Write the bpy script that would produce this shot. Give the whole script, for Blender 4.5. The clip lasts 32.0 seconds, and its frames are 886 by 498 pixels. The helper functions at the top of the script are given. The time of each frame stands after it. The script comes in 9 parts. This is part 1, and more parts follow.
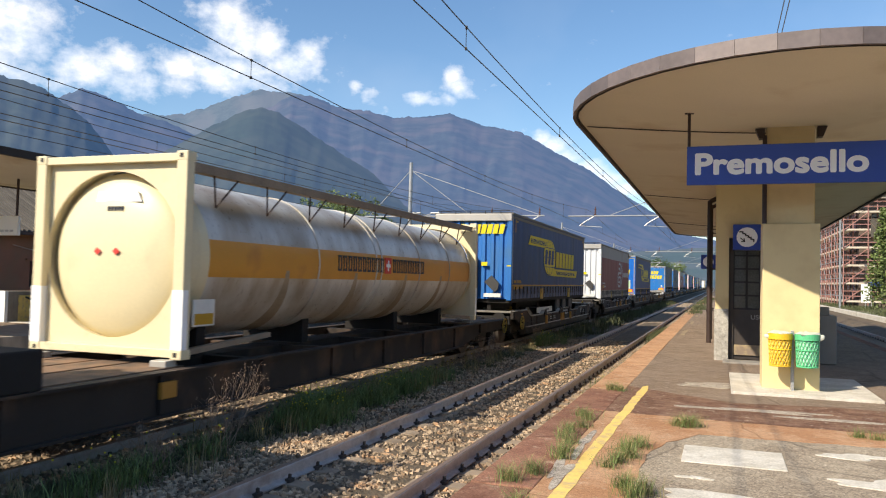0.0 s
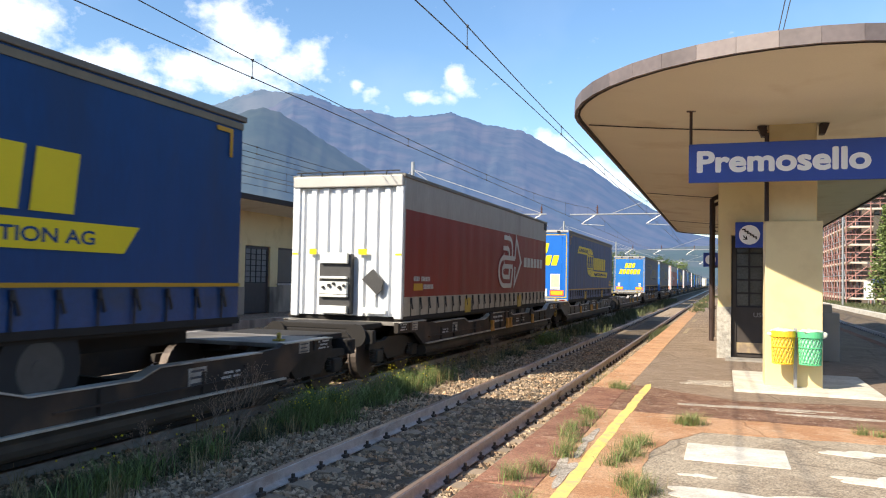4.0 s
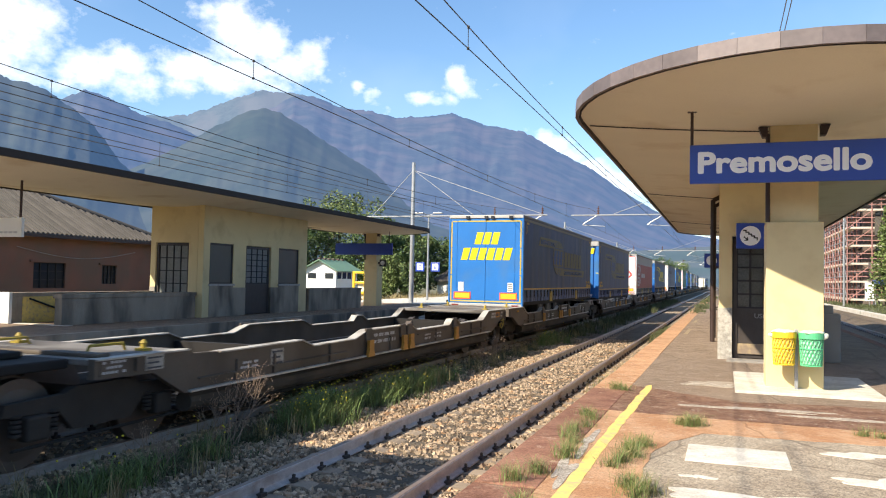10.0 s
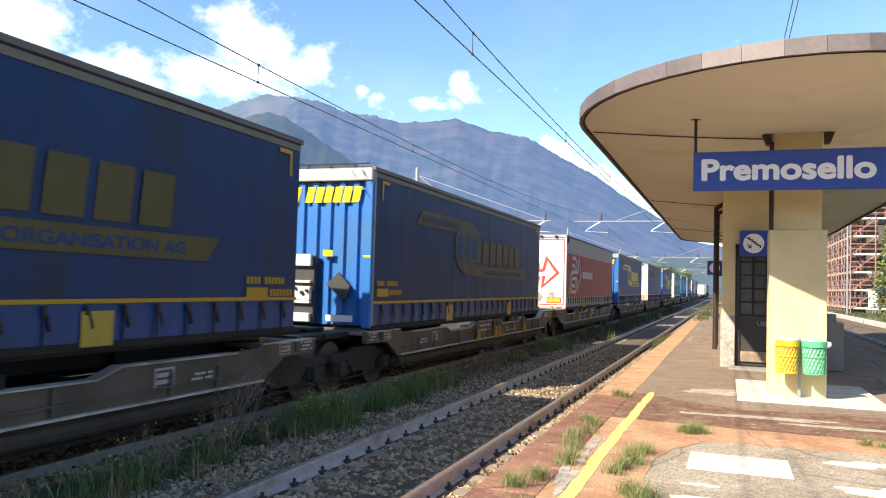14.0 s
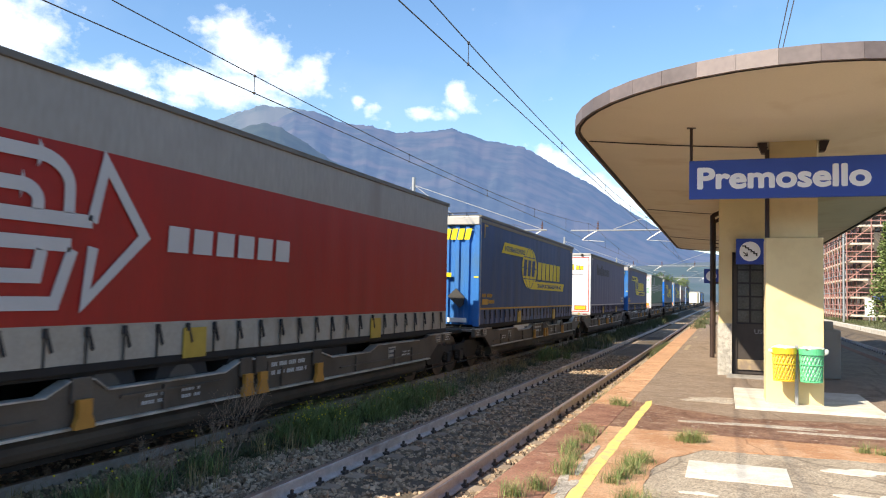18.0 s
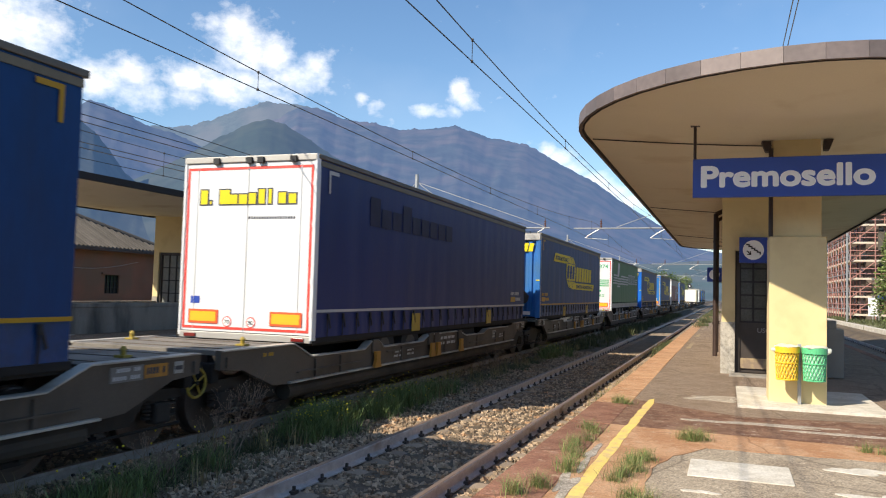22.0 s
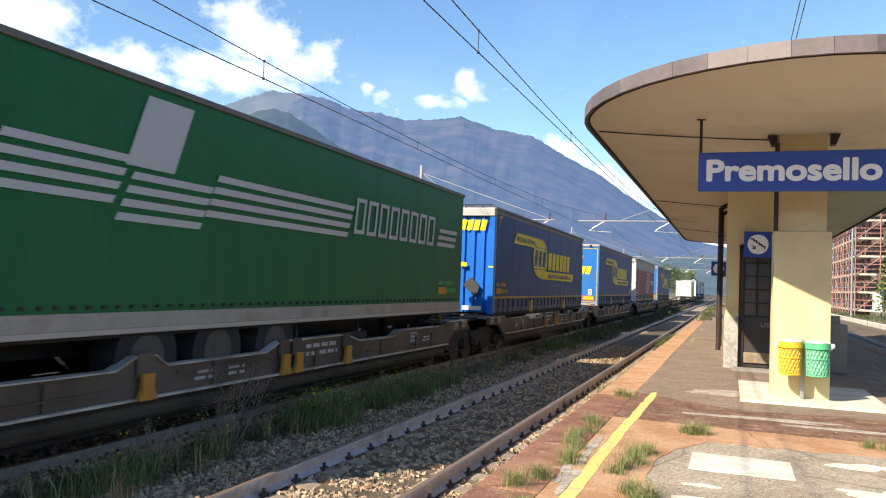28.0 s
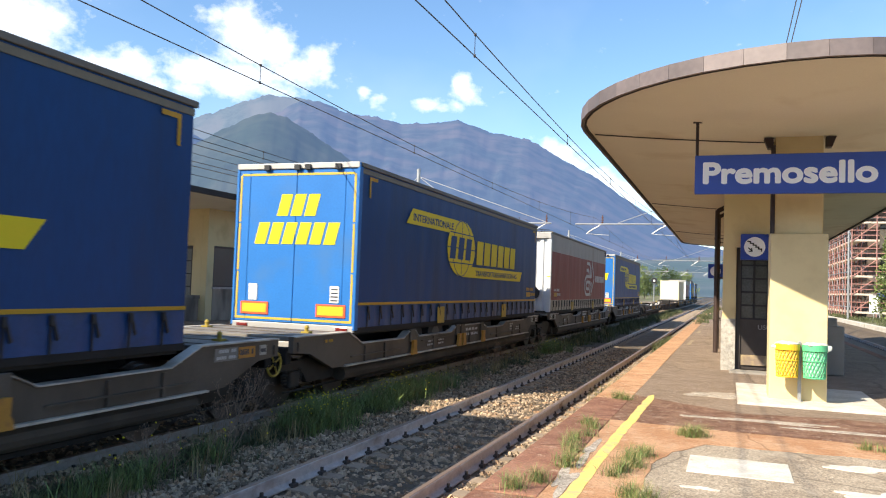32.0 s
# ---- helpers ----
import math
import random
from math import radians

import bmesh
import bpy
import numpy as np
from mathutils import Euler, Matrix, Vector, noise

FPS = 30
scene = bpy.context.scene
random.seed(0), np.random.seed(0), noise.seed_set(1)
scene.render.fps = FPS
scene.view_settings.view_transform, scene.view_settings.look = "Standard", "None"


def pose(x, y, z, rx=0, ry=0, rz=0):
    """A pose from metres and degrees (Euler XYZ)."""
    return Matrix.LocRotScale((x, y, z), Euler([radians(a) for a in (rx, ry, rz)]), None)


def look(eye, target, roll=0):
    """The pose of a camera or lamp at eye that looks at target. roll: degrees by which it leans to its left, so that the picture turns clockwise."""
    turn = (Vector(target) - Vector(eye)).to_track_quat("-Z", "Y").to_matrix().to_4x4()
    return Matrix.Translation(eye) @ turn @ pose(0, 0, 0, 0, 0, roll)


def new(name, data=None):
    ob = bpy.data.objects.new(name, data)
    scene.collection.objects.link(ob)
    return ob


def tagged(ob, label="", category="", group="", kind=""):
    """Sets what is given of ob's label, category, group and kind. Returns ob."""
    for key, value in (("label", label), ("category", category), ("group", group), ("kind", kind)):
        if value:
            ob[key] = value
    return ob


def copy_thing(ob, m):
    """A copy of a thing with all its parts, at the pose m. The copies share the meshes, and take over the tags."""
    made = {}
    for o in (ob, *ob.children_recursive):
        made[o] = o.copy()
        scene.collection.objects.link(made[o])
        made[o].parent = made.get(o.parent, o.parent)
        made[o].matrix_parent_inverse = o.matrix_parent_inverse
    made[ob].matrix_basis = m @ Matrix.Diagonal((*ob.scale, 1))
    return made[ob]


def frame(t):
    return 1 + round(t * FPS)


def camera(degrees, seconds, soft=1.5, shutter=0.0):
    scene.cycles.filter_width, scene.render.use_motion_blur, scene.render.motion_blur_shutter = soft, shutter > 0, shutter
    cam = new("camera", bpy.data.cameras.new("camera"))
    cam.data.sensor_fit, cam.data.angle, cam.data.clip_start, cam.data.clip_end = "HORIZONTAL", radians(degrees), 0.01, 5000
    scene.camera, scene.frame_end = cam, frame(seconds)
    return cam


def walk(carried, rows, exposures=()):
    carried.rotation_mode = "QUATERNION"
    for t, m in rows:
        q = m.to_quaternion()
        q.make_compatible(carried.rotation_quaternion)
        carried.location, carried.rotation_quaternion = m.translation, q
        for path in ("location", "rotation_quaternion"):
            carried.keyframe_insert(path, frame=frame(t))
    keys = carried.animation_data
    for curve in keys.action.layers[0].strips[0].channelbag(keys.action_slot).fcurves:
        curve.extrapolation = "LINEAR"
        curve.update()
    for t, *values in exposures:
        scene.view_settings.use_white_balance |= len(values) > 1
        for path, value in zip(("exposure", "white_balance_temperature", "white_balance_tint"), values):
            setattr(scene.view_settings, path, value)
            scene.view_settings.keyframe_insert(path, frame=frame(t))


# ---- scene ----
cam = camera(59.53, 32.0, soft=1.1, shutter=0.2)
EYE = Vector((0.0, 0.0, 2.0))
# seconds, heading from the track's line, tilt and lean of the hand-held camera
TURNS = (
    (0, -19.765, 2.241, -1.354),
    (0.5, -19.682, 2.267, -1.448),
    (1, -19.672, 2.308, -1.354),
    (1.5, -19.746, 2.286, -1.429),
    (2, -19.882, 2.234, -1.548),
    (2.5, -19.976, 2.128, -1.550),
    (3, -19.952, 2.127, -1.319),
    (3.5, -19.916, 2.150, -1.056),
    (5.5, -19.915, 2.285, -1.282),
    (6, -19.927, 2.310, -0.996),
    (6.5, -19.915, 2.295, -1.003),
    (7, -19.990, 2.259, -0.986),
    (7.5, -20.013, 2.198, -1.056),
    (8, -20.011, 2.223, -1.030),
    (8.5, -19.980, 2.152, -1.143),
    (9, -19.987, 2.106, -1.160),
    (9.5, -19.961, 2.138, -1.087),
    (10, -19.981, 2.222, -1.141),
    (10.5, -20.004, 2.269, -1.230),
    (11, -19.999, 2.274, -1.261),
    (11.5, -20.021, 2.293, -1.224),
    (12, -20.052, 2.303, -1.147),
    (12.5, -20.114, 2.278, -1.298),
    (13, -20.207, 2.375, -1.459),
    (13.5, -20.199, 2.497, -1.549),
    (14, -20.196, 2.593, -1.620),
    (14.5, -20.168, 2.668, -1.667),
    (16.5, -19.887, 2.997, -1.527),
    (17, -19.866, 3.026, -1.216),
    (17.5, -19.885, 3.183, -1.174),
    (18, -19.979, 3.314, -1.300),
    (18.5, -20.097, 3.422, -1.302),
    (19, -20.144, 3.484, -1.460),
    (19.5, -20.156, 3.447, -1.549),
    (20, -20.231, 3.347, -1.483),
    (20.5, -20.247, 3.246, -1.406),
    (21, -20.247, 3.181, -1.399),
    (21.5, -20.196, 3.112, -1.527),
    (22, -20.192, 3.107, -1.566),
    (22.5, -20.285, 3.051, -1.560),
    (23, -20.343, 3.012, -1.540),
    (23.5, -20.377, 2.972, -1.568),
    (24, -20.394, 2.951, -1.737),
    (24.5, -20.468, 2.848, -1.923),
    (25, -20.542, 2.787, -1.999),
    (25.5, -20.574, 2.678, -2.012),
    (27.5, -20.582, 2.404, -2.075),
    (28, -20.467, 2.434, -2.197),
    (28.5, -20.328, 2.491, -2.112),
    (29, -20.287, 2.488, -2.026),
    (29.5, -20.255, 2.476, -2.025),
    (30, -20.197, 2.525, -2.064),
    (30.5, -20.212, 2.502, -2.197),
    (31, -20.247, 2.583, -2.233),
    (31.5, -20.243, 2.653, -2.192),
    (32, -20.266, 2.701, -1.997),
)


def aim(heading, tilt, lean):
    a, b = radians(heading), radians(tilt)
    way = Vector((math.sin(a) * math.cos(b), math.cos(a) * math.cos(b), math.sin(b)))
    return look(EYE, EYE + way * 10, LEAN_SIGN * lean)


LEAN_SIGN = -1
EXPOSURES = tuple((t, stops, 6900, 10) for t, stops in ((0, 0.43), (1, 0.56), (2, 0.63), (3, 0.76), (6, 0.9), (7, 0.86), (8, 0.86), (9, 0.86), (10.5, 0.82), (12, 0.77), (13, 0.93), (14, 1.08), (17, 0.8), (18, 0.92), (20, 0.88), (21, 0.82), (22, 0.5), (23, 0.85), (24, 1.05), (25, 1.0), (28, 0.86), (30, 0.92), (32, 0.94)))
walk(cam, [(t, aim(h, b, r)) for t, h, b, r in TURNS], EXPOSURES)

# ---- daylight ----
SUN_WAY = Vector((0.74, 1.08, -1.0)).normalized()
SUN_UP = math.asin(-SUN_WAY.z)
SUN_TURN = math.atan2(-SUN_WAY.x, -SUN_WAY.y)


def link(tree, a, b):
    tree.links.new(a, b)


def make_world():
    w = bpy.data.worlds.new("sky")
    w.use_nodes = True
    scene.world = w
    t = w.node_tree
    t.nodes.clear()
    N = t.nodes.new

    def m(op, a, b=None, clamp=False):
        n = N("ShaderNodeMath")
        n.operation, n.use_clamp = op, clamp
        for i, v in enumerate((a, b)):
            if v is None:
                continue
            if isinstance(v, (int, float)):
                n.inputs[i].default_value = v
            else:
                link(t, v, n.inputs[i])
        return n.outputs[0]

    out, bg = N("ShaderNodeOutputWorld"), N("ShaderNodeBackground")
    sky = N("ShaderNodeTexSky")
    sky.sky_type, sky.sun_disc = "NISHITA", False
    sky.sun_elevation, sky.sun_rotation = SUN_UP, SUN_TURN
    sky.air_density, sky.dust_density, sky.ozone_density = 1.0, 0.4, 3.2
    co, sep = N("ShaderNodeTexCoord"), N("ShaderNodeSeparateXYZ")
    link(t, co.outputs["Generated"], sep.inputs[0])
    az = m("MULTIPLY", m("ARCTAN2", sep.outputs[0], sep.outputs[1]), 57.2958)
    el = m("MULTIPLY", m("ARCSINE", sep.outputs[2]), 57.2958)
    comb = N("ShaderNodeCombineXYZ")
    link(t, az, comb.inputs[0])
    link(t, m("MULTIPLY", el, 1.35), comb.inputs[1])

    def noise_of(scale, detail, rough):
        n = N("ShaderNodeTexNoise")
        n.inputs["Scale"].default_value, n.inputs["Detail"].default_value = scale, detail
        n.inputs["Roughness"].default_value = rough
        link(t, comb.outputs[0], n.inputs["Vector"])
        return n.outputs["Fac"]

    puffs = noise_of(0.75, 7, 0.62)
    large = noise_of(0.045, 4, 0.55)
    # heaps of cloud over the ridges: heading, height, half width, half height, weight
    bank = ((-49.9, 15.8, 2.70, 2.77, 1.00), (-52.2, 14.6, 4.30, 3.32, 1.00), (-47.9, 14.8, 1.44, 1.85, 0.70), (-44.9, 13.4, 2.30, 1.14, 0.95), (-42.6, 14.2, 1.30, 0.93, 1.00),
        (-42.2, 12.8, 2.10, 1.01, 0.80), (-46.3, 12.3, 1.45, 0.67, 0.60), (-39.8, 12.7, 1.56, 0.55, 0.50), (-58.0, 17.0, 5.0, 4.0, 1.00))
    tower = ((-36.0, 17.4, 1.40, 1.61, 1.00), (-35.0, 16.6, 1.86, 1.82, 1.00), (-37.3, 18.1, 0.82, 0.64, 0.75), (-38.3, 18.1, 0.57, 0.56, 0.55), (-38.8, 14.2, 1.43, 0.95, 1.00),
        (-36.1, 14.2, 3.25, 1.29, 1.00), (-33.0, 16.4, 1.34, 1.38, 1.00), (-30.1, 16.0, 1.10, 0.82, 0.95), (-31.3, 14.9, 2.10, 1.07, 0.95), (-29.5, 15.1, 0.59, 0.74, 0.80),
        (-33.3, 13.6, 2.48, 0.65, 0.75), (-38.7, 13.1, 1.58, 0.55, 0.75))
    scraps = ((-26.6, 13.8, 0.47, 0.46, 0.62), (-25.6, 13.2, 0.60, 0.62, 0.42), (-21.9, 13.2, 1.03, 0.42, 0.85), (-20.8, 13.0, 0.77, 0.33, 0.70), (-19.3, 14.8, 0.61, 0.67, 0.90),
        (-19.0, 14.0, 0.86, 0.71, 0.95), (-19.6, 13.2, 0.60, 0.50, 0.80), (-12.7, 10.4, 0.67, 0.50, 0.90), (-11.8, 9.8, 1.00, 0.66, 1.00), (-10.7, 9.1, 1.08, 0.58, 1.00),
        (-9.3, 8.2, 1.40, 0.66, 1.00), (-7.9, 7.5, 1.22, 0.65, 1.00), (-6.7, 6.8, 1.05, 0.57, 1.00))
    heaps = bank + tower + scraps
    total = None
    for a, e, sa, se, k in heaps:
        da, de = m("DIVIDE", m("SUBTRACT", az, a), sa * 1.2), m("DIVIDE", m("SUBTRACT", el, e), se * 1.2)
        g = m("EXPONENT", m("MULTIPLY", m("ADD", m("MULTIPLY", da, da), m("MULTIPLY", de, de)), -1.0))
        g = m("MULTIPLY", g, k)
        total = g if total is None else m("MAXIMUM", total, g)
    swirl = noise_of(0.34, 4, 0.55)
    body = m("ADD", m("MULTIPLY", total, 0.74), m("ADD", m("MULTIPLY", m("SUBTRACT", puffs, 0.5), 1.0), m("MULTIPLY", m("SUBTRACT", swirl, 0.5), 0.6)))
    heap = m("MULTIPLY", m("SUBTRACT", body, 0.17), 1.5, True)
    veil = m("MULTIPLY", m("SUBTRACT", large, 0.50), 1.1, True)
    veil = m("MULTIPLY", veil, m("MULTIPLY", m("SUBTRACT", el, 6.0), 0.12, True))
    # extra veil overhead, out of view, added to whiten the ambient light
    high = m("MULTIPLY", m("SUBTRACT", el, 24.0), 0.04, True)
    cover = m("MAXIMUM", m("MULTIPLY", heap, 0.96), m("MULTIPLY", veil, m("ADD", 0.35, m("MULTIPLY", high, 0.3))))
    mix = N("ShaderNodeMix")
    mix.data_type = "RGBA"
    link(t, cover, mix.inputs["Factor"])
    deep = N("ShaderNodeHueSaturation")
    deep.inputs["Saturation"].default_value = 1.12
    link(t, sky.outputs[0], deep.inputs["Color"])
    link(t, deep.outputs[0], mix.inputs["A"])
    # denser parts are a little shaded
    tone = N("ShaderNodeMix")
    tone.data_type = "RGBA"
    link(t, m("MULTIPLY", m("SUBTRACT", swirl, 0.40), 3.5, True), tone.inputs["Factor"])
    tone.inputs["A"].default_value, tone.inputs["B"].default_value = (6.3, 6.75, 7.6, 1), (7.4, 7.4, 7.6, 1)
    link(t, tone.outputs["Result"], mix.inputs["B"])
    link(t, mix.outputs["Result"], bg.inputs["Color"])
    bg.inputs["Strength"].default_value = 0.131
    link(t, bg.outputs[0], out.inputs[0])


make_world()
sun_data = bpy.data.lights.new("sun", "SUN")
sun_data.energy, sun_data.angle, sun_data.color = 4.9, radians(0.6), (1.0, 0.93, 0.80)
sun = new("sun", sun_data)
sun.matrix_world = look((0, 0, 60), Vector((0, 0, 60)) + SUN_WAY)

# ---- materials ----
def mat(name, col, rough=0.6, metal=0.0, var=0.15, scale=6.0, fine=70.0, bump=0.15, depth=0.004, stain=None, stain_at=0.6, stain_scale=1.5,
        piece=0.0, island=0.0, streak=(1, 1, 1), glow=None, glow_power=0.0, coat=0.0, dust=0.0, spec=None):
    """Two scales of colour variation, optional stains of another colour, fine relief."""
    ma = bpy.data.materials.new(name)
    ma.use_nodes = True
    t = ma.node_tree
    N = t.nodes.new
    b = t.nodes["Principled BSDF"]
    co, mp = N("ShaderNodeTexCoord"), N("ShaderNodeMapping")
    mp.inputs["Scale"].default_value = streak
    link(t, co.outputs["Object"], mp.inputs["Vector"])

    def noise_of(s, detail):
        n = N("ShaderNodeTexNoise")
        n.inputs["Scale"].default_value, n.inputs["Detail"].default_value = s, detail
        link(t, mp.outputs[0], n.inputs["Vector"])
        return n.outputs["Fac"]

    def mixed(f, a, c, blend="MIX"):
        n = N("ShaderNodeMix")
        n.data_type, n.blend_type = "RGBA", blend
        for v, key in ((f, "Factor"), (a, "A"), (c, "B")):
            if isinstance(v, (int, float)):
                n.inputs[key].default_value = v
            elif isinstance(v, tuple):
                n.inputs[key].default_value = (*v, 1)
            else:
                link(t, v, n.inputs[key])
        return n.outputs["Result"]

    def ramp(f, lo, hi):
        n = N("ShaderNodeMapRange")
        link(t, f, n.inputs[0])
        n.inputs[1].default_value, n.inputs[2].default_value = lo, hi
        return n.outputs[0]

    col = tuple(col)
    dark, light = tuple(c * (1 - var) for c in col), tuple(min(1, c * (1 + var)) for c in col)
    c = mixed(ramp(noise_of(scale, 4), 0.3, 0.7), dark, light)
    f2 = noise_of(fine, 3)
    c = mixed(0.5, c, mixed(ramp(f2, 0.3, 0.7), dark, light))
    if stain:
        c = mixed(ramp(noise_of(stain_scale, 7), stain_at - 0.08, stain_at + 0.1), c, tuple(stain))
    if piece or island:
        src = N("ShaderNodeObjectInfo").outputs["Random"] if piece else N("ShaderNodeNewGeometry").outputs["Random Per Island"]
        k = piece or island
        n = N("ShaderNodeMapRange")
        link(t, src, n.inputs[0])
        n.inputs[3].default_value, n.inputs[4].default_value = 1 - k, 1 + k
        hsv = N("ShaderNodeHueSaturation")
        link(t, c, hsv.inputs["Color"])
        link(t, n.outputs[0], hsv.inputs["Value"])
        c = hsv.outputs[0]
    link(t, c, b.inputs["Base Color"])
    r = N("ShaderNodeMapRange")
    link(t, f2, r.inputs[0])
    r.inputs[3].default_value, r.inputs[4].default_value = max(0.02, rough - 0.08), min(1, rough + 0.08)
    link(t, r.outputs[0], b.inputs["Roughness"])
    b.inputs["Metallic"].default_value = metal
    if dust:
        b.inputs["Sheen Weight"].default_value, b.inputs["Sheen Roughness"].default_value = dust, 0.19
        b.inputs["Sheen Tint"].default_value = (1.0, 0.80, 0.60, 1)
    if spec is not None:
        b.inputs["Specular IOR Level"].default_value = spec
    if coat:
        b.inputs["Coat Weight"].default_value = coat
    if bump:
        bm_ = N("ShaderNodeBump")
        bm_.inputs["Strength"].default_value, bm_.inputs["Distance"].default_value = bump, depth
        link(t, f2, bm_.inputs["Height"])
        link(t, bm_.outputs[0], b.inputs["Normal"])
    if glow:
        b.inputs["Emission Color"].default_value = (*glow, 1)
        b.inputs["Emission Strength"].default_value = glow_power
    return ma


M = {}


def mottled(name, tones, speck=0.35, patch=1.3, mid=7.0, grain=55.0, cracks=0.0, depth=0.006, piece=0.0):
    """Old paving: three tones in broken patches at two scales, pebbly speckle and fine cracks."""
    ma = bpy.data.materials.new(name)
    ma.use_nodes = True
    t = ma.node_tree
    N = t.nodes.new
    b = t.nodes["Principled BSDF"]
    b.inputs["Roughness"].default_value = 0.95
    b.inputs["Specular IOR Level"].default_value = 0.25
    co = N("ShaderNodeTexCoord")
    def noise_of(s, detail, rough=0.7):
        n = N("ShaderNodeTexNoise")
        n.inputs["Scale"].default_value, n.inputs["Detail"].default_value, n.inputs["Roughness"].default_value = s, detail, rough
        link(t, co.outputs["Object"], n.inputs["Vector"])
        return n.outputs["Fac"]
    def ramp(f, lo, hi, a=0.0, c=1.0):
        n = N("ShaderNodeMapRange")
        link(t, f, n.inputs[0])
        for i, v in enumerate((lo, hi, a, c)):
            n.inputs[i + 1].default_value = v
        return n.outputs[0]
    def mixed(f, a, c, blend="MIX"):
        n = N("ShaderNodeMix")
        n.data_type, n.blend_type = "RGBA", blend
        for v, key in ((f, "Factor"), (a, "A"), (c, "B")):
            if isinstance(v, tuple):
                n.inputs[key].default_value = (*v, 1)
            elif isinstance(v, float):
                n.inputs[key].default_value = v
            else:
                link(t, v, n.inputs[key])
        return n.outputs["Result"]
    c = mixed(ramp(noise_of(patch, 10, 0.72), 0.42, 0.58), tones[0], tones[1])
    c = mixed(ramp(noise_of(mid, 8, 0.75), 0.56, 0.68), c, tones[2])
    vo = N("ShaderNodeTexVoronoi")
    vo.inputs["Scale"].default_value = grain
    link(t, co.outputs["Object"], vo.inputs["Vector"])
    sep = N("ShaderNodeSeparateColor")
    link(t, vo.outputs["Color"], sep.inputs[0])
    grey = N("ShaderNodeCombineColor")
    v = ramp(sep.outputs[0], 0.0, 1.0, 1 - speck, 1 + speck)
    for i in range(3):
        link(t, v, grey.inputs[i])
    c = mixed(1.0, c, grey.outputs[0], "MULTIPLY")
    if cracks:
        vc = N("ShaderNodeTexVoronoi")
        vc.feature = "DISTANCE_TO_EDGE"
        vc.inputs["Scale"].default_value = cracks
        wob = N("ShaderNodeMix")
        wob.data_type = "VECTOR"
        wob.inputs["Factor"].default_value = 0.12
        nz = N("ShaderNodeTexNoise")
        nz.inputs["Scale"].default_value = 3.0
        link(t, co.outputs["Object"], nz.inputs["Vector"])
        link(t, co.outputs["Object"], wob.inputs[4])
        link(t, nz.outputs["Color"], wob.inputs[5])
        link(t, wob.outputs[1], vc.inputs["Vector"])
        c = mixed(ramp(vc.outputs["Distance"], 0.003, 0.012, 0.5, 0.0), c, tuple(k * 0.4 for k in tones[0]))
    if piece:
        hsv = N("ShaderNodeHueSaturation")
        link(t, c, hsv.inputs["Color"])
        link(t, ramp(N("ShaderNodeObjectInfo").outputs["Random"], 0.0, 1.0, 1 - piece, 1 + piece), hsv.inputs["Value"])
        c = hsv.outputs[0]
    link(t, c, b.inputs["Base Color"])
    bu = N("ShaderNodeBump")
    bu.inputs["Strength"].default_value, bu.inputs["Distance"].default_value = 0.7, depth
    link(t, v, bu.inputs["Height"])
    link(t, bu.outputs[0], b.inputs["Normal"])
    return ma


M["asphalt"] = mottled("worn_platform_asphalt", ((0.215, 0.155, 0.11), (0.27, 0.20, 0.147), (0.34, 0.265, 0.20)), speck=0.4, grain=85.0, cracks=0.5)
M["asphalt_dark"] = mottled("damp_dark_asphalt", ((0.14, 0.07, 0.044), (0.23, 0.13, 0.085), (0.42, 0.33, 0.255)), patch=2.6, mid=9.0, grain=80.0)
M["red_concrete"] = mottled("red_worn_concrete", ((0.19, 0.085, 0.055), (0.29, 0.145, 0.095), (0.38, 0.25, 0.175)), speck=0.25, patch=1.6, grain=80.0, cracks=0.4, piece=0.12)
M["orange_concrete"] = mottled("pink_orange_concrete", ((0.40, 0.205, 0.105), (0.50, 0.295, 0.17), (0.54, 0.40, 0.275)), speck=0.22, patch=1.8, grain=80.0, cracks=0.7, piece=0.1)
M["grey_patch"] = mottled("grey_pebbly_asphalt", ((0.275, 0.215, 0.155), (0.37, 0.30, 0.22), (0.50, 0.42, 0.32)), speck=0.42, patch=1.4, mid=9.0, grain=75.0, cracks=0.6)
M["worn_pale"] = mottled("worn_pale_paving", ((0.30, 0.25, 0.20), (0.44, 0.38, 0.31), (0.52, 0.47, 0.40)), speck=0.35, patch=5.0, grain=75.0)
M["white_concrete"] = mottled("bleached_concrete", ((0.52, 0.47, 0.39), (0.64, 0.59, 0.51), (0.42, 0.37, 0.30)), speck=0.14, patch=2.6, mid=6.0, grain=80.0, depth=0.002)

M["ballast"] = mat("ballast", (0.13, 0.095, 0.062), 0.92, var=0.45, scale=3, fine=25, bump=0.9, depth=0.04, stain=(0.085, 0.065, 0.042), stain_at=0.56)
M["stone"] = mat("ballast_stone", (0.315, 0.232, 0.155), 0.92, var=0.4, scale=9, fine=60, bump=0.4, island=0.62, stain=(0.40, 0.22, 0.11), stain_at=0.62, stain_scale=4)
M["soil"] = mat("dry_soil", (0.16, 0.13, 0.08), 0.95, var=0.35, scale=0.5, fine=12, bump=0.6, depth=0.03, stain=(0.10, 0.13, 0.04), stain_at=0.52, stain_scale=0.2)
M["rail_rust"] = mat("rusty_rail", (0.47, 0.445, 0.43), 0.6, 0.15, var=0.3, scale=9, fine=120, bump=0.3, stain=(0.25, 0.19, 0.15), stain_at=0.62, stain_scale=2)
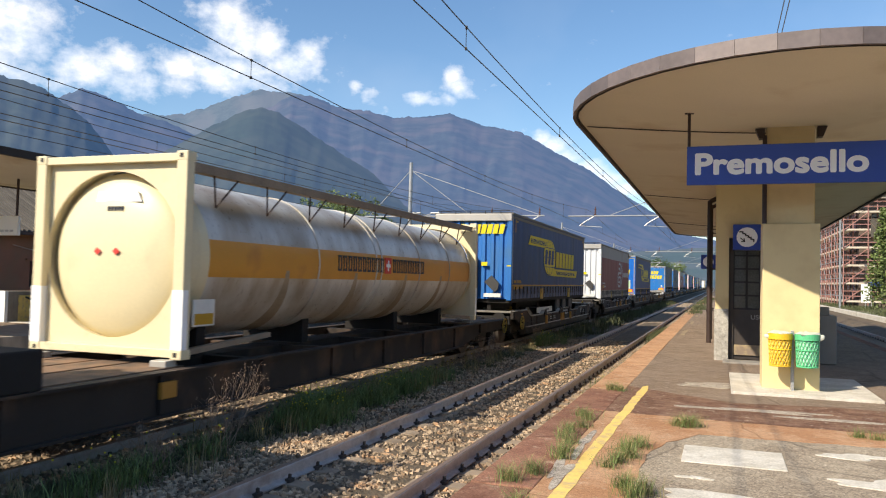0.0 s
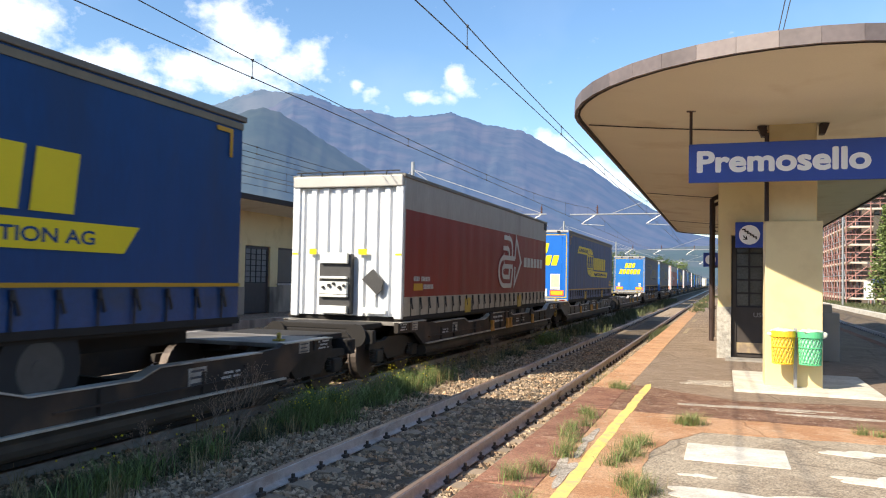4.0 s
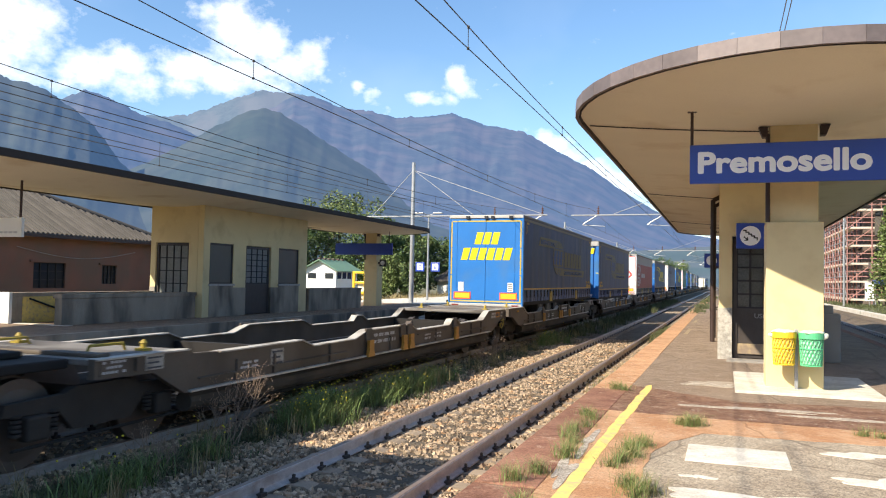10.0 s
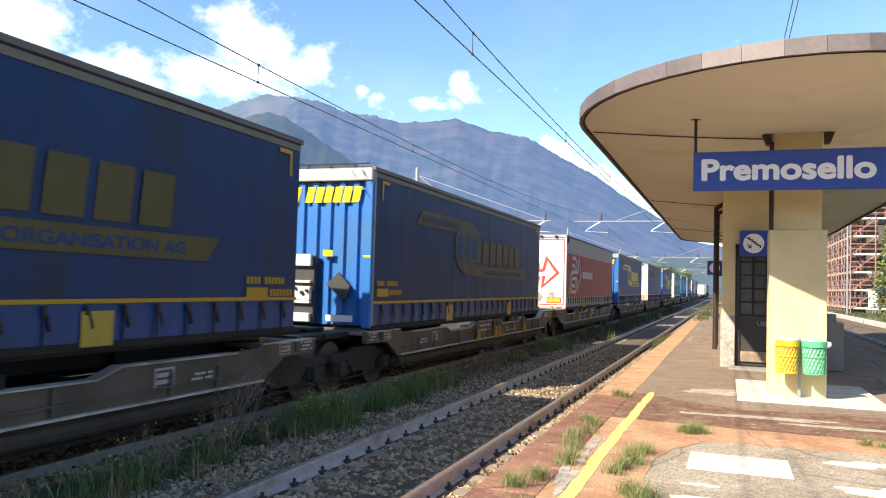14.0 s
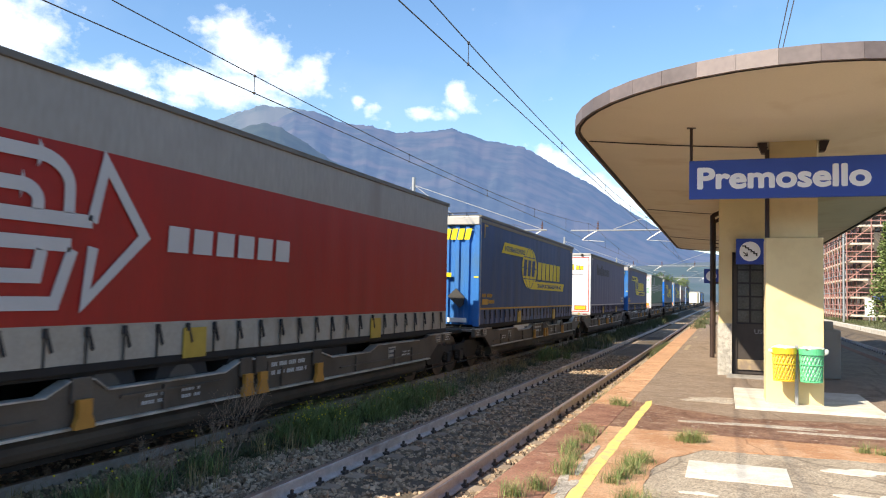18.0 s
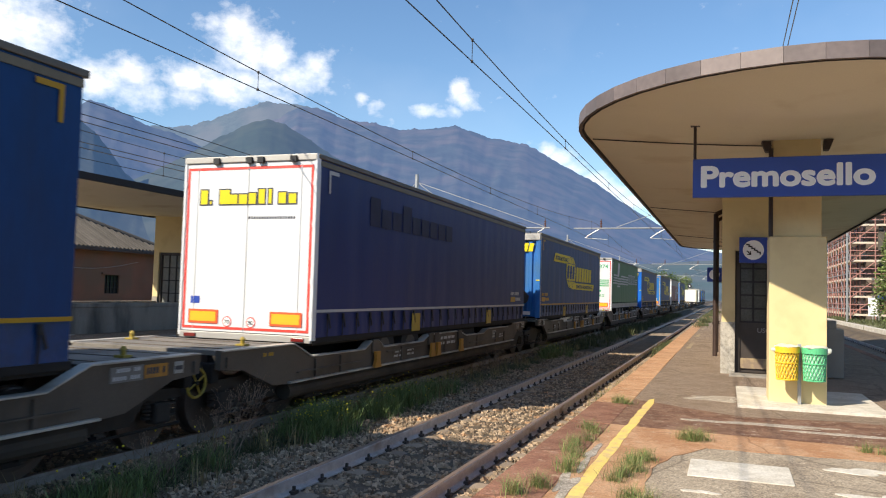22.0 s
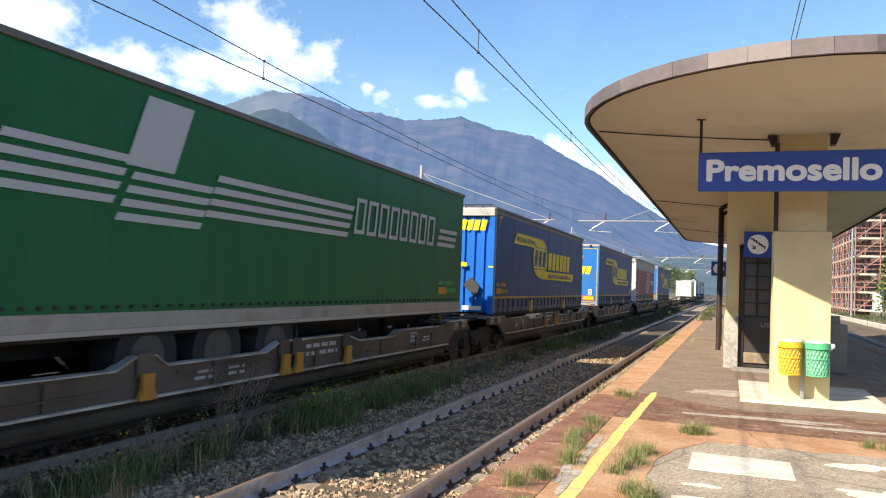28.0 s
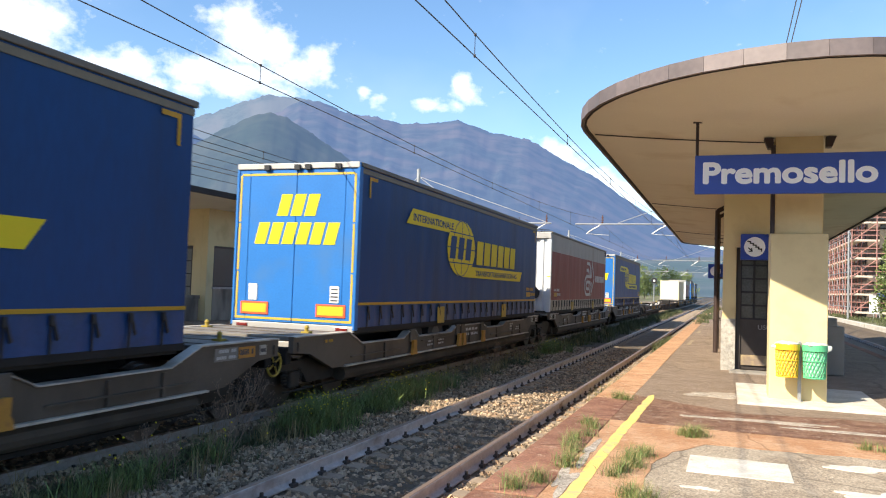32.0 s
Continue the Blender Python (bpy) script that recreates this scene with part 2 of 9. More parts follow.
M["rail_brown"] = mat("dull_brown_rail", (0.34, 0.30, 0.265), 0.7, 0.1, var=0.3, scale=9, fine=120, bump=0.3, stain=(0.16, 0.11, 0.08), stain_at=0.58, stain_scale=2)
M["rail_top"] = mat("polished_rail_head", (0.26, 0.18, 0.13), 0.5, 0.4, var=0.2, scale=20, fine=200)
M["sleeper"] = mat("concrete_sleeper", (0.27, 0.205, 0.145), 0.92, var=0.25, scale=6, fine=90, piece=0.15, bump=0.4)
M["clip"] = mat("fastening_iron", (0.06, 0.05, 0.045), 0.8, 0.3, var=0.3, scale=30, fine=200)
M["concrete"] = mat("grey_concrete", (0.29, 0.262, 0.225), 0.9, var=0.18, scale=2, fine=80, bump=0.35, stain=(0.24, 0.22, 0.2), stain_at=0.58, stain_scale=1.2)
M["old_concrete"] = mat("streaked_old_concrete", (0.34, 0.28, 0.21), 0.92, var=0.22, scale=2, fine=60, bump=0.35, stain=(0.125, 0.105, 0.082), stain_at=0.53, stain_scale=1.1, streak=(1, 1, 0.35))
M["yellow_paint"] = mat("worn_yellow_paint", (0.76, 0.54, 0.15), 0.8, var=0.16, scale=7, fine=60, bump=0.2, stain=(0.52, 0.36, 0.20), stain_at=0.58, stain_scale=9)
M["yellow_faded"] = mat("faded_yellow_paint", (0.36, 0.27, 0.15), 0.9, var=0.2, scale=5, fine=90, bump=0.2, stain=(0.24, 0.18, 0.13), stain_at=0.5, stain_scale=6)
M["plaster"] = mat("cream_yellow_plaster", (0.70, 0.56, 0.30), 0.9, var=0.06, scale=1.2, fine=60, bump=0.25, depth=0.003, stain=(0.60, 0.46, 0.24), stain_at=0.62)
M["soffit"] = mat("pale_soffit_plaster", (0.74, 0.68, 0.545), 0.9, var=0.06, scale=0.8, fine=50, bump=0.2, stain=(0.60, 0.51, 0.37), stain_at=0.62, stain_scale=0.7)
M["fascia"] = mat("brown_sheet_metal", (0.165, 0.132, 0.125), 0.5, 0.2, var=0.22, scale=1.6, fine=12, bump=0.05, piece=0.16)
# the fascia's metal again, with shade painted in as a darker brown
M["fascia_shaded"] = mat("shaded_brown_metal", (0.032, 0.024, 0.02), 0.85, 0.0, var=0.2, scale=3)
M["iron_brown"] = mat("brown_painted_iron", (0.05, 0.03, 0.025), 0.5, 0.2, var=0.2, scale=8)
M["granite"] = mat("speckled_granite", (0.40, 0.37, 0.32), 0.8, var=0.5, scale=14, fine=60, bump=0.5)
M["glass"] = mat("dim_window_glass", (0.03, 0.035, 0.04), 0.08, 0, var=0.3, scale=1, bump=0)
M["frosted"] = mat("dull_frosted_glass", (0.095, 0.088, 0.07), 0.35, var=0.15, scale=2, fine=30, bump=0.03)
# greyer than the other glass: the sky's reflection painted into the panes
M["door_glass"] = mat("grey_reflecting_door_glass", (0.085, 0.09, 0.085), 0.12, var=0.3, scale=3, fine=30, bump=0.02)
# opaque panes; daylight from the building's other side is painted in as pale grey
M["pale_glass"] = mat("pale_backlit_glass", (0.19, 0.195, 0.18), 0.25, var=0.2, scale=2, fine=30, bump=0.03)
M["shutter"] = mat("dark_brown_shutter", (0.085, 0.072, 0.055), 0.7, var=0.2, scale=5)
M["door_wood"] = mat("dark_brown_door_paint", (0.045, 0.035, 0.03), 0.55, var=0.25, scale=5)
M["sign_blue"] = mat("sign_blue_enamel", (0.022, 0.06, 0.34), 0.35, var=0.05, scale=3, bump=0.02)
M["sign_white"] = mat("sign_white_enamel", (0.9, 0.9, 0.9), 0.4, var=0.03, scale=3, bump=0.02)
M["black"] = mat("matt_black", (0.015, 0.015, 0.017), 0.7, var=0.3, scale=10)
M["galv"] = mat("galvanised_steel", (0.38, 0.385, 0.385), 0.45, 0.6, var=0.12, scale=4, fine=50)
M["wire"] = mat("overhead_wire", (0.06, 0.05, 0.045), 0.5, 0.5, var=0.1, scale=4)
M["insulator"] = mat("insulator_glaze", (0.12, 0.05, 0.03), 0.25, var=0.1)
M["bin_yellow"] = mat("yellow_plastic", (0.80, 0.50, 0.03), 0.45, var=0.08, scale=6)
M["bin_green"] = mat("green_plastic", (0.10, 0.50, 0.23), 0.45, var=0.08, scale=6)
M["liner_yellow"] = mat("bag_behind_yellow_lattice", (0.80, 0.58, 0.14), 0.5, var=0.18, scale=9, fine=50, bump=0.3)
M["liner_green"] = mat("bag_behind_green_lattice", (0.40, 0.66, 0.50), 0.5, var=0.3, scale=9, fine=50, bump=0.3)
M["bag"] = mat("thin_plastic_bag", (0.62, 0.64, 0.56), 0.35, var=0.05, scale=20, bump=0.5)
M["grass"] = mat("grass_blade", (0.082, 0.092, 0.036), 0.75, var=0.3, scale=3, island=0.45, bump=0)
M["dry_grass"] = mat("dry_grass_blade", (0.29, 0.225, 0.105), 0.85, var=0.25, scale=3, island=0.4, bump=0)
M["twig"] = mat("dry_twig", (0.27, 0.19, 0.135), 0.9, var=0.25, scale=10, bump=0.2)
M["weed"] = mat("fresh_green_weed", (0.145, 0.195, 0.055), 0.7, var=0.3, scale=3, island=0.45, bump=0)
M["tuft"] = mat("olive_tuft_blade", (0.185, 0.19, 0.062), 0.75, var=0.3, scale=3, island=0.45, bump=0)
M["flower"] = mat("small_yellow_flower", (0.75, 0.62, 0.03), 0.7, var=0.1)
M["leaf"] = mat("tree_leaf", (0.125, 0.165, 0.045), 0.65, var=0.3, scale=0.5, island=0.5, bump=0)
M["leaf_dark"] = mat("dark_tree_leaf", (0.06, 0.10, 0.025), 0.65, var=0.3, scale=0.5, island=0.5, bump=0)
M["bark"] = mat("bark", (0.13, 0.10, 0.07), 0.9, var=0.3, scale=4, fine=20, bump=0.8, depth=0.02)
M["pink"] = mat("faded_pink_plaster", (0.245, 0.122, 0.085), 0.92, var=0.2, scale=0.8, fine=40, bump=0.3, stain=(0.20, 0.125, 0.09), stain_at=0.52, stain_scale=0.6)
M["roof_tile"] = mat("brown_cement_tile", (0.085, 0.074, 0.064), 0.8, var=0.35, scale=1.5, fine=30, piece=0.2, island=0.25)
M["white_wall"] = mat("white_hut_wall", (0.78, 0.77, 0.72), 0.85, var=0.05, scale=1.5, fine=40)
M["green_roof"] = mat("green_roof_sheet", (0.16, 0.27, 0.17), 0.6, var=0.15, scale=1.5, fine=20)
M["scaffold_red"] = mat("red_scaffold_tube", (0.38, 0.19, 0.16), 0.6, 0.1, var=0.2, scale=6)
M["brick_orange"] = mat("raw_brick_wall", (0.12, 0.09, 0.075), 0.9, var=0.3, scale=0.7, fine=20, stain=(0.20, 0.165, 0.14), stain_at=0.58, stain_scale=0.4)
M["plank"] = mat("scaffold_plank", (0.58, 0.50, 0.40), 0.8, var=0.15, scale=2)

# rolling stock
M["wagon_grey"] = mat("grimy_grey_wagon_paint", (0.100, 0.077, 0.056), 0.7, var=0.22, scale=1.6, fine=40, bump=0.15, stain=(0.062, 0.046, 0.032), stain_at=0.54, stain_scale=1.1)
M["wagon_brown"] = mat("rusty_brown_wagon_paint", (0.029, 0.021, 0.016), 0.85, var=0.3, scale=1.6, fine=40, bump=0.2, stain=(0.085, 0.05, 0.03), stain_at=0.56, stain_scale=1.4)
M["plate_dirty"] = mat("dirty_white_data_plate", (0.36, 0.345, 0.31), 0.6, var=0.2, scale=8, fine=60, bump=0.05, stain=(0.2, 0.18, 0.15), stain_at=0.55, stain_scale=5)
M["bogie"] = mat("grimy_brown_bogie", (0.034, 0.027, 0.021), 0.85, var=0.35, scale=5, fine=50, bump=0.2)
# paler than the wagon paint: sunlight on the edges put into the colour
M["wagon_edge"] = mat("sunlit_pale_wagon_edge", (0.46, 0.42, 0.36), 0.6, 0.1, var=0.2, scale=3, fine=40, bump=0.1, stain=(0.25, 0.21, 0.165), stain_at=0.55, stain_scale=2)
M["deck_grey"] = mat("trodden_deck_steel", (0.20, 0.18, 0.155), 0.75, 0.1, var=0.25, scale=1.2, fine=30, bump=0.2, stain=(0.10, 0.085, 0.07), stain_at=0.55, stain_scale=1.4)
M["wagon_rust"] = mat("rusty_deck_plate", (0.22, 0.13, 0.075), 0.85, var=0.35, scale=1.6, fine=40, bump=0.3, stain=(0.10, 0.07, 0.05), stain_at=0.52, stain_scale=2.2)
M["plate_rim"] = mat("grey_data_panel", (0.17, 0.16, 0.145), 0.6, var=0.15, scale=6, fine=60, bump=0.05)
M["handwheel"] = mat("dull_yellow_paint", (0.34, 0.24, 0.03), 0.6, var=0.25, scale=12, fine=80, bump=0.1)
M["sill"] = mat("grimy_brown_sill", (0.062, 0.048, 0.034), 0.8, var=0.3, scale=1.4, fine=30, stain=(0.035, 0.027, 0.02), stain_at=0.52, stain_scale=1.2)
M["under"] = mat("black_underframe_grime", (0.016, 0.013, 0.011), 0.9, var=0.3, scale=3, fine=40)
M["wheel_steel"] = mat("wheel_steel", (0.12, 0.095, 0.08), 0.6, 0.6, var=0.2, scale=5)
M["flap_orange"] = mat("orange_lever_paint", (0.44, 0.20, 0.025), 0.65, var=0.2, scale=5, stain=(0.3, 0.13, 0.03), stain_at=0.62, stain_scale=5)
M["roof_rail"] = mat("grimy_roof_rail", (0.13, 0.115, 0.095), 0.6, 0.2, var=0.2, scale=2, fine=40)
M["track_tan"] = mat("dull_tan_runner", (0.155, 0.13, 0.085), 0.6, var=0.2, scale=3, fine=40)
M["front_blue"] = mat("weathered_blue_front", (0.012, 0.135, 0.42), 0.5, var=0.14, scale=1.0, fine=20, bump=0.03, stain=(0.035, 0.135, 0.31), stain_at=0.58, stain_scale=0.9)
M["hazard_dark"] = mat("dark_folded_plate", (0.055, 0.052, 0.05), 0.5, 0.2, var=0.2, scale=6)
M["tyre"] = mat("tyre_rubber", (0.018, 0.018, 0.019), 0.85, var=0.2, scale=6)
M["rim"] = mat("wheel_rim", (0.06, 0.058, 0.056), 0.6, 0.2, var=0.2, scale=8)
M["blue_curtain"] = mat("blue_truck_curtain", (0.003, 0.045, 0.165), 0.5, var=0.16, scale=0.9, fine=14, bump=0.12, depth=0.01, stain=(0.012, 0.036, 0.10), stain_at=0.60, stain_scale=0.8, dust=0.22, spec=0.2, streak=(1, 1, 0.3))
M["dusty_blue"] = mat("dusty_blue_truck_paint", (0.014, 0.145, 0.43), 0.48, var=0.12, scale=1.2, fine=30, bump=0.03, stain=(0.04, 0.15, 0.36), stain_at=0.6, stain_scale=1.0, spec=0.3)
M["blue_paint"] = mat("blue_truck_paint", (0.006, 0.130, 0.50), 0.42, var=0.08, scale=1.2, fine=30, bump=0.03, spec=0.35)
M["blue_skirt"] = mat("blue_curtain_hem", (0.004, 0.046, 0.165), 0.42, var=0.2, scale=3, fine=20, bump=0.3, depth=0.01, stain=(0.014, 0.038, 0.09), stain_at=0.62, stain_scale=2, spec=0.28)
M["slate_curtain"] = mat("dirty_slate_blue_curtain", (0.008, 0.032, 0.105), 0.5, var=0.16, scale=0.9, fine=14, bump=0.12, depth=0.01, stain=(0.02, 0.026, 0.045), stain_at=0.58, stain_scale=0.8, dust=0.26, spec=0.22, streak=(1, 1, 0.3))
M["hem_yellow"] = mat("dull_yellow_plate", (0.40, 0.27, 0.03), 0.55, var=0.15, scale=6)
M["tail_red"] = mat("dark_red_lens", (0.16, 0.015, 0.012), 0.25, var=0.1, scale=9)
M["navy_curtain"] = mat("navy_truck_curtain", (0.012, 0.027, 0.125), 0.48, var=0.16, scale=0.9, fine=14, bump=0.12, depth=0.01, stain=(0.024, 0.032, 0.10), stain_at=0.66, stain_scale=0.8, dust=0.32, spec=0.22, streak=(1, 1, 0.3))
M["red_curtain"] = mat("red_truck_curtain", (0.185, 0.011, 0.009), 0.5, var=0.16, scale=0.9, fine=14, bump=0.12, depth=0.01, stain=(0.14, 0.016, 0.013), stain_at=0.62, stain_scale=0.8, dust=0.32, spec=0.22, streak=(1, 1, 0.3))
M["red_clean"] = mat("clean_red_truck_curtain", (0.29, 0.015, 0.011), 0.5, var=0.16, scale=0.9, fine=14, bump=0.12, depth=0.01, stain=(0.23, 0.018, 0.014), stain_at=0.62, stain_scale=0.8, dust=0.32, spec=0.22, streak=(1, 1, 0.3))
M["grey_curtain"] = mat("grey_truck_curtain", (0.29, 0.275, 0.25), 0.5, var=0.16, scale=0.9, fine=14, bump=0.1, depth=0.01, stain=(0.23, 0.21, 0.19), stain_at=0.62, stain_scale=0.9, dust=0.32, spec=0.22, streak=(1, 1, 0.3))
M["pale_skirt"] = mat("dirty_white_curtain_hem", (0.34, 0.31, 0.26), 0.6, var=0.15, scale=3, fine=20, bump=0.3, depth=0.01, stain=(0.28, 0.24, 0.19), stain_at=0.57, stain_scale=2, dust=0.32, spec=0.22)
M["green_curtain"] = mat("green_truck_curtain", (0.005, 0.115, 0.034), 0.5, var=0.16, scale=0.9, fine=14, bump=0.12, depth=0.01, stain=(0.010, 0.095, 0.038), stain_at=0.64, stain_scale=0.8, dust=0.32, spec=0.22, streak=(1, 1, 0.3))
M["faded_print"] = mat("faded_yellow_print", (0.090, 0.074, 0.026), 0.5, var=0.25, scale=2, bump=0.03, dust=0.32, spec=0.22)
M["yellow_print"] = mat("yellow_print", (0.68, 0.55, 0.02), 0.5, var=0.06, scale=2, bump=0.03, dust=0.32, spec=0.22)
M["border_yellow"] = mat("dull_yellow_border_tape", (0.50, 0.35, 0.035), 0.5, var=0.12, scale=5, bump=0.03)
M["orange_line"] = mat("yellow_orange_stripe", (0.46, 0.26, 0.02), 0.5, var=0.08, scale=2, bump=0.03, dust=0.32, spec=0.22)
M["grey_dim"] = mat("worn_grey_print", (0.24, 0.235, 0.22), 0.6, var=0.15, scale=4, bump=0.03)
M["grey_print"] = mat("light_grey_print", (0.46, 0.455, 0.45), 0.5, var=0.06, scale=2, bump=0.03, dust=0.32, spec=0.22)
M["dark_print"] = mat("dark_print", (0.03, 0.035, 0.05), 0.5, var=0.1, scale=4, bump=0.03)
M["ghost_print"] = mat("worn_brown_ghost_print", (0.024, 0.026, 0.062), 0.6, var=0.3, scale=1.5, fine=12, bump=0.02, dust=0.32, spec=0.22)
M["white_paint"] = mat("white_truck_paint", (0.66, 0.67, 0.68), 0.35, var=0.04, scale=1.2, fine=30, bump=0.03, coat=0.2)
M["red_print"] = mat("red_print", (0.66, 0.05, 0.035), 0.5, var=0.06, scale=2, bump=0.03)
M["green_print"] = mat("green_print", (0.012, 0.34, 0.11), 0.5, var=0.06, scale=2, bump=0.03)
M["reflector"] = mat("orange_marker_plate", (0.85, 0.42, 0.02), 0.4, var=0.05, scale=4)
M["reflector_edge"] = mat("red_marker_border", (0.85, 0.10, 0.03), 0.4, var=0.05, scale=4)
M["rail_alu"] = mat("weathered_aluminium", (0.40, 0.38, 0.35), 0.55, 0.3, var=0.12, scale=2, fine=40)
M["cream_frame"] = mat("cream_container_paint", (0.72, 0.62, 0.40), 0.5, var=0.06, scale=1.4, fine=30, bump=0.05, stain=(0.55, 0.44, 0.28), stain_at=0.68, stain_scale=1.8)
M["cream_tank"] = mat("cream_tank_paint", (0.74, 0.64, 0.41), 0.42, var=0.05, scale=1.2, fine=30, bump=0.04, stain=(0.62, 0.50, 0.31), stain_at=0.66, stain_scale=1.0)
M["tank_pale"] = mat("pale_tank_cladding", (0.62, 0.59, 0.53), 0.3, 0.05, var=0.1, scale=1.2, fine=20, bump=0.05, stain=(0.36, 0.28, 0.19), stain_at=0.52, stain_scale=1.0, streak=(1, 1, 0.3))
M["tank_grime"] = mat("brown_run_off", (0.34, 0.26, 0.17), 0.6, var=0.25, scale=2, fine=25, bump=0.05)
M["tank_orange"] = mat("orange_tank_band", (0.64, 0.28, 0.025), 0.4, var=0.06, scale=1.4, fine=30, bump=0.03, stain=(0.5, 0.2, 0.03), stain_at=0.66)
M["walk_brown"] = mat("weathered_brown_walkway", (0.26, 0.20, 0.14), 0.8, var=0.3, scale=3, fine=40, bump=0.2)
M["plate_white"] = mat("white_label", (0.66, 0.66, 0.62), 0.5, var=0.08, scale=12, fine=90, bump=0.02)
M["plate_green"] = mat("pale_green_label", (0.42, 0.62, 0.36), 0.5, var=0.08, scale=12, bump=0.02)


# ---- building helpers ----
def box(bm, x0, x1, y0, y1, z0, z1, bevel=0.0):
    r = bmesh.ops.create_cube(bm, size=1, matrix=Matrix.Translation(((x0 + x1) / 2, (y0 + y1) / 2, (z0 + z1) / 2)) @ Matrix.Diagonal((abs(x1 - x0), abs(y1 - y0), abs(z1 - z0), 1)))
    if bevel:
        es = list({e for v in r["verts"] for e in v.link_edges})
        bmesh.ops.bevel(bm, geom=es, offset=bevel, segments=2, affect="EDGES", profile=0.5)
    return bm


def rod(bm, a, b, r, n=8, r2=None):
    a, b = Vector(a), Vector(b)
    d = b - a
    m = Matrix.Translation((a + b) / 2) @ d.to_track_quat("Z", "Y").to_matrix().to_4x4()
    bmesh.ops.create_cone(bm, cap_ends=True, segments=n, radius1=r, radius2=r if r2 is None else r2, depth=d.length, matrix=m)
    return bm


def prism(bm, pts, axis, lo, hi):
    """A polygon of two coordinates drawn out along the third axis ('x', 'y' or 'z')."""
    def at(p, w):
        return {"x": (w, p[0], p[1]), "y": (p[0], w, p[1]), "z": (p[0], p[1], w)}[axis]
    A = [bm.verts.new(at(p, lo)) for p in pts]
    B = [bm.verts.new(at(p, hi)) for p in pts]
    bm.faces.new(A[::-1])
    bm.faces.new(B)
    n = len(pts)
    for i in range(n):
        bm.faces.new((A[i], A[(i + 1) % n], B[(i + 1) % n], B[i]))
    bmesh.ops.recalc_face_normals(bm, faces=bm.faces[:])
    return bm


def strip(bm, path, width, axis, lo, hi):
    """A ribbon of constant width along a path of two coordinates, with thickness lo to hi on the axis."""
    def at(p, w):
        return {"x": (w, p[0], p[1]), "y": (p[0], w, p[1]), "z": (p[0], p[1], w)}[axis]
    n = len(path)
    closed = Vector(path[0]) == Vector(path[-1])
    rows = []
    for i, p in enumerate(path):
        before = Vector(p) - Vector(path[i - 1]) if i else (Vector(path[0]) - Vector(path[-2]) if closed else Vector(path[1]) - Vector(p))
        after = Vector(path[i + 1]) - Vector(p) if i < n - 1 else (Vector(path[1]) - Vector(p) if closed else before)
        a, b = before.normalized(), after.normalized()
        d = (a + b).normalized() if (a + b).length > 0.2 else a
        k = Vector((-d.y, d.x)) * width / 2 / max(0.5, d.dot(a))
        L, R = Vector(p) + k, Vector(p) - k
        rows.append([bm.verts.new(at(q, w)) for q, w in ((L, lo), (R, lo), (R, hi), (L, hi))])
    fs = []
    for a, b in zip(rows, rows[1:]):
        for j in range(4):
            fs.append(bm.faces.new((a[j], b[j], b[(j + 1) % 4], a[(j + 1) % 4])))
    fs += [bm.faces.new(rows[0]), bm.faces.new(rows[-1][::-1])]
    bmesh.ops.recalc_face_normals(bm, faces=fs)
    return bm


def mesh_of(bm, name, material, smooth=False):
    me = bpy.data.meshes.new(name)
    bm.to_mesh(me)
    bm.free()
    for ma in (material if isinstance(material, (list, tuple)) else [material]):
        me.materials.append(ma)
    if smooth:
        me.shade_smooth()
    return me


def part(name, bm, material, parent=None, label="", smooth=False):
    ob = new(name, bm if isinstance(bm, bpy.types.Mesh) else mesh_of(bm, name, material, smooth))
    if parent:
        ob.parent = parent
    if label:
        tagged(ob, label)
    return ob


def again(ob, name, m, parent):
    """Another piece on the same mesh."""
    o = new(name, ob.data)
    o.parent = parent
    o.matrix_basis = m
    return o


def empty(name, m=None):
    ob = new(name)
    ob.empty_display_size = 0.2
    if m:
        ob.matrix_basis = m
    return ob


def B():
    return bmesh.new()


def hoop(x, y, z, r, t, n=24, k=5):
    """A closed ring of round section, level."""
    bm = B()
    rings = []
    for i in range(n):
        a = 6.2832 * i / n
        rings.append([bm.verts.new((x + (r + t * math.cos(6.2832 * j / k)) * math.cos(a), y + (r + t * math.cos(6.2832 * j / k)) * math.sin(a), z + t * math.sin(6.2832 * j / k))) for j in range(k)])
    for i in range(n):
        for j in range(k):
            bm.faces.new((rings[i][j], rings[(i + 1) % n][j], rings[(i + 1) % n][(j + 1) % k], rings[i][(j + 1) % k]))
    return bm


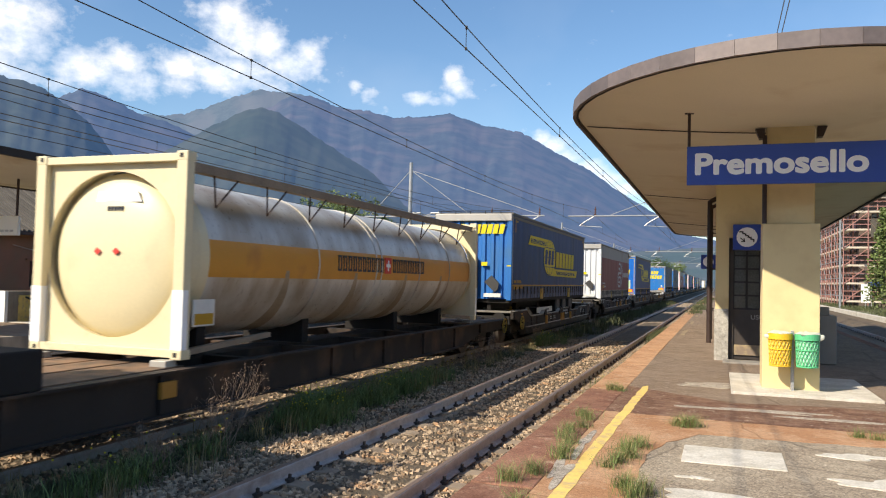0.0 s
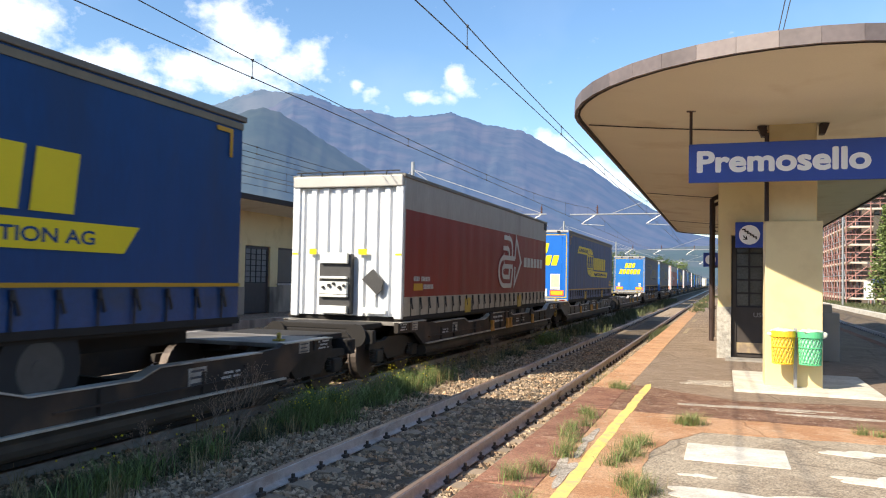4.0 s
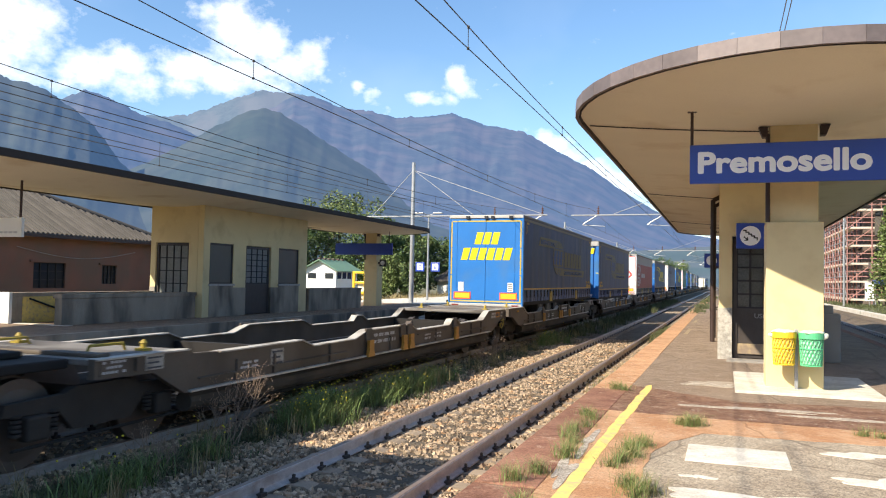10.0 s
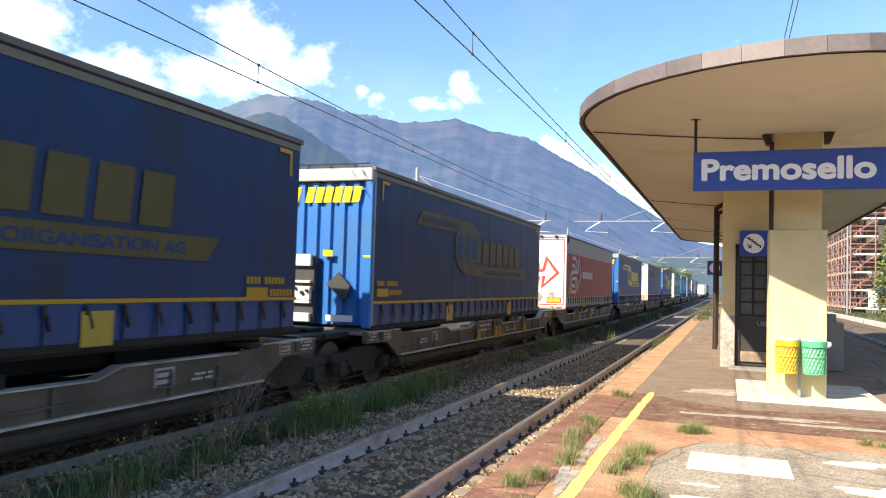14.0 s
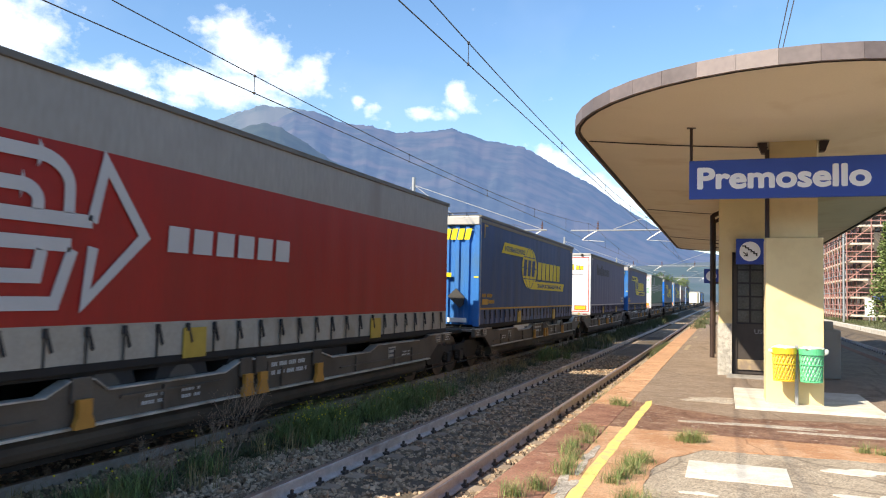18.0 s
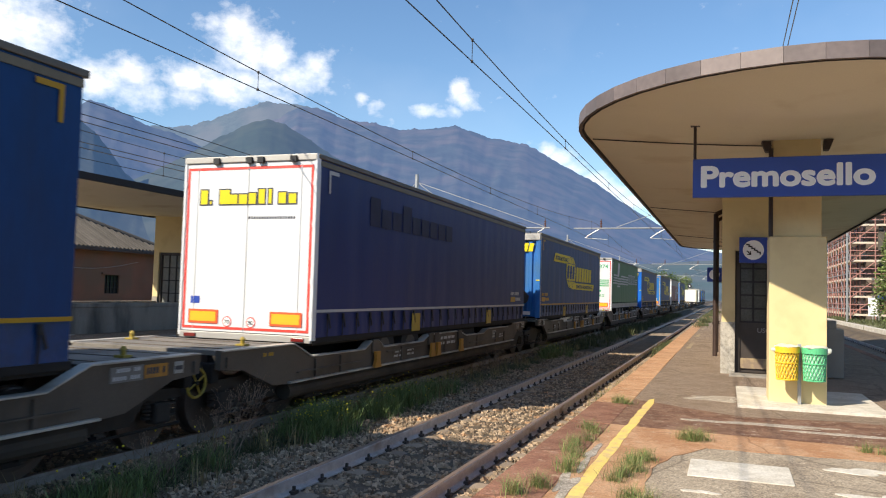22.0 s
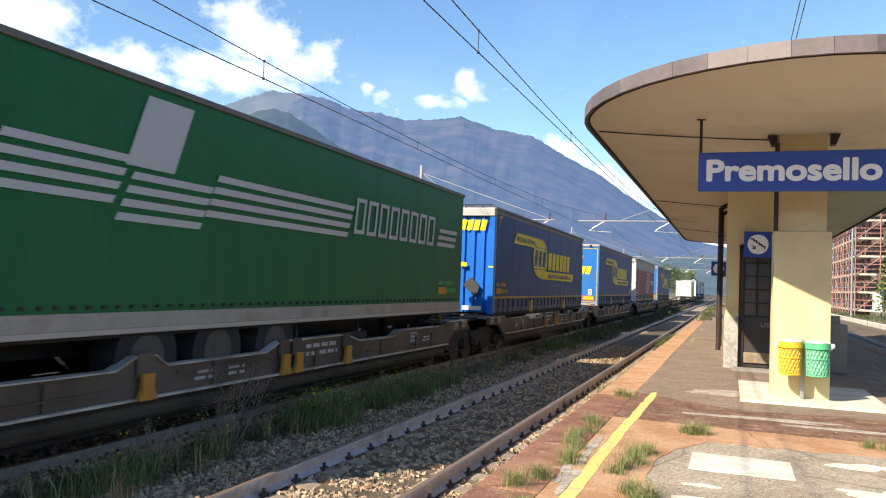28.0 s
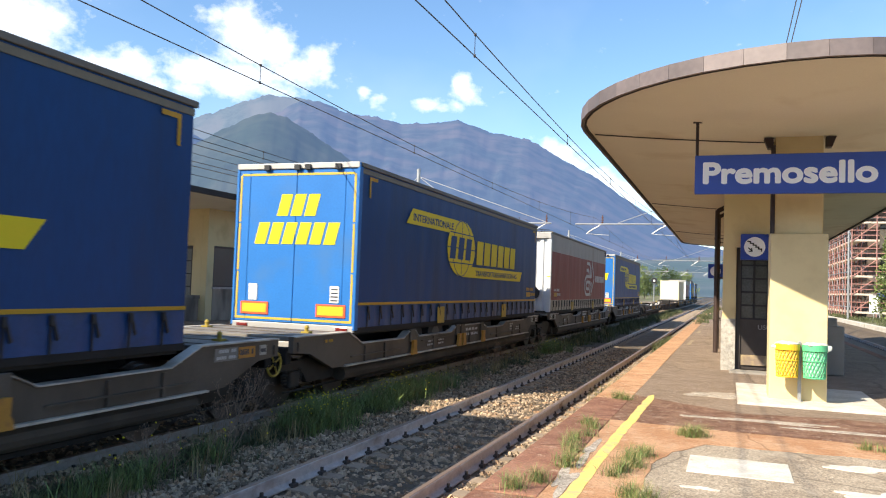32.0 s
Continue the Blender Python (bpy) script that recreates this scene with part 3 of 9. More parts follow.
def lettering(name, words, height, material, parent, m, bold=0.0, width=None, spacing=1.0, fat=0.0):
    """Raised lettering in the built-in font; m places its lower left corner, x along the line."""
    cu = bpy.data.curves.new(name, "FONT")
    cu.body, cu.size, cu.extrude, cu.offset, cu.space_character = words, 1.0, 0.004 / height, bold, spacing
    tmp = bpy.data.objects.new(name, cu)
    scene.collection.objects.link(tmp)
    dg = bpy.context.evaluated_depsgraph_get()
    me = bpy.data.meshes.new_from_object(tmp.evaluated_get(dg))
    bpy.data.objects.remove(tmp)
    xs = [v.co.x for v in me.vertices]
    ys = [v.co.y for v in me.vertices]
    sy = height / 0.73
    sx = width / (max(xs) - min(xs)) if width else sy
    x0 = min(xs)
    for v in me.vertices:
        v.co = Vector(((v.co.x - x0) * sx, v.co.y * sy, v.co.z * height))
    if fat:
        # heavier strokes: the outline laid over itself, each a hair deeper
        src = B()
        src.from_mesh(me)
        for i in range(1, 9):
            k = len(src.verts)
            src.from_mesh(me)
            src.verts.ensure_lookup_table()
            a = 6.2832 * i / 8
            for v in src.verts[k:]:
                v.co += Vector((fat * math.cos(a), fat * math.sin(a), -0.0006 * i))
        src.to_mesh(me)
        src.free()
    me.materials.clear()
    me.materials.append(material)
    ob = new(name, me)
    ob.parent = parent
    ob.matrix_basis = m
    return ob


UPRIGHT = pose(0, 0, 0, 90, 0, 0)          # faces -y
SIDE = pose(0, 0, 0, 90, 0, 90)            # faces +x, reads along +y
rnd = random.Random(7)


# ---- ground, tracks and platforms ----
P_TOP = 0.39                                # platform above the rail head
TRACKS = {"near": -3.565, "train": -7.44, "third": -11.8, "fourth": -14.45, "right": 5.72}
GAUGE = 0.7525


def make_ground():
    bm = B()
    # fine near the tracks, coarse to the horizon
    xs = [-4800, -1500, -400, -120, -60, -30, -23] + [-22.5 + 0.75 * i for i in range(48)] + [14, 20, 40, 100, 400, 1500, 4800]
    ys = [-4800, -1000, -200, -60, -20] + [-8 + 1.0 * i for i in range(70)] + [70, 90, 120, 170, 250, 400, 700, 1500, 4800]
    grid = []
    for y in ys:
        row = []
        for x in xs:
            z = -0.34
            if -24 < x < 14:
                d = min(abs(x - c) for c in TRACKS.values())
                z = -0.178 if d < 1.6 else -0.235
                z += 0.012 * noise.noise(Vector((x * 1.7, y * 1.7, 0)))
            row.append(bm.verts.new((x, y, z)))
        grid.append(row)
    for i in range(len(ys) - 1):
        for j in range(len(xs) - 1):
            f = bm.faces.new((grid[i][j], grid[i][j + 1], grid[i + 1][j + 1], grid[i + 1][j]))
            cx, cy = (xs[j] + xs[j + 1]) / 2, (ys[i] + ys[i + 1]) / 2
            f.material_index = 0 if -16.5 < cx < 8.6 and cy < 1500 else 1
    ob = part("ground", bm, [M["ballast"], M["soil"]])
    tagged(ob, "ballast and dry soil ground along the tracks", "ground", kind="structure")


make_ground()

RAIL = [(-0.075, -0.16), (0.075, -0.16), (0.075, -0.145), (0.02, -0.128), (0.009, -0.115), (0.009, -0.045), (0.036, -0.034), (0.036, -0.006), (0.03, 0.0),
        (-0.03, 0.0), (-0.036, -0.006), (-0.036, -0.034), (-0.009, -0.045), (-0.009, -0.115), (-0.02, -0.128), (-0.075, -0.145)]


def make_tracks():
    sl = B()
    prism(sl, [(-1.2, -0.30), (1.2, -0.30), (1.15, -0.158), (0.5, -0.158), (0.4, -0.185), (-0.4, -0.185), (-0.5, -0.158), (-1.15, -0.158)], "y", -0.12, 0.12)
    sleeper_mesh = mesh_of(sl, "sleeper", M["sleeper"])
    for key, cx in TRACKS.items():
        track = tagged(empty("track", pose(cx, 0, 0)), "railway track with rusty rails on concrete sleepers in ballast", "track", "tracks", "structure")
        for s in (-1, 1):
            bm = B()
            prism(bm, [(s * GAUGE + a, b) for a, b in RAIL], "y", -30, 900)
            rail = part("rail", bm, M["rail_brown" if key == "train" else "rail_rust"], track)
            hb = B()
            prism(hb, [(s * GAUGE - 0.031, 0.0), (s * GAUGE + 0.031, 0.0), (s * GAUGE + 0.026, 0.003), (s * GAUGE - 0.026, 0.003)], "y", -30, 900)
            part("running_surface", hb, M["rail_top"], rail, "rolled bright top of the rail head")
        near_end = {"near": 46, "train": 34, "right": 0}.get(key, 0)
        n0, n1 = int(2 / 0.6), int(near_end / 0.6)
        for i in range(n0, n1):
            o = new("sleeper", sleeper_mesh)
            o.parent = track
            o.location = (0, i * 0.6, 0)
        far = B()
        for i in list(range(-20, n0)) + list(range(max(n1, n0), 200)):
            box(far, -1.2, 1.2, i * 0.6 - 0.12, i * 0.6 + 0.12, -0.3, -0.165)
        tagged(part("sleepers", far, M["sleeper"], track), kind="stuff")
        # fastenings beside the rail foot
        fb = B()
        top = {"near": 70, "train": 40, "right": 60}.get(key, 0)
        for i in range(5, int(top / 0.6)):
            for s in (-1, 1):
                for k in (-1, 1):
                    x = s * GAUGE + k * 0.085
                    box(fb, x - 0.028, x + 0.028, i * 0.6 - 0.05, i * 0.6 + 0.05, -0.16, -0.12)
                    box(fb, x - 0.014, x + 0.014, i * 0.6 - 0.014, i * 0.6 + 0.014, -0.12, -0.075)
        if top:
            tagged(part("rail_fastenings", fb, M["clip"], track, "dark iron rail clips and bolts"), kind="stuff")


make_tracks()


def slab(name, x0, x1, y0, y1, z0, z1, material, label, category="platform", parent=None, bevel=0.0):
    bm = B()
    box(bm, x0, x1, y0, y1, z0, z1, bevel)
    ob = part(name, bm, material, parent)
    return tagged(ob, label, category, kind="structure")


def make_platforms():
    slab("platform", -1.36, 4.04, -30, 130, -0.34, P_TOP - 0.004, M["asphalt"], "worn grey asphalt island platform with stains", "platform")
    # coping slabs along the edge
    cope = B()
    box(cope, -1.88, -1.364, 0.01, 1.99, -0.3, P_TOP, 0.012)
    me = mesh_of(cope, "coping_slab", M["red_concrete"])
    far_me = me.copy()
    far_me.materials.clear()
    far_me.materials.append(M["orange_concrete"])
    edge = tagged(empty("platform_edge"), "red-brown concrete coping slabs along the platform edge", "platform edge", kind="structure")
    for i in range(-3, 50):
        o = new("coping_slab", me)
        o.parent = edge
        if i > 5:
            o.data = far_me
        o.location = (rnd.uniform(-0.008, 0.008), i * 2.0, rnd.uniform(-0.006, 0.002))
    slab("platform_edge_right", 4.044, 4.3, -30, 130, -0.3, P_TOP, M["red_concrete"], "red concrete coping along the far platform edge", "platform edge")
    z = P_TOP - 0.004
    def patch(name, pts, material, label, h=0.0055):
        bm = B()
        prism(bm, pts, "z", z - 0.02, z + h)
        return tagged(part(name, bm, material), label, "paving", kind="structure")
    def blot(cx, cy, a, b, n=26, seed=0, rough=0.25, turn=0):
        r = random.Random(seed)
        ph = [r.uniform(0, 6.28) for _ in range(5)]
        out = []
        for i in range(n):
            t = 6.2832 * i / n
            k = 1 + rough * sum(math.sin((j + 2) * t + ph[j]) / (j + 1.5) for j in range(5))
            x, y = a * k * math.cos(t), b * k * math.sin(t)
            out.append((cx + x * math.cos(turn) - y * math.sin(turn), cy + x * math.sin(turn) + y * math.cos(turn)))
        return out
    def ragged(pts, amp=0.05, step=0.22, seed=1.0):
        """Broken outline between two pavings."""
        out = []
        for p, q in zip(pts, pts[1:] + pts[:1]):
            a, b = Vector(p), Vector(q)
            n = max(1, min(60, int((b - a).length / step)))
            for i in range(n):
                v = a.lerp(b, i / n)
                if -1.3 < v.x < 3.9 and v.y > 4:
                    v = v + Vector((noise.noise(Vector((v.x * 4, v.y * 4, seed))), noise.noise(Vector((v.x * 4, v.y * 4, seed + 9))))) * amp
                out.append((v.x, v.y))
        return out
    patch("orange_paving", ragged([(-1.36, -10), (-0.62, -10), (-0.64, 7.6), (-0.5, 8.3), (-0.2, 8.9), (2.5, 9.1), (4.0, 9.15), (4.0, 9.85), (1.0, 9.85), (-0.9, 9.95), (-1.36, 9.98)]), M["orange_concrete"], "pink-orange concrete paving strip, cracked and worn")
    patch("dark_paving", ragged([(-1.36, 10.0), (-0.9, 9.98), (1.0, 9.88), (4.0, 9.88), (4.0, 11.4), (1.5, 11.75), (0.2, 11.5), (-0.6, 12.0), (-1.36, 12.6)]), M["asphalt_dark"], "dark brown weathered asphalt band")
    patch("grey_paving", ragged([(-0.72, -10), (4.0, -10), (4.0, 9.08), (2.5, 9.02), (0.4, 9.2), (-0.45, 8.9), (-0.7, 8.3), (-0.72, 7.5)], 0.07), M["grey_patch"], "grey pebbly asphalt with worn patches", 0.001)
    for i, (cx, cy, a, b) in enumerate(((1.35, 7.3, 0.5, 0.16), (0.35, 6.35, 0.6, 0.2), (1.2, 8.4, 0.3, 0.12), (-0.2, 6.9, 0.1, 0.05))):
        patch("bleached_patch", blot(cx, cy, a, b, seed=i, n=70, rough=0.55), M["white_concrete"], "bleached white cement patch in the paving", 0.0095)
    for i, (cx, cy, a, b) in enumerate(((0.35, 10.9, 0.9, 0.10), (1.9, 10.6, 0.8, 0.13), (2.6, 9.9, 0.5, 0.12), (-0.1, 13.4, 0.5, 0.3), (-1.28, 7.9, 0.06, 0.5), (-1.27, 6.6, 0.07, 0.5))):
        patch("worn_patch", blot(cx, cy, a, b, seed=20 + i, n=70, rough=0.6), M["worn_pale"], "pale worn streak in the paving", 0.0095)
    bm = B()
    box(bm, -0.33, 0.57, 7.48, 8.24, z - 0.05, z + 0.012, 0.006)
    tagged(part("access_cover", bm, M["white_concrete"]), "square pale concrete access cover in the paving", "manhole cover")
    bm = B()
    prism(bm, ragged([(-1.22, -6), (-1.10, -6), (-1.07, 9.0), (-1.03, 12.2), (-1.06, 12.75), (-1.14, 12.55), (-1.19, 9.0)], 0.022, 0.12, 4.0), "z", z - 0.01, z + 0.0085)
    tagged(part("yellow_line", bm, M["yellow_paint"]), "worn yellow safety line painted along the platform", "line", kind="structure")
    for y0, y1 in ((26, 29), (34, 36.4), (42, 44)):
        bm = B()
        prism(bm, [(-1.22, y0), (-1.10, y0 + 0.1), (-1.09, y1), (-1.2, y1 - 0.2)], "z", z - 0.01, z + 0.006)
        tagged(part("yellow_line", bm, M["yellow_faded"]), "faded remains of the yellow safety line", "line", kind="structure")
    # the opposite island platform
    slab("platform_opposite", -22.6, -16.12, -10, 130, -0.34, P_TOP, M["asphalt"], "grey asphalt island platform across the tracks", "platform")
    slab("platform_opposite_edge", -16.116, -15.9, -10, 130, -0.34, P_TOP + 0.004, M["old_concrete"], "grimy concrete edge of the opposite platform", "platform edge")
    slab("platform_ramp", -24.2, -17.2, 46, 128, -0.34, P_TOP + 0.008, M["white_concrete"], "bright pale concrete end of the opposite platform", "platform")
    # side platform beyond the track on the other side
    slab("side_kerb", 8.6, 9.0, 10, 190, -0.3, 0.42, M["white_concrete"], "pale concrete kerb of the side platform", "kerb")
    bm = B()
    prism(bm, [(7.3, -0.24), (8.6, 0.16), (8.6, -0.34), (7.3, -0.34)], "y", 10, 190)
    tagged(part("gravel_bank", bm, M["ballast"]), "sloping gravel bank below the side kerb", "gravel", kind="structure")
    slab("side_verge", 9.004, 60, 10, 300, -0.34, 0.36, M["soil"], "grassy verge behind the side platform kerb", "verge")


make_platforms()


# ---- the train: wagons and their loads ----
def travel(t):
    """Metres the train has come by t seconds; it slows a little."""
    return 7.0459 * t - 0.000402 * t * t - 0.0001543 * t ** 3


CX = TRACKS["train"]
MOVERS = []                                  # (thing, metres along the train)


def on_train(ob, u):
    ob.matrix_basis = pose(CX, u, 0)
    MOVERS.append((ob, u))
    return ob


def bogie(parent, y, name="bogie", wheelbase=1.8):
    """Two wheelsets in a cast frame: arched side frames, axle boxes, coil springs and brake rigging."""
    bo = part(name, box(B(), -1.0, 1.0, y - 0.22, y + 0.22, 0.44, 0.70, 0.02), M["bogie"], parent, "grimy black bogie bolster")
    for s in (-1, 1):
        x0, x1 = sorted((s * 0.97, s * 1.06))
        bm = B()
        prism(bm, [(y - 1.28, 0.60), (y - 1.25, 0.72), (y - 0.55, 0.74), (y - 0.4, 0.80), (y + 0.4, 0.80), (y + 0.55, 0.74), (y + 1.25, 0.72), (y + 1.28, 0.60), (y + 0.62, 0.58), (y + 0.42, 0.36), (y - 0.42, 0.36), (y - 0.62, 0.58)], "x", x0, x1)
        fr = part("side_frame", bm, M["bogie"], bo)
        for k in (-1, 1):
            yy = y + k * wheelbase / 2
            part("axle_box", box(B(), *sorted((s * 0.96, s * 1.13)), yy - 0.14, yy + 0.14, 0.33, 0.58, 0.03), M["bogie"], bo)
            for q in (-0.22, 0.22):
                sp = B()
                for c in range(5):
                    z = 0.40 + c * 0.045
                    rod(sp, (s * 1.05, yy + q, z), (s * 1.05, yy + q, z + 0.028), 0.055, 10)
                tagged(part("coil_spring", sp, M["bogie"], bo), kind="stuff")
        rb = B()
        rod(rb, (s * 1.10, y - 1.2, 0.28), (s * 1.10, y + 1.2, 0.30), 0.018, 6)
        part("brake_rod", rb, M["under"], bo)
    for k in (-1, 1):
        yy = y + k * wheelbase / 2
        wb = B()
        for s in (-1, 1):
            rod(wb, (s * 0.69, yy, 0.46), (s * 0.82, yy, 0.46), 0.46, 28)
            rod(wb, (s * 0.66, yy, 0.46), (s * 0.69, yy, 0.46), 0.485, 28)
            rod(wb, (s * 0.82, yy, 0.46), (s * 0.85, yy, 0.46), 0.36, 24, 0.20)
        rod(wb, (-0.7, yy, 0.46), (0.7, yy, 0.46), 0.08, 10)
        part("wheelset", wb, M["wheel_steel"], bo)


def section_profile(L, flip):
    """Side plate of one pocket section, outer end at 0."""
    top = [(0.0, 1.15), (1.78, 1.15), (2.33, 0.93), (4.2, 0.92), (4.5, 1.05), (4.82, 1.05), (5.02, 0.92), (7.05, 0.92), (7.42, 1.05), (9.5, 1.05), (10.0, 0.92), (11.45, 0.91),
           (11.8, 1.02), (13.9, 1.01), (14.4, 1.03), (14.5, 1.09), (16.0, 1.09)]
    low = [(16.0, 0.88), (15.1, 0.86), (14.55, 0.56), (1.62, 0.56), (1.25, 0.58), (0.5, 0.86), (0.0, 0.90)]
    pts = top + low
    return [(L - a, b) for a, b in pts][::-1] if flip else pts


def pocket_section(wagon, y0, L, flip, paint, drop=0.0, flap=True):
    f = (lambda a: y0 + (L - a if flip else a))
    def span(a, b):
        return tuple(sorted((f(a), f(b))))
    def slab_at(x0, x1, a0, a1, z0, z1, bevel=0.0):
        lo, hi = span(a0, a1)
        return box(B(), *sorted((x0, x1)), lo, hi, z0 - drop, z1 - drop, bevel)
    for s in (-1, 1):
        bm = B()
        prism(bm, [(y0 + a, b - drop) for a, b in section_profile(L, flip)], "x", s * 1.27 - 0.045, s * 1.27 + 0.045)
        beam = part("side_beam", bm, paint, wagon, "grimy pocket side beam with raised lifting points")
        # ledges along the plate, the dark sill tube below, and stiffeners
        part("beam_ledge", slab_at(s * 1.315, s * 1.375, 1.65, 14.5, 0.565, 0.592), M["wagon_edge"], beam, "pale lower ledge")
        part("beam_ledge", slab_at(s * 1.315, s * 1.352, 1.9, 4.1, 0.70, 0.722), paint, beam)
        part("beam_ledge", slab_at(s * 1.315, s * 1.352, 10.3, 14.3, 0.70, 0.722), paint, beam)
        part("beam_ledge", slab_at(s * 1.315, s * 1.345, 5.2, 7.0, 0.80, 0.83), paint, beam)
        tb = B()
        lo, hi = span(1.75, 14.4)
        rod(tb, (s * 1.18, lo, 0.43 - drop), (s * 1.18, hi, 0.43 - drop), 0.125, 12)
        part("sill_tube", tb, M["sill"], wagon, "grimy brown tubular sill under the side beam")
        for a in (0.12, 2.45, 3.3, 5.9, 8.45, 10.9, 12.6, 13.5, 15.4):
            if a < L - 0.1:
                inner = 1.7 < a < 14.4
                part("stiffener", slab_at(s * 1.314, s * 1.35, a - 0.022, a + 0.022, 0.60 if inner else 0.92, 0.88 if inner else 1.06), paint, beam)
        # rolled top edge, its sunlight painted in as a paler colour
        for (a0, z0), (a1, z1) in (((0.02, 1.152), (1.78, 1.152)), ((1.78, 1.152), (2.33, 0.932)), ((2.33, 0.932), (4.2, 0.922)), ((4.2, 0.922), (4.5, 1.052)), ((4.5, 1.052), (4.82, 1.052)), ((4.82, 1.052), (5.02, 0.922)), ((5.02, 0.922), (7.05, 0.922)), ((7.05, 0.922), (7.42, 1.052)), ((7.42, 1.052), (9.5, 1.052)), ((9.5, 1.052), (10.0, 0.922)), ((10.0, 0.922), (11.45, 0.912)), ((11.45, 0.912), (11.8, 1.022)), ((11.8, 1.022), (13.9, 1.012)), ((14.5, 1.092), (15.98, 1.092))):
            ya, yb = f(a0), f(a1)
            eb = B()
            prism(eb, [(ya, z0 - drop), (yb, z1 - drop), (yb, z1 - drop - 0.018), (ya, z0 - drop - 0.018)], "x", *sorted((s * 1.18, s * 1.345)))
            part("top_edge", eb, M["wagon_edge"], beam, "top edge of the beam, painted pale as if sunlit")
        if flap:
            for a in (4.64, 7.5, 7.86, 9.46):
                yy = f(a)
                gb = slab_at(s * 1.314, s * 1.36, a - 0.13, a + 0.13, 0.82, 1.075, 0.012)
                guide = part("flap_guide", gb, paint, beam)
                fb = B()
                w = 0.115
                prism(fb, [(yy - w * 0.8, 0.86 - drop), (yy + w * 0.8, 0.86 - drop), (yy + w * 0.75, 0.70 - drop), (yy + w * 1.15, 0.61 - drop), (yy + w * 1.15, 0.565 - drop), (yy - w * 1.15, 0.565 - drop), (yy - w * 1.15, 0.61 - drop), (yy - w * 0.75, 0.70 - drop)], "x", *sorted((s * 1.36, s * 1.415)))
                part("lifting_flap", fb, M["flap_orange"], guide, "orange bell-shaped lifting flap")
        plates = [(8.68, 1.2, 0.24, 0.745, None, "grey_print", 2), (5.75, 0.5, 0.16, 0.66, None, "grey_print", 2), (6.4, 0.42, 0.16, 0.66, None, "grey_print", 2), (12.5, 0.34, 0.24, 0.70, "plate_dirty", "dark_print", 3),
                  (13.2, 0.5, 0.12, 0.72, None, "grey_print", 2), (15.72, 0.42, 0.16, 0.91, None, "grey_print", 3), (15.1, 0.30, 0.17, 0.90, "plate_dirty", "dark_print", 3)]
        plates += [(1.25, 0.50, 0.17, 0.92, "plate_rim", "grey_print", 2), (0.79, 0.38, 0.15, 0.93, "flap_orange", "dark_print", 1), (0.40, 0.16, 0.14, 0.94, "plate_dirty", "dark_print", 1)] if flip else [(1.1, 0.32, 0.10, 0.98, None, "orange_line", 1)]
        for a, w, h, z, field, ink, rows in plates:
            yy = f(a)
            pb = slab_at(s * 1.316, s * 1.322, a - w / 2, a + w / 2, z, z + h)
            pl = part("label_plate", pb, M[field] if field else paint, beam, "painted data panel with rows of marks")
            lb = B()
            for r in range(rows):
                if field == "plate_dirty":
                    zb = z - drop + h * (r + 0.3) / rows
                    box(lb, *sorted((s * 1.322, s * 1.325)), yy - w * 0.4, yy + w * (0.4 - 0.15 * (r % 2)), zb, zb + h * 0.35 / rows)
                    continue
                k, hh = max(6, int(w / 0.062)), h * 0.5 / rows
                for q in range(k):
                    if (q * 7 + r * 3 + int(a * 10)) % 5 == 0:
                        continue
                    yk = yy - w * 0.42 + q * w * 0.84 / k
                    box(lb, *sorted((s * 1.322, s * 1.325)), yk, yk + w * 0.60 / k, z - drop + h * (r + 0.28) / rows, z - drop + h * (r + 0.28) / rows + hh)
            tagged(part("marking", lb, M[ink], pl), kind="stuff")
    # decks over the bogies, pocket floor and cross members
    part("end_deck", slab_at(-1.22, 1.22, 0.03, 1.78, 1.08, 1.145, 0.01), M["deck_grey"], wagon, "bare worn metal deck plate above the bogie")
    for a in (0.32, 0.9, 1.5):
        part("deck_strip", slab_at(-1.1, 1.1, a - 0.02, a + 0.02, 1.145, 1.153), paint, wagon)
    part("inner_deck", slab_at(-1.22, 1.22, 14.5, 15.98, 1.02, 1.085, 0.01), M["deck_grey"], wagon, "worn metal deck plate above the middle bogie")
    part("joint_deck", slab_at(-0.95, 0.95, 15.984, L - 0.02, 0.98, 1.085, 0.02), M["under"], wagon, "black deck over the joint")
    part("pocket_floor", slab_at(-1.16, 1.16, 2.4, 14.0, 0.24, 0.29), M["under"], wagon)
    for a in (2.42, 6.0, 9.3, 11.6):
        part("cross_member", slab_at(-1.2, 1.2, a - 0.06, a + 0.06, 0.28, 0.50 if 3 < a < 11 else 0.88), M["under"], wagon)
    for s in (-1, 1):
        for a in (0.95, 14.9):
            pb = B()
            yy = f(a)
            zd = 1.145 if a < 3 else 1.085
            box(pb, s * 0.98 - 0.07, s * 0.98 + 0.07, yy - 0.07, yy + 0.07, zd - drop, zd + 0.03 - drop)
            rod(pb, (s * 0.98, yy, zd + 0.03 - drop), (s * 0.98, yy, zd + 0.09 - drop), 0.034, 10)
            rod(pb, (s * 0.98, yy, zd + 0.09 - drop), (s * 0.98, yy, zd + 0.13 - drop), 0.046, 10, 0.02)
            part("locating_pin", pb, M["handwheel"], wagon, "yellow locating pin on the deck")


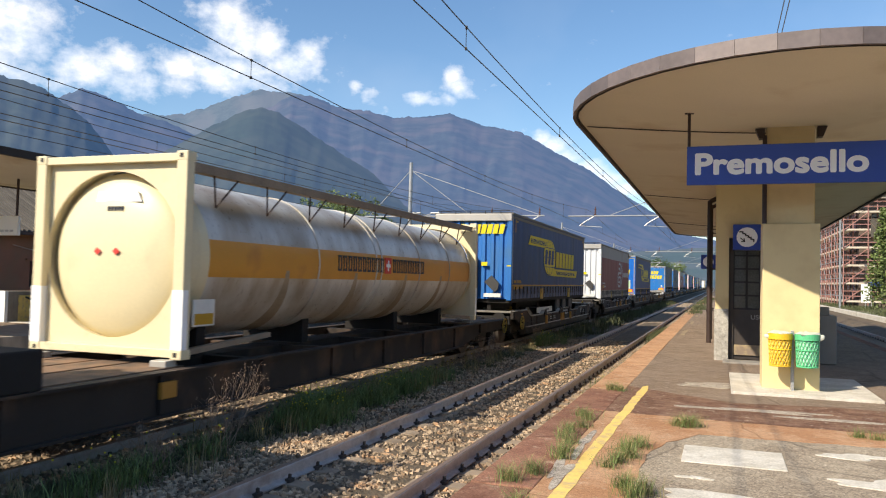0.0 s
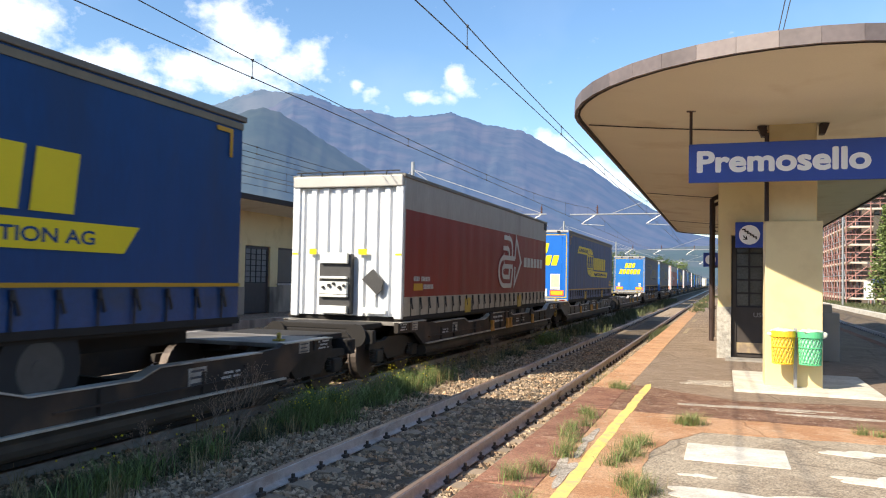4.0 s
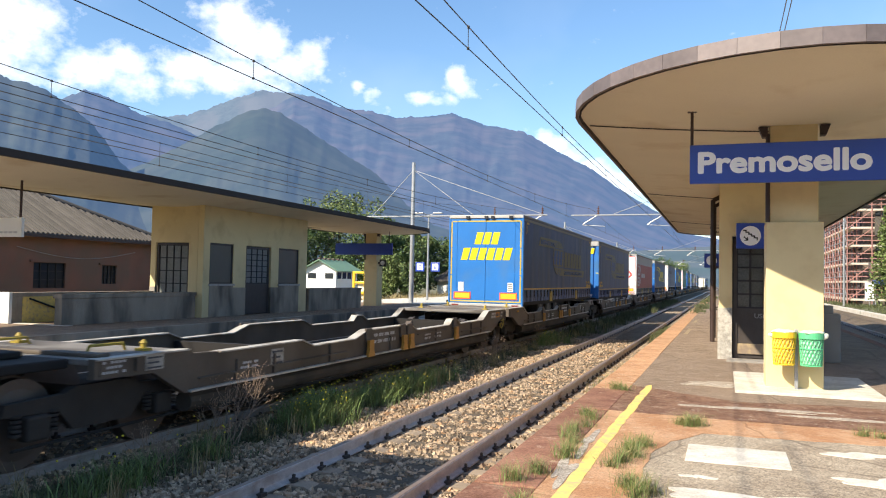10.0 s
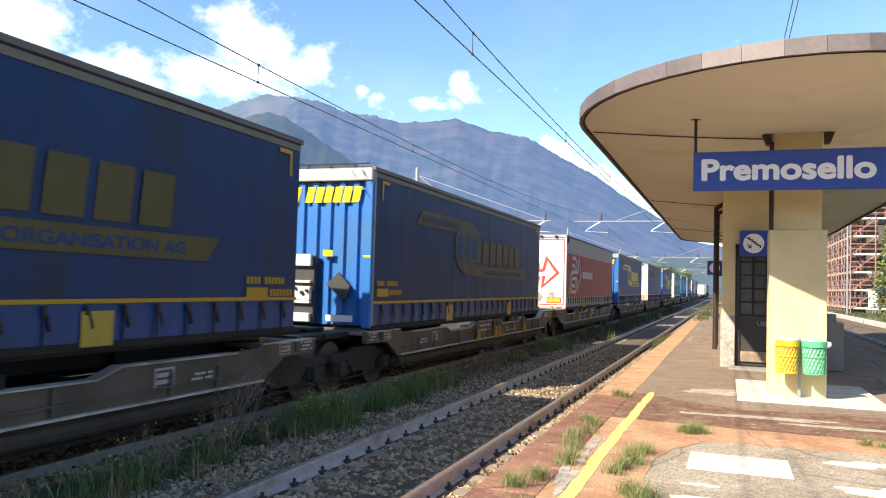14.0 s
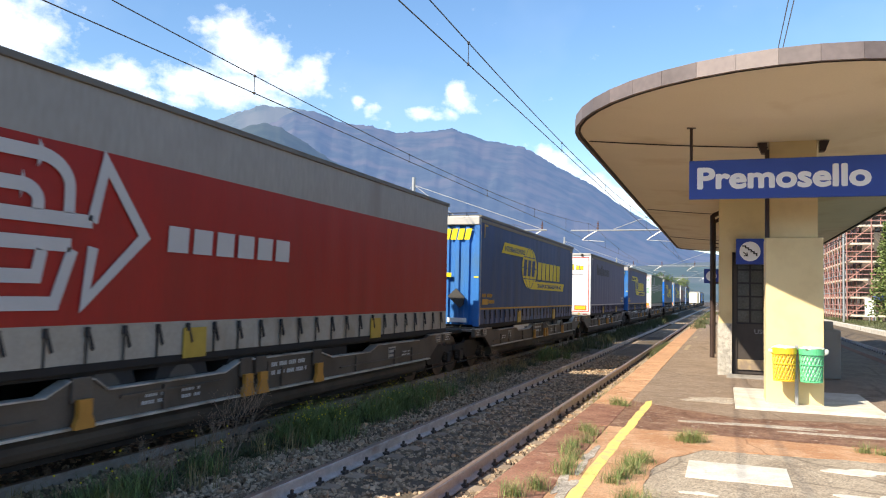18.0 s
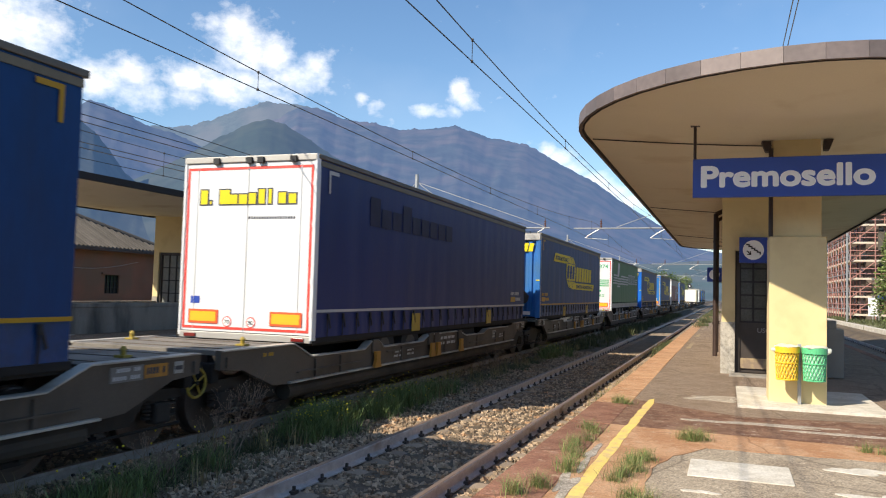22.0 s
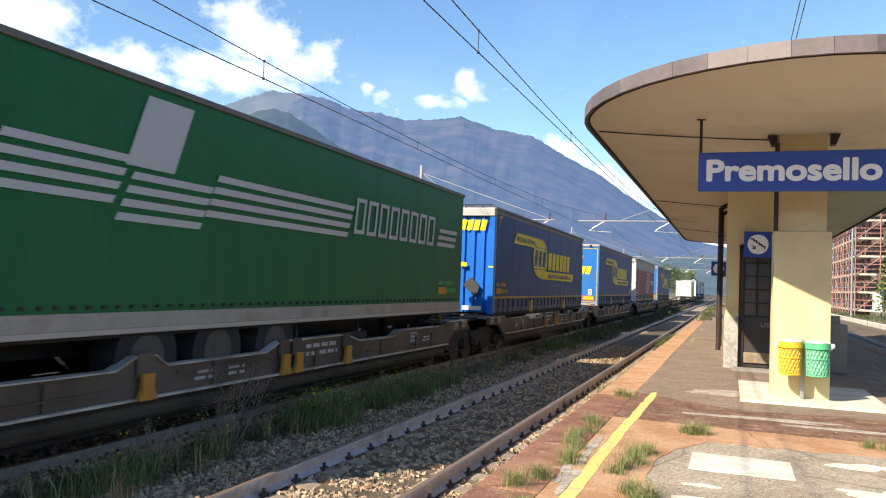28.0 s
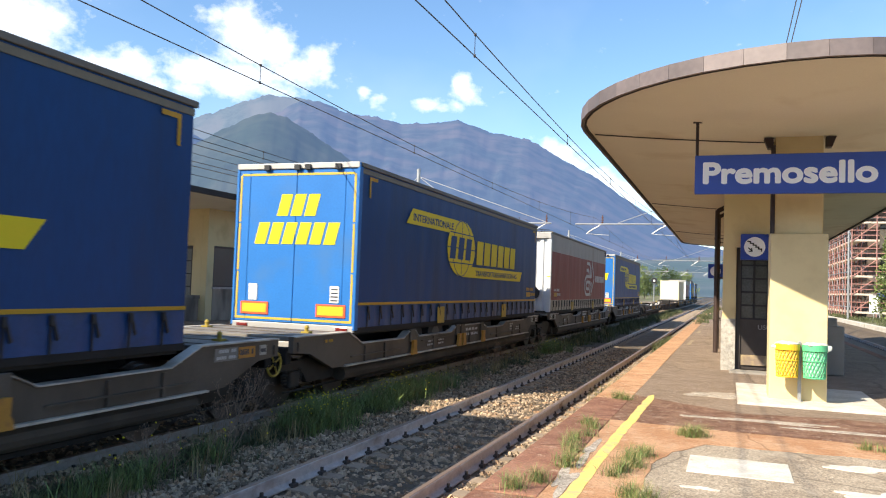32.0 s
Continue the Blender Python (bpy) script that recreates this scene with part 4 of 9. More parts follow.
def coupling(wagon, y, s, z=0.9):
    bm = B()
    box(bm, -1.2, 1.2, y - 0.08, y + 0.08, z - 0.18, z + 0.08, 0.02)
    part("buffer_beam", bm, M["under"], wagon)
    for k in (-1, 1):
        bm = B()
        rod(bm, (k * 0.875, y, z - 0.02), (k * 0.875, y + s * 0.12, z - 0.02), 0.09, 12)
        rod(bm, (k * 0.875, y + s * 0.12, z - 0.02), (k * 0.875, y + s * 0.17, z - 0.02), 0.22, 16)
        part("buffer", bm, M["under"], wagon, "black round buffer")
    bm = B()
    rod(bm, (0, y, z - 0.04), (0, y + s * 0.2, z - 0.14), 0.05, 8)
    part("screw_coupling", bm, M["under"], wagon)


def handwheel(wagon, x, y, z, r=0.20):
    bm = hoop(0, 0, 0, r, 0.018)
    bmesh.ops.transform(bm, matrix=pose(x, y, z, 0, 90, 0), verts=bm.verts[:])
    w = part("brake_handwheel", bm, M["handwheel"], wagon, "dull yellow brake handwheel")
    for i in range(4):
        sb = B()
        a = 1.5708 * i + 0.5
        rod(sb, (x, y, z), (x, y + r * math.cos(a), z + r * math.sin(a)), 0.012, 6)
        part("spoke", sb, M["handwheel"], w)
    hb = B()
    rod(hb, (x - 0.1, y, z), (x + 0.02, y, z), 0.03, 8)
    part("hub", hb, M["under"], w)


SECTION = 16.92


def pocket_wagon(u):
    w = tagged(empty("pocket_wagon"), "grimy grey articulated pocket wagon with orange lifting flaps", "railway wagon", "wagons of the freight train")
    pocket_section(w, 0.14, SECTION, False, M["wagon_grey"])
    pocket_section(w, 0.14 + SECTION + 0.04, SECTION, True, M["wagon_grey"])
    end = 0.18 + 2 * SECTION
    for y in (1.45, 0.16 + SECTION - 1.36, 0.16 + SECTION + 1.36, end - 1.3):
        bogie(w, y)
    coupling(w, 0.2, -1)
    coupling(w, end - 0.06, 1)
    mid = 0.16 + SECTION
    for k in (-1, 1):
        part("joint_cover", box(B(), -0.55, 0.55, *sorted((mid + k * 0.12, mid + k * 0.75)), 1.09, 1.16, 0.02), M["under"], w, "black cover plate over the joint")
        part("cross_beam", box(B(), -1.2, 1.2, *sorted((mid + k * 1.1, mid + k * 1.28)), 1.086, 1.13, 0.01), M["wagon_grey"], w)
        for x in (-0.75, 0.75):
            rb = B()
            pts = [(x, mid + k * 1.4, 1.083), (x, mid + k * 1.44, 1.17), (x, mid + k * 1.95, 1.17), (x, mid + k * 2.0, 1.083)]
            for a, b in zip(pts, pts[1:]):
                rod(rb, a, b, 0.018, 6)
            part("guide_rail", rb, M["handwheel"], w, "dull yellow bent guide rail")
        hb = B()
        pts = [(0.2 * k, mid + k * (0.05 + 0.02 * q), 0.95 + 0.24 * math.sin(q * 0.35)) for q in range(10)]
        for a, b in zip(pts, pts[1:]):
            rod(hb, a, b, 0.025, 6)
        part("brake_hose", hb, M["under"], w)
    handwheel(w, 1.18, end + 0.12, 0.76, 0.18)
    bracket = B()
    box(bracket, 1.02, 1.10, end - 0.1, end + 0.16, 0.72, 0.80)
    part("handwheel_bracket", bracket, M["under"], w)
    return w


def single_wagon(y0, L, flip, drop, paint, label):
    w = tagged(empty("pocket_wagon"), label, "railway wagon", "wagons of the freight train")
    pocket_section(w, y0, L, flip, paint, drop)
    for y in (y0 + 1.4, y0 + L - 1.4):
        bogie(w, y)
    coupling(w, y0 + 0.05, -1, 0.9 - drop)
    coupling(w, y0 + L - 0.05, 1, 0.9 - drop)
    if drop:
        handwheel(w, 1.40, y0 + 0.86, 0.66, 0.21)
    else:
        handwheel(w, 1.20, y0 + L + 0.04, 0.76, 0.18)
    return w


def flat_wagon(L, paint, label):
    """Low container flat: deep side sills, plank-like deck plates with gaps."""
    w = tagged(empty("flat_wagon"), label, "railway wagon", "wagons of the freight train")
    zt = 0.84
    for s in (-1, 1):
        bm = B()
        prism(bm, [(0, zt), (L, zt), (L, 0.56), (L - 2.6, 0.54), (L - 4.2, 0.30), (4.2, 0.30), (2.6, 0.54), (0, 0.56)], "x", s * 1.22 - 0.04, s * 1.22 + 0.04)
        sb = part("side_beam", bm, paint, w, "rust-brown fish-bellied side beam")
        fb = B()
        box(fb, *sorted((s * 1.26, s * 1.35)), 0, L, zt - 0.03, zt)
        part("beam_flange", fb, paint, sb)
        fb = B()
        box(fb, *sorted((s * 1.26, s * 1.33)), 4.2, L - 4.2, 0.30, 0.33)
        part("beam_flange", fb, paint, sb)
        for i in range(1, 13):
            y = 0.6 + i * (L - 1.2) / 13
            fb = B()
            box(fb, *sorted((s * 1.26, s * 1.31)), y - 0.03, y + 0.03, 0.34 if 4.2 < y < L - 4.2 else 0.57, zt - 0.03)
            part("stiffener", fb, paint, sb)
        for k, (y, wd) in enumerate(((10.0, 0.9), (14.6, 1.4), (18.5, 0.6), (21.8, 0.8))):
            pb = B()
            box(pb, *sorted((s * 1.262, s * 1.268)), y, y + wd, 0.50, 0.72)
            part("label_plate", pb, paint, sb, "faded rusty data panel")
        pb = B()
        box(pb, *sorted((s * 1.27, s * 1.33)), 13.35, 13.62, 0.52, 0.72, 0.01)
        part("tie_down", pb, M["flap_orange"], sb, "faded orange tie-down")
    for i in range(14):
        y = 0.3 + i * (L - 0.6) / 13
        bm = B()
        box(bm, -1.18, 1.18, y - 0.09, y + 0.09, zt - 0.2, zt - 0.03)
        part("cross_member", bm, paint, w)
    bm = B()
    box(bm, -0.3, 0.3, 0, L, zt - 0.3, zt - 0.035)
    part("centre_sill", bm, paint, w)
    for y0, y1 in ((0.1, 5.0), (11.8, 13.95), (25.6, L - 0.1)):
        for x0, x1 in ((-1.16, -0.72), (-0.66, -0.2), (-0.13, 0.36), (0.44, 1.16)):
            bm = B()
            box(bm, x0, x1, y0 + 0.05 * abs(x0), y1, zt - 0.03, zt + 0.012, 0.005)
            part("deck_plate", bm, M["wagon_rust"], w, "sunlit rusty deck plate")
    bm = B()
    box(bm, 0.55, 1.33, 10.3, 11.65, zt + 0.002, zt + 0.40, 0.02)
    part("stowage_box", bm, M["under"], w, "black stowage box on the deck")
    for y in (1.9, L - 1.9):
        bogie(w, y)
    coupling(w, 0.05, -1, 0.66)
    coupling(w, L - 0.05, 1, 0.66)
    handwheel(w, 1.36, L - 0.45, 0.66, 0.21)
    for s in (-1, 1):
        for y in (13.75, 25.95):
            pb = B()
            box(pb, s * 1.0 - 0.12, s * 1.0 + 0.12, y - 0.1, y + 0.1, zt, zt + 0.088, 0.01)
            part("container_spigot", pb, M["rail_alu"], w)
    return w


# ---- semi-trailers ----
TOP, HEM, BASE = 4.17, 1.60, 1.17            # heights above the rail
HW, TL = 1.275, 13.6
_strap = {}


def strap_mesh(material):
    if material.name not in _strap:
        bm = B()
        box(bm, 0.0, 0.010, -0.012, 0.012, -0.38, 0.0)
        box(bm, 0.0, 0.03, -0.028, 0.028, -0.09, 0.01, 0.006)
        prism(bm, [(0.0, -0.02), (0.03, -0.02), (0.10, -0.22), (0.07, -0.24)], "x", 0.006, 0.022)
        _strap[material.name] = mesh_of(bm, "strap", material)
    return _strap[material.name]


def curtain(bm, y0, y1, z0, z1, x, s, wave=0.010, seed=0.0, n=90):
    """Hanging tarpaulin with faint folds."""
    rows = 8
    g = []
    for j in range(rows + 1):
        z = z0 + (z1 - z0) * j / rows
        g.append([bm.verts.new((x + s * wave * (noise.noise(Vector((seed, i * 0.45, z * 0.5))) + 0.2 * math.sin(i * 1.05) * (1 - j / rows)), y0 + (y1 - y0) * i / n, z)) for i in range(n + 1)])
    back = [bm.verts.new((x - s * 0.05, y0 if a in (0, 3) else y1, z0 if a < 2 else z1)) for a in (0, 1, 2, 3)]
    for j in range(rows):
        for i in range(n):
            q = (g[j][i], g[j][i + 1], g[j + 1][i + 1], g[j + 1][i])
            bm.faces.new(q if s > 0 else q[::-1])
    return bm


def italic_blocks(name, parent, m, count, height, width, material, slant=0.2, gap=0.18, deep=0.005):
    """A word mark as plain slanted blocks."""
    step = width / count
    for i in range(count):
        bm = B()
        x0, x1 = i * step, i * step + step * (1 - gap)
        prism(bm, [(x0, 0), (x1, 0), (x1 + slant * height, height), (x0 + slant * height, height)], "z", 0, deep)
        o = part(name, bm, material, parent)
        o.matrix_basis = m


def trailer_body(label, curtain_mat, hem_mat, strap_mat, name="semi_trailer", top_band=None, band_h=0.0, hem_plain=False, line=None, seed=0.0, wheels_far=False, roof_mat=None, base=None, hem=None, guard=None):
    BASE, HEM = base or 1.17, hem or 1.60
    t = tagged(empty(name), label, "truck trailer", "semi-trailers on the freight train")
    for s in (-1, 1):
        bm = B()
        curtain(bm, 0.06, TL - 0.06, HEM, TOP - 0.09 - band_h, s * HW, s, seed=seed)
        side = part("side_curtain", bm, curtain_mat, t, "", smooth=True)
        if top_band:
            bm = B()
            curtain(bm, 0.06, TL - 0.06, TOP - 0.09 - band_h, TOP - 0.09, s * HW, s, seed=seed)
            part("curtain_top_band", bm, top_band, side, "grey band along the top of the curtain", smooth=True)
        bm = B()
        if hem_plain:
            box(bm, s * HW - 0.03, s * HW + 0.012, 0.03, TL - 0.03, BASE + 0.0, HEM - 0.06, 0.01)
            part("side_board", bm, hem_mat, side, "pale aluminium side board")
            bm = B()
            curtain(bm, 0.06, TL - 0.06, HEM - 0.06, HEM, s * HW, s, seed=seed)
            part("curtain_hem", bm, curtain_mat, side)
            cb = B()
            for i in range(64):
                y = 0.3 + i * 0.204
                box(cb, s * HW, s * (HW + 0.02), y - 0.03, y + 0.03, HEM - 0.02, HEM + 0.02)
            tagged(part("lacing_eyes", cb, M["black"], side), kind="stuff")
        else:
            curtain(bm, 0.06, TL - 0.06, BASE + 0.03, HEM, s * HW, s, wave=0.028, seed=seed + 3, n=160)
            part("curtain_hem", bm, hem_mat, side, "grimy pleated hem of the curtain", smooth=True)
            n = 25
            for i in range(n):
                o = new("tension_strap", strap_mesh(strap_mat))
                o.parent = side
                o.matrix_basis = pose(s * (HW + 0.014), 0.45 + i * (TL - 0.9) / (n - 1), HEM - 0.03, 0, 0, 0 if s > 0 else 180)
            for y in (4.3, 9.6):
                pb = B()
                box(pb, s * (HW + 0.012), s * (HW + 0.03), y - 0.22, y + 0.22, BASE - 0.02, HEM - 0.08, 0.006)
                part("hem_plate", pb, M["hem_yellow"], side, "yellow inspection plate on the hem")
        if line:
            lb = B()
            box(lb, s * (HW + 0.004), s * (HW + 0.024), 0.06, TL - 0.06, HEM, HEM + 0.045)
            part("hem_line", lb, line, side)
        rb = B()
        box(rb, s * HW - 0.06, s * HW + 0.03, 0.0, TL, TOP - 0.10, TOP - 0.02, 0.012)
        part("roof_rail", rb, M["roof_rail"], t, "grimy brown roof rail")
        if not top_band and not hem_plain:
            rb = B()
            box(rb, *sorted((s * (HW - 0.01), s * (HW + 0.014))), 0.06, TL - 0.06, TOP - 0.21, TOP - 0.125)
            part("curtain_track", rb, M["track_tan"], t, "dull tan runner strip above the curtain")
        if top_band:
            rb = B()
            y_end = TL - 0.42 if wheels_far else 0.04
            box(rb, *sorted((s * HW, s * (HW + 0.016))), y_end, y_end + 0.38, TOP - 0.34, TOP - 0.11, 0.02)
            part("roof_corner", rb, M["black"], t, "black roof corner cap")
        rb = B()
        box(rb, s * HW - 0.10, s * HW + 0.004, 0.02, TL - 0.02, BASE - 0.06, BASE + 0.03, 0.01)
        part("floor_rail", rb, M["rail_alu"] if hem_plain else M["under"], t)
        # side guard
        gb = B()
        g0, g1 = guard or (5.9, 8.6)
        box(gb, s * 1.20 - 0.015, s * 1.20 + 0.015, g0, g1, 0.86, 1.06, 0.008)
        sg = part("side_guard", gb, M["plate_white"] if guard else M["under"], t, "pale side guard panel" if guard else "")
        for y in (g0 + 0.3, g1 - 0.3):
            gb = B()
            box(gb, s * 1.16 - 0.02, s * 1.16 + 0.02, y - 0.03, y + 0.03, 0.9, BASE - 0.06)
            part("guard_bracket", gb, M["under"], sg)
        if guard:
            gb = B()
            for q in range(5):
                box(gb, *sorted((s * 1.215, s * 1.219)), g0 + 1.35 + q * 0.13, g0 + 1.45 + q * 0.13, 0.93, 0.99)
            tagged(part("marking", gb, M["dark_print"], sg), kind="stuff")
    bm = B()
    n = 14
    ridge = []
    for i in range(n):
        z = TOP - 0.012 + 0.006 * (i % 2)
        ridge += [(TL * i / n, z), (TL * (i + 1) / n, z)]
    prism(bm, ridge + [(TL, TOP - 0.05), (0.0, TOP - 0.05)], "x", -HW + 0.03, HW - 0.03)
    part("roof", bm, roof_mat or M["grey_curtain"], t, "sliding tarpaulin roof")
    bm = B()
    box(bm, -HW + 0.05, HW - 0.05, 0.1, TL - 0.1, BASE - 0.10, BASE)
    for s in (-1, 1):
        box(bm, s * 0.5 - 0.06, s * 0.5 + 0.06, 0.2, TL - 0.2, BASE - 0.34, BASE - 0.1)
    part("chassis", bm, M["under"], t)
    ax = [7.7, 9.05, 10.4] if wheels_far else [2.9, 4.2, 5.55]
    wz = BASE - 0.36
    for y in ax:
        for s in (-1, 1):
            bm = B()
            rod(bm, (s * 0.86, y, wz), (s * 1.215, y, wz), 0.50, 28)
            tyre = part("tyre", bm, M["tyre"], t)
            rb = B()
            rod(rb, (s * 1.21, y, wz), (s * 1.218, y, wz), 0.28, 20)
            rod(rb, (s * 1.218, y, wz), (s * 1.222, y, wz), 0.11, 14)
            part("wheel_rim", rb, M["rim"], tyre)
        mb = B()
        rod(mb, (-1.0, y, wz), (1.0, y, wz), 0.07, 8)
        part("axle", mb, M["under"], t)
    ly = 3.0 if wheels_far else TL - 3.0
    for s in (-1, 1):
        bm = B()
        box(bm, s * 0.62 - 0.07, s * 0.62 + 0.07, ly - 0.07, ly + 0.07, 0.72, BASE)
        box(bm, s * 0.62 - 0.12, s * 0.62 + 0.12, ly - 0.15, ly + 0.15, 0.68, 0.73)
        part("landing_leg", bm, M["under"], t)
    return t


def rear_end(t, door_mat, border_mat, y=0.0, s=-1):
    """Two doors with hinges, lock bars, border stripes, marker plates and lamps; s=-1 faces back along the line."""
    def Y(a, b):
        return tuple(sorted((y + s * a, y + s * b)))
    for k in (-1, 1):
        bm = B()
        lo, hi = Y(-0.04, 0.03)
        box(bm, *sorted((k * 0.006, k * 1.235)), lo, hi, BASE + 0.06, TOP - 0.13, 0.006)
        d = part("rear_door", bm, door_mat, t)
        lo, hi = Y(0.03, 0.055)
        for z in (BASE + 0.4, 2.1, 3.0, TOP - 0.5):
            hb = B()
            box(hb, *sorted((k * 1.222, k * 1.275)), lo, hi, z - 0.04, z + 0.04)
            part("hinge", hb, door_mat, d)
        lb = B()
        rod(lb, (k * 1.0, y + s * 0.036, BASE + 0.10), (k * 1.0, y + s * 0.036, TOP - 0.18), 0.004, 8)
        part("lock_bar", lb, door_mat, d)
        # border stripe
        sb = B()
        lo, hi = Y(0.031, 0.036)
        bw = 0.042
        zs = [BASE + 0.10 + (TOP - 0.3 - BASE) * q / 3 for q in range(4)]
        for za, zb in zip(zs, zs[1:]):
            box(sb, *sorted((k * (1.215 - bw), k * 1.215)), lo, hi, za, zb - (0.03 if border_mat == M["border_yellow"] else 0.0))
        box(sb, *sorted((k * 0.01, k * (1.215 - bw))), lo, hi, TOP - 0.2 - bw, TOP - 0.2)
        box(sb, *sorted((k * 0.01, k * (1.215 - bw))), lo, hi, BASE + 0.10, BASE + 0.10 + bw)
        part("border_stripe", sb, border_mat, d)
        pb = B()
        lo, hi = Y(0.036, 0.046)
        box(pb, *sorted((k * 0.50, k * 1.09)), lo, hi, BASE + 0.19, BASE + 0.42)
        plate = part("marker_plate", pb, M["reflector_edge"], d, "orange long-vehicle marker plate with red border")
        pb = B()
        lo, hi = Y(0.046, 0.050)
        box(pb, *sorted((k * 0.54, k * 1.05)), lo, hi, BASE + 0.225, BASE + 0.385)
        part("marker_field", pb, M["reflector"], plate)
        cb = B()
        box(cb, *sorted((k * 1.235, k * (HW + 0.012))), *Y(-0.08, 0.05), BASE - 0.02, TOP - 0.03, 0.01)
        part("corner_post", cb, door_mat, t)
    bm = B()
    box(bm, -HW, HW, *Y(-0.06, 0.06), TOP - 0.125, TOP - 0.02, 0.012)
    part("roof_header", bm, M["rail_alu"], t)
    for x in (-0.62, 0.02, 0.24, 0.86):
        bb = B()
        box(bb, x - 0.06, x + 0.06, *Y(0.04, 0.10), TOP - 0.15, TOP - 0.05, 0.006)
        part("roof_catch", bb, M["black"], t)
    bm = B()
    box(bm, -HW + 0.02, HW - 0.02, *Y(-0.05, 0.05), BASE - 0.06, BASE + 0.05, 0.01)
    box(bm, -1.15, 1.15, *Y(-0.25, -0.1), BASE - 0.42, BASE - 0.30, 0.01)
    part("rear_bumper", bm, M["rail_alu"], t)
    for k in (-1, 1):
        lb = B()
        box(lb, *sorted((k * 0.92, k * 1.15)), *Y(0.03, 0.07), BASE - 0.04, BASE + 0.02, 0.006)
        part("tail_lamp", lb, M["tail_red"], t, "dark red tail lamp")


def front_wall(t, wall_mat, post_mat, box_mat, y=0.0, single=False, base=None):
    """Corrugated headboard facing back along the line, with the connection panel and corner posts."""
    BASE = base or 1.17
    bm = B()
    n = 8
    w = 2.3 / n
    pts = []
    for i in range(n):
        x = -1.15 + i * w
        pts += [(x, 0.0), (x + w * 0.38, 0.0), (x + w * 0.5, 0.06), (x + w * 0.88, 0.06)]
    pts += [(1.15, 0.0), (1.15, 0.12), (-1.15, 0.12)]
    A = [bm.verts.new((a, y + b, BASE + 0.02)) for a, b in pts]
    C = [bm.verts.new((a, y + b, TOP - 0.30)) for a, b in pts]
    k = len(pts)
    for i in range(k):
        bm.faces.new((A[i], A[(i + 1) % k], C[(i + 1) % k], C[i]))
    bm.faces.new(C)
    bmesh.ops.recalc_face_normals(bm, faces=bm.faces[:])
    wall = part("front_wall", bm, wall_mat, t, "corrugated steel front wall")
    for s in (-1, 1):
        cb = B()
        box(cb, *sorted((s * 1.12, s * (HW + 0.012))), y - 0.05, y + 0.05, BASE - 0.02, TOP - 0.28, 0.02)
        part("corner_post", cb, post_mat, t)
        cb = B()
        box(cb, *sorted((s * (HW - 0.02), s * (HW + 0.016))), y + 0.052, y + 0.085, BASE + 0.02, TOP - 0.12)
        part("curtain_edge", cb, M["rail_alu"], t, "pale edge strip of the curtain")
        lb = B()
        box(lb, *sorted((s * 1.13, s * 1.27)), y - 0.055, y - 0.05, 2.45, 2.49)
        part("post_mark", lb, M["yellow_print"], t)
    bm = B()
    box(bm, -HW, HW, y - 0.08, y + 0.1, TOP - 0.29, TOP - 0.06, 0.02)
    part("roof_header", bm, M["rail_alu"], t, "pale aluminium roof header")
    hb = B()
    for x in (-1.1, -0.6, -0.1, 0.4, 0.9):
        rod(hb, (x, y - 0.05, TOP - 0.06), (x, y - 0.05, TOP + 0.03), 0.012, 6)
    rod(hb, (-1.2, y - 0.05, TOP + 0.03), (1.2, y - 0.05, TOP + 0.03), 0.014, 6)
    part("roof_bar", hb, M["black"], t)
    # service connections
    bm = B()
    box(bm, -0.55, 0.18, y - 0.16, y + 0.02, BASE + 0.05, BASE + 1.30, 0.02)
    svc = part("connection_panel", bm, post_mat if single else M["hazard_dark"], wall)
    for z, h in ((BASE + 0.86, 0.36), (BASE + 0.10, 0.10)) if single else ((BASE + 1.10, 0.22), (BASE + 0.78, 0.05), (BASE + 0.46, 0.26), (BASE + 0.40, 0.05), (BASE + 0.06, 0.16)):
        pb = B()
        box(pb, -0.5, 0.13, y - 0.24, y - 0.15, z, z + h, 0.01)
        part("connection_box", pb, box_mat, svc, "pale box of brake and cable connections")
    kb = B()
    for i in range(5):
        x = -0.4 + i * 0.12 + 0.02 * (i % 2)
        zz = BASE + (1.0 if single else 0.60) + 0.04 * (i % 3)
        rod(kb, (x, y - 0.28, zz), (x, y - 0.22, zz), 0.03 + 0.008 * (i % 2), 10)
    tagged(part("connector_row", kb, M["black"], svc), kind="stuff")
    db = B()
    prism(db, [(0.42, 1.95), (0.76, 1.64), (0.86, 1.72), (0.90, 1.92), (0.66, 2.16)], "y", y - 0.12, y - 0.06)
    part("hazard_plate", db, M["hazard_dark"], wall, "folded grey hazard plate")
    for x0, x1, z0, z1, ma in ((0.30, 0.50, 2.46, 2.58, "yellow_print"), (-0.85, -0.68, 2.46, 2.58, "yellow_print"), (0.40, 0.95, BASE + 0.08, BASE + 0.20, "plate_white")):
        pb = B()
        box(pb, x0, x1, y - 0.075, y - 0.06, z0, z1)
        part("front_plate", pb, M[ma], wall)


def side_print(name, t, bm, material, label=""):
    return part(name, bm, material, t, label)


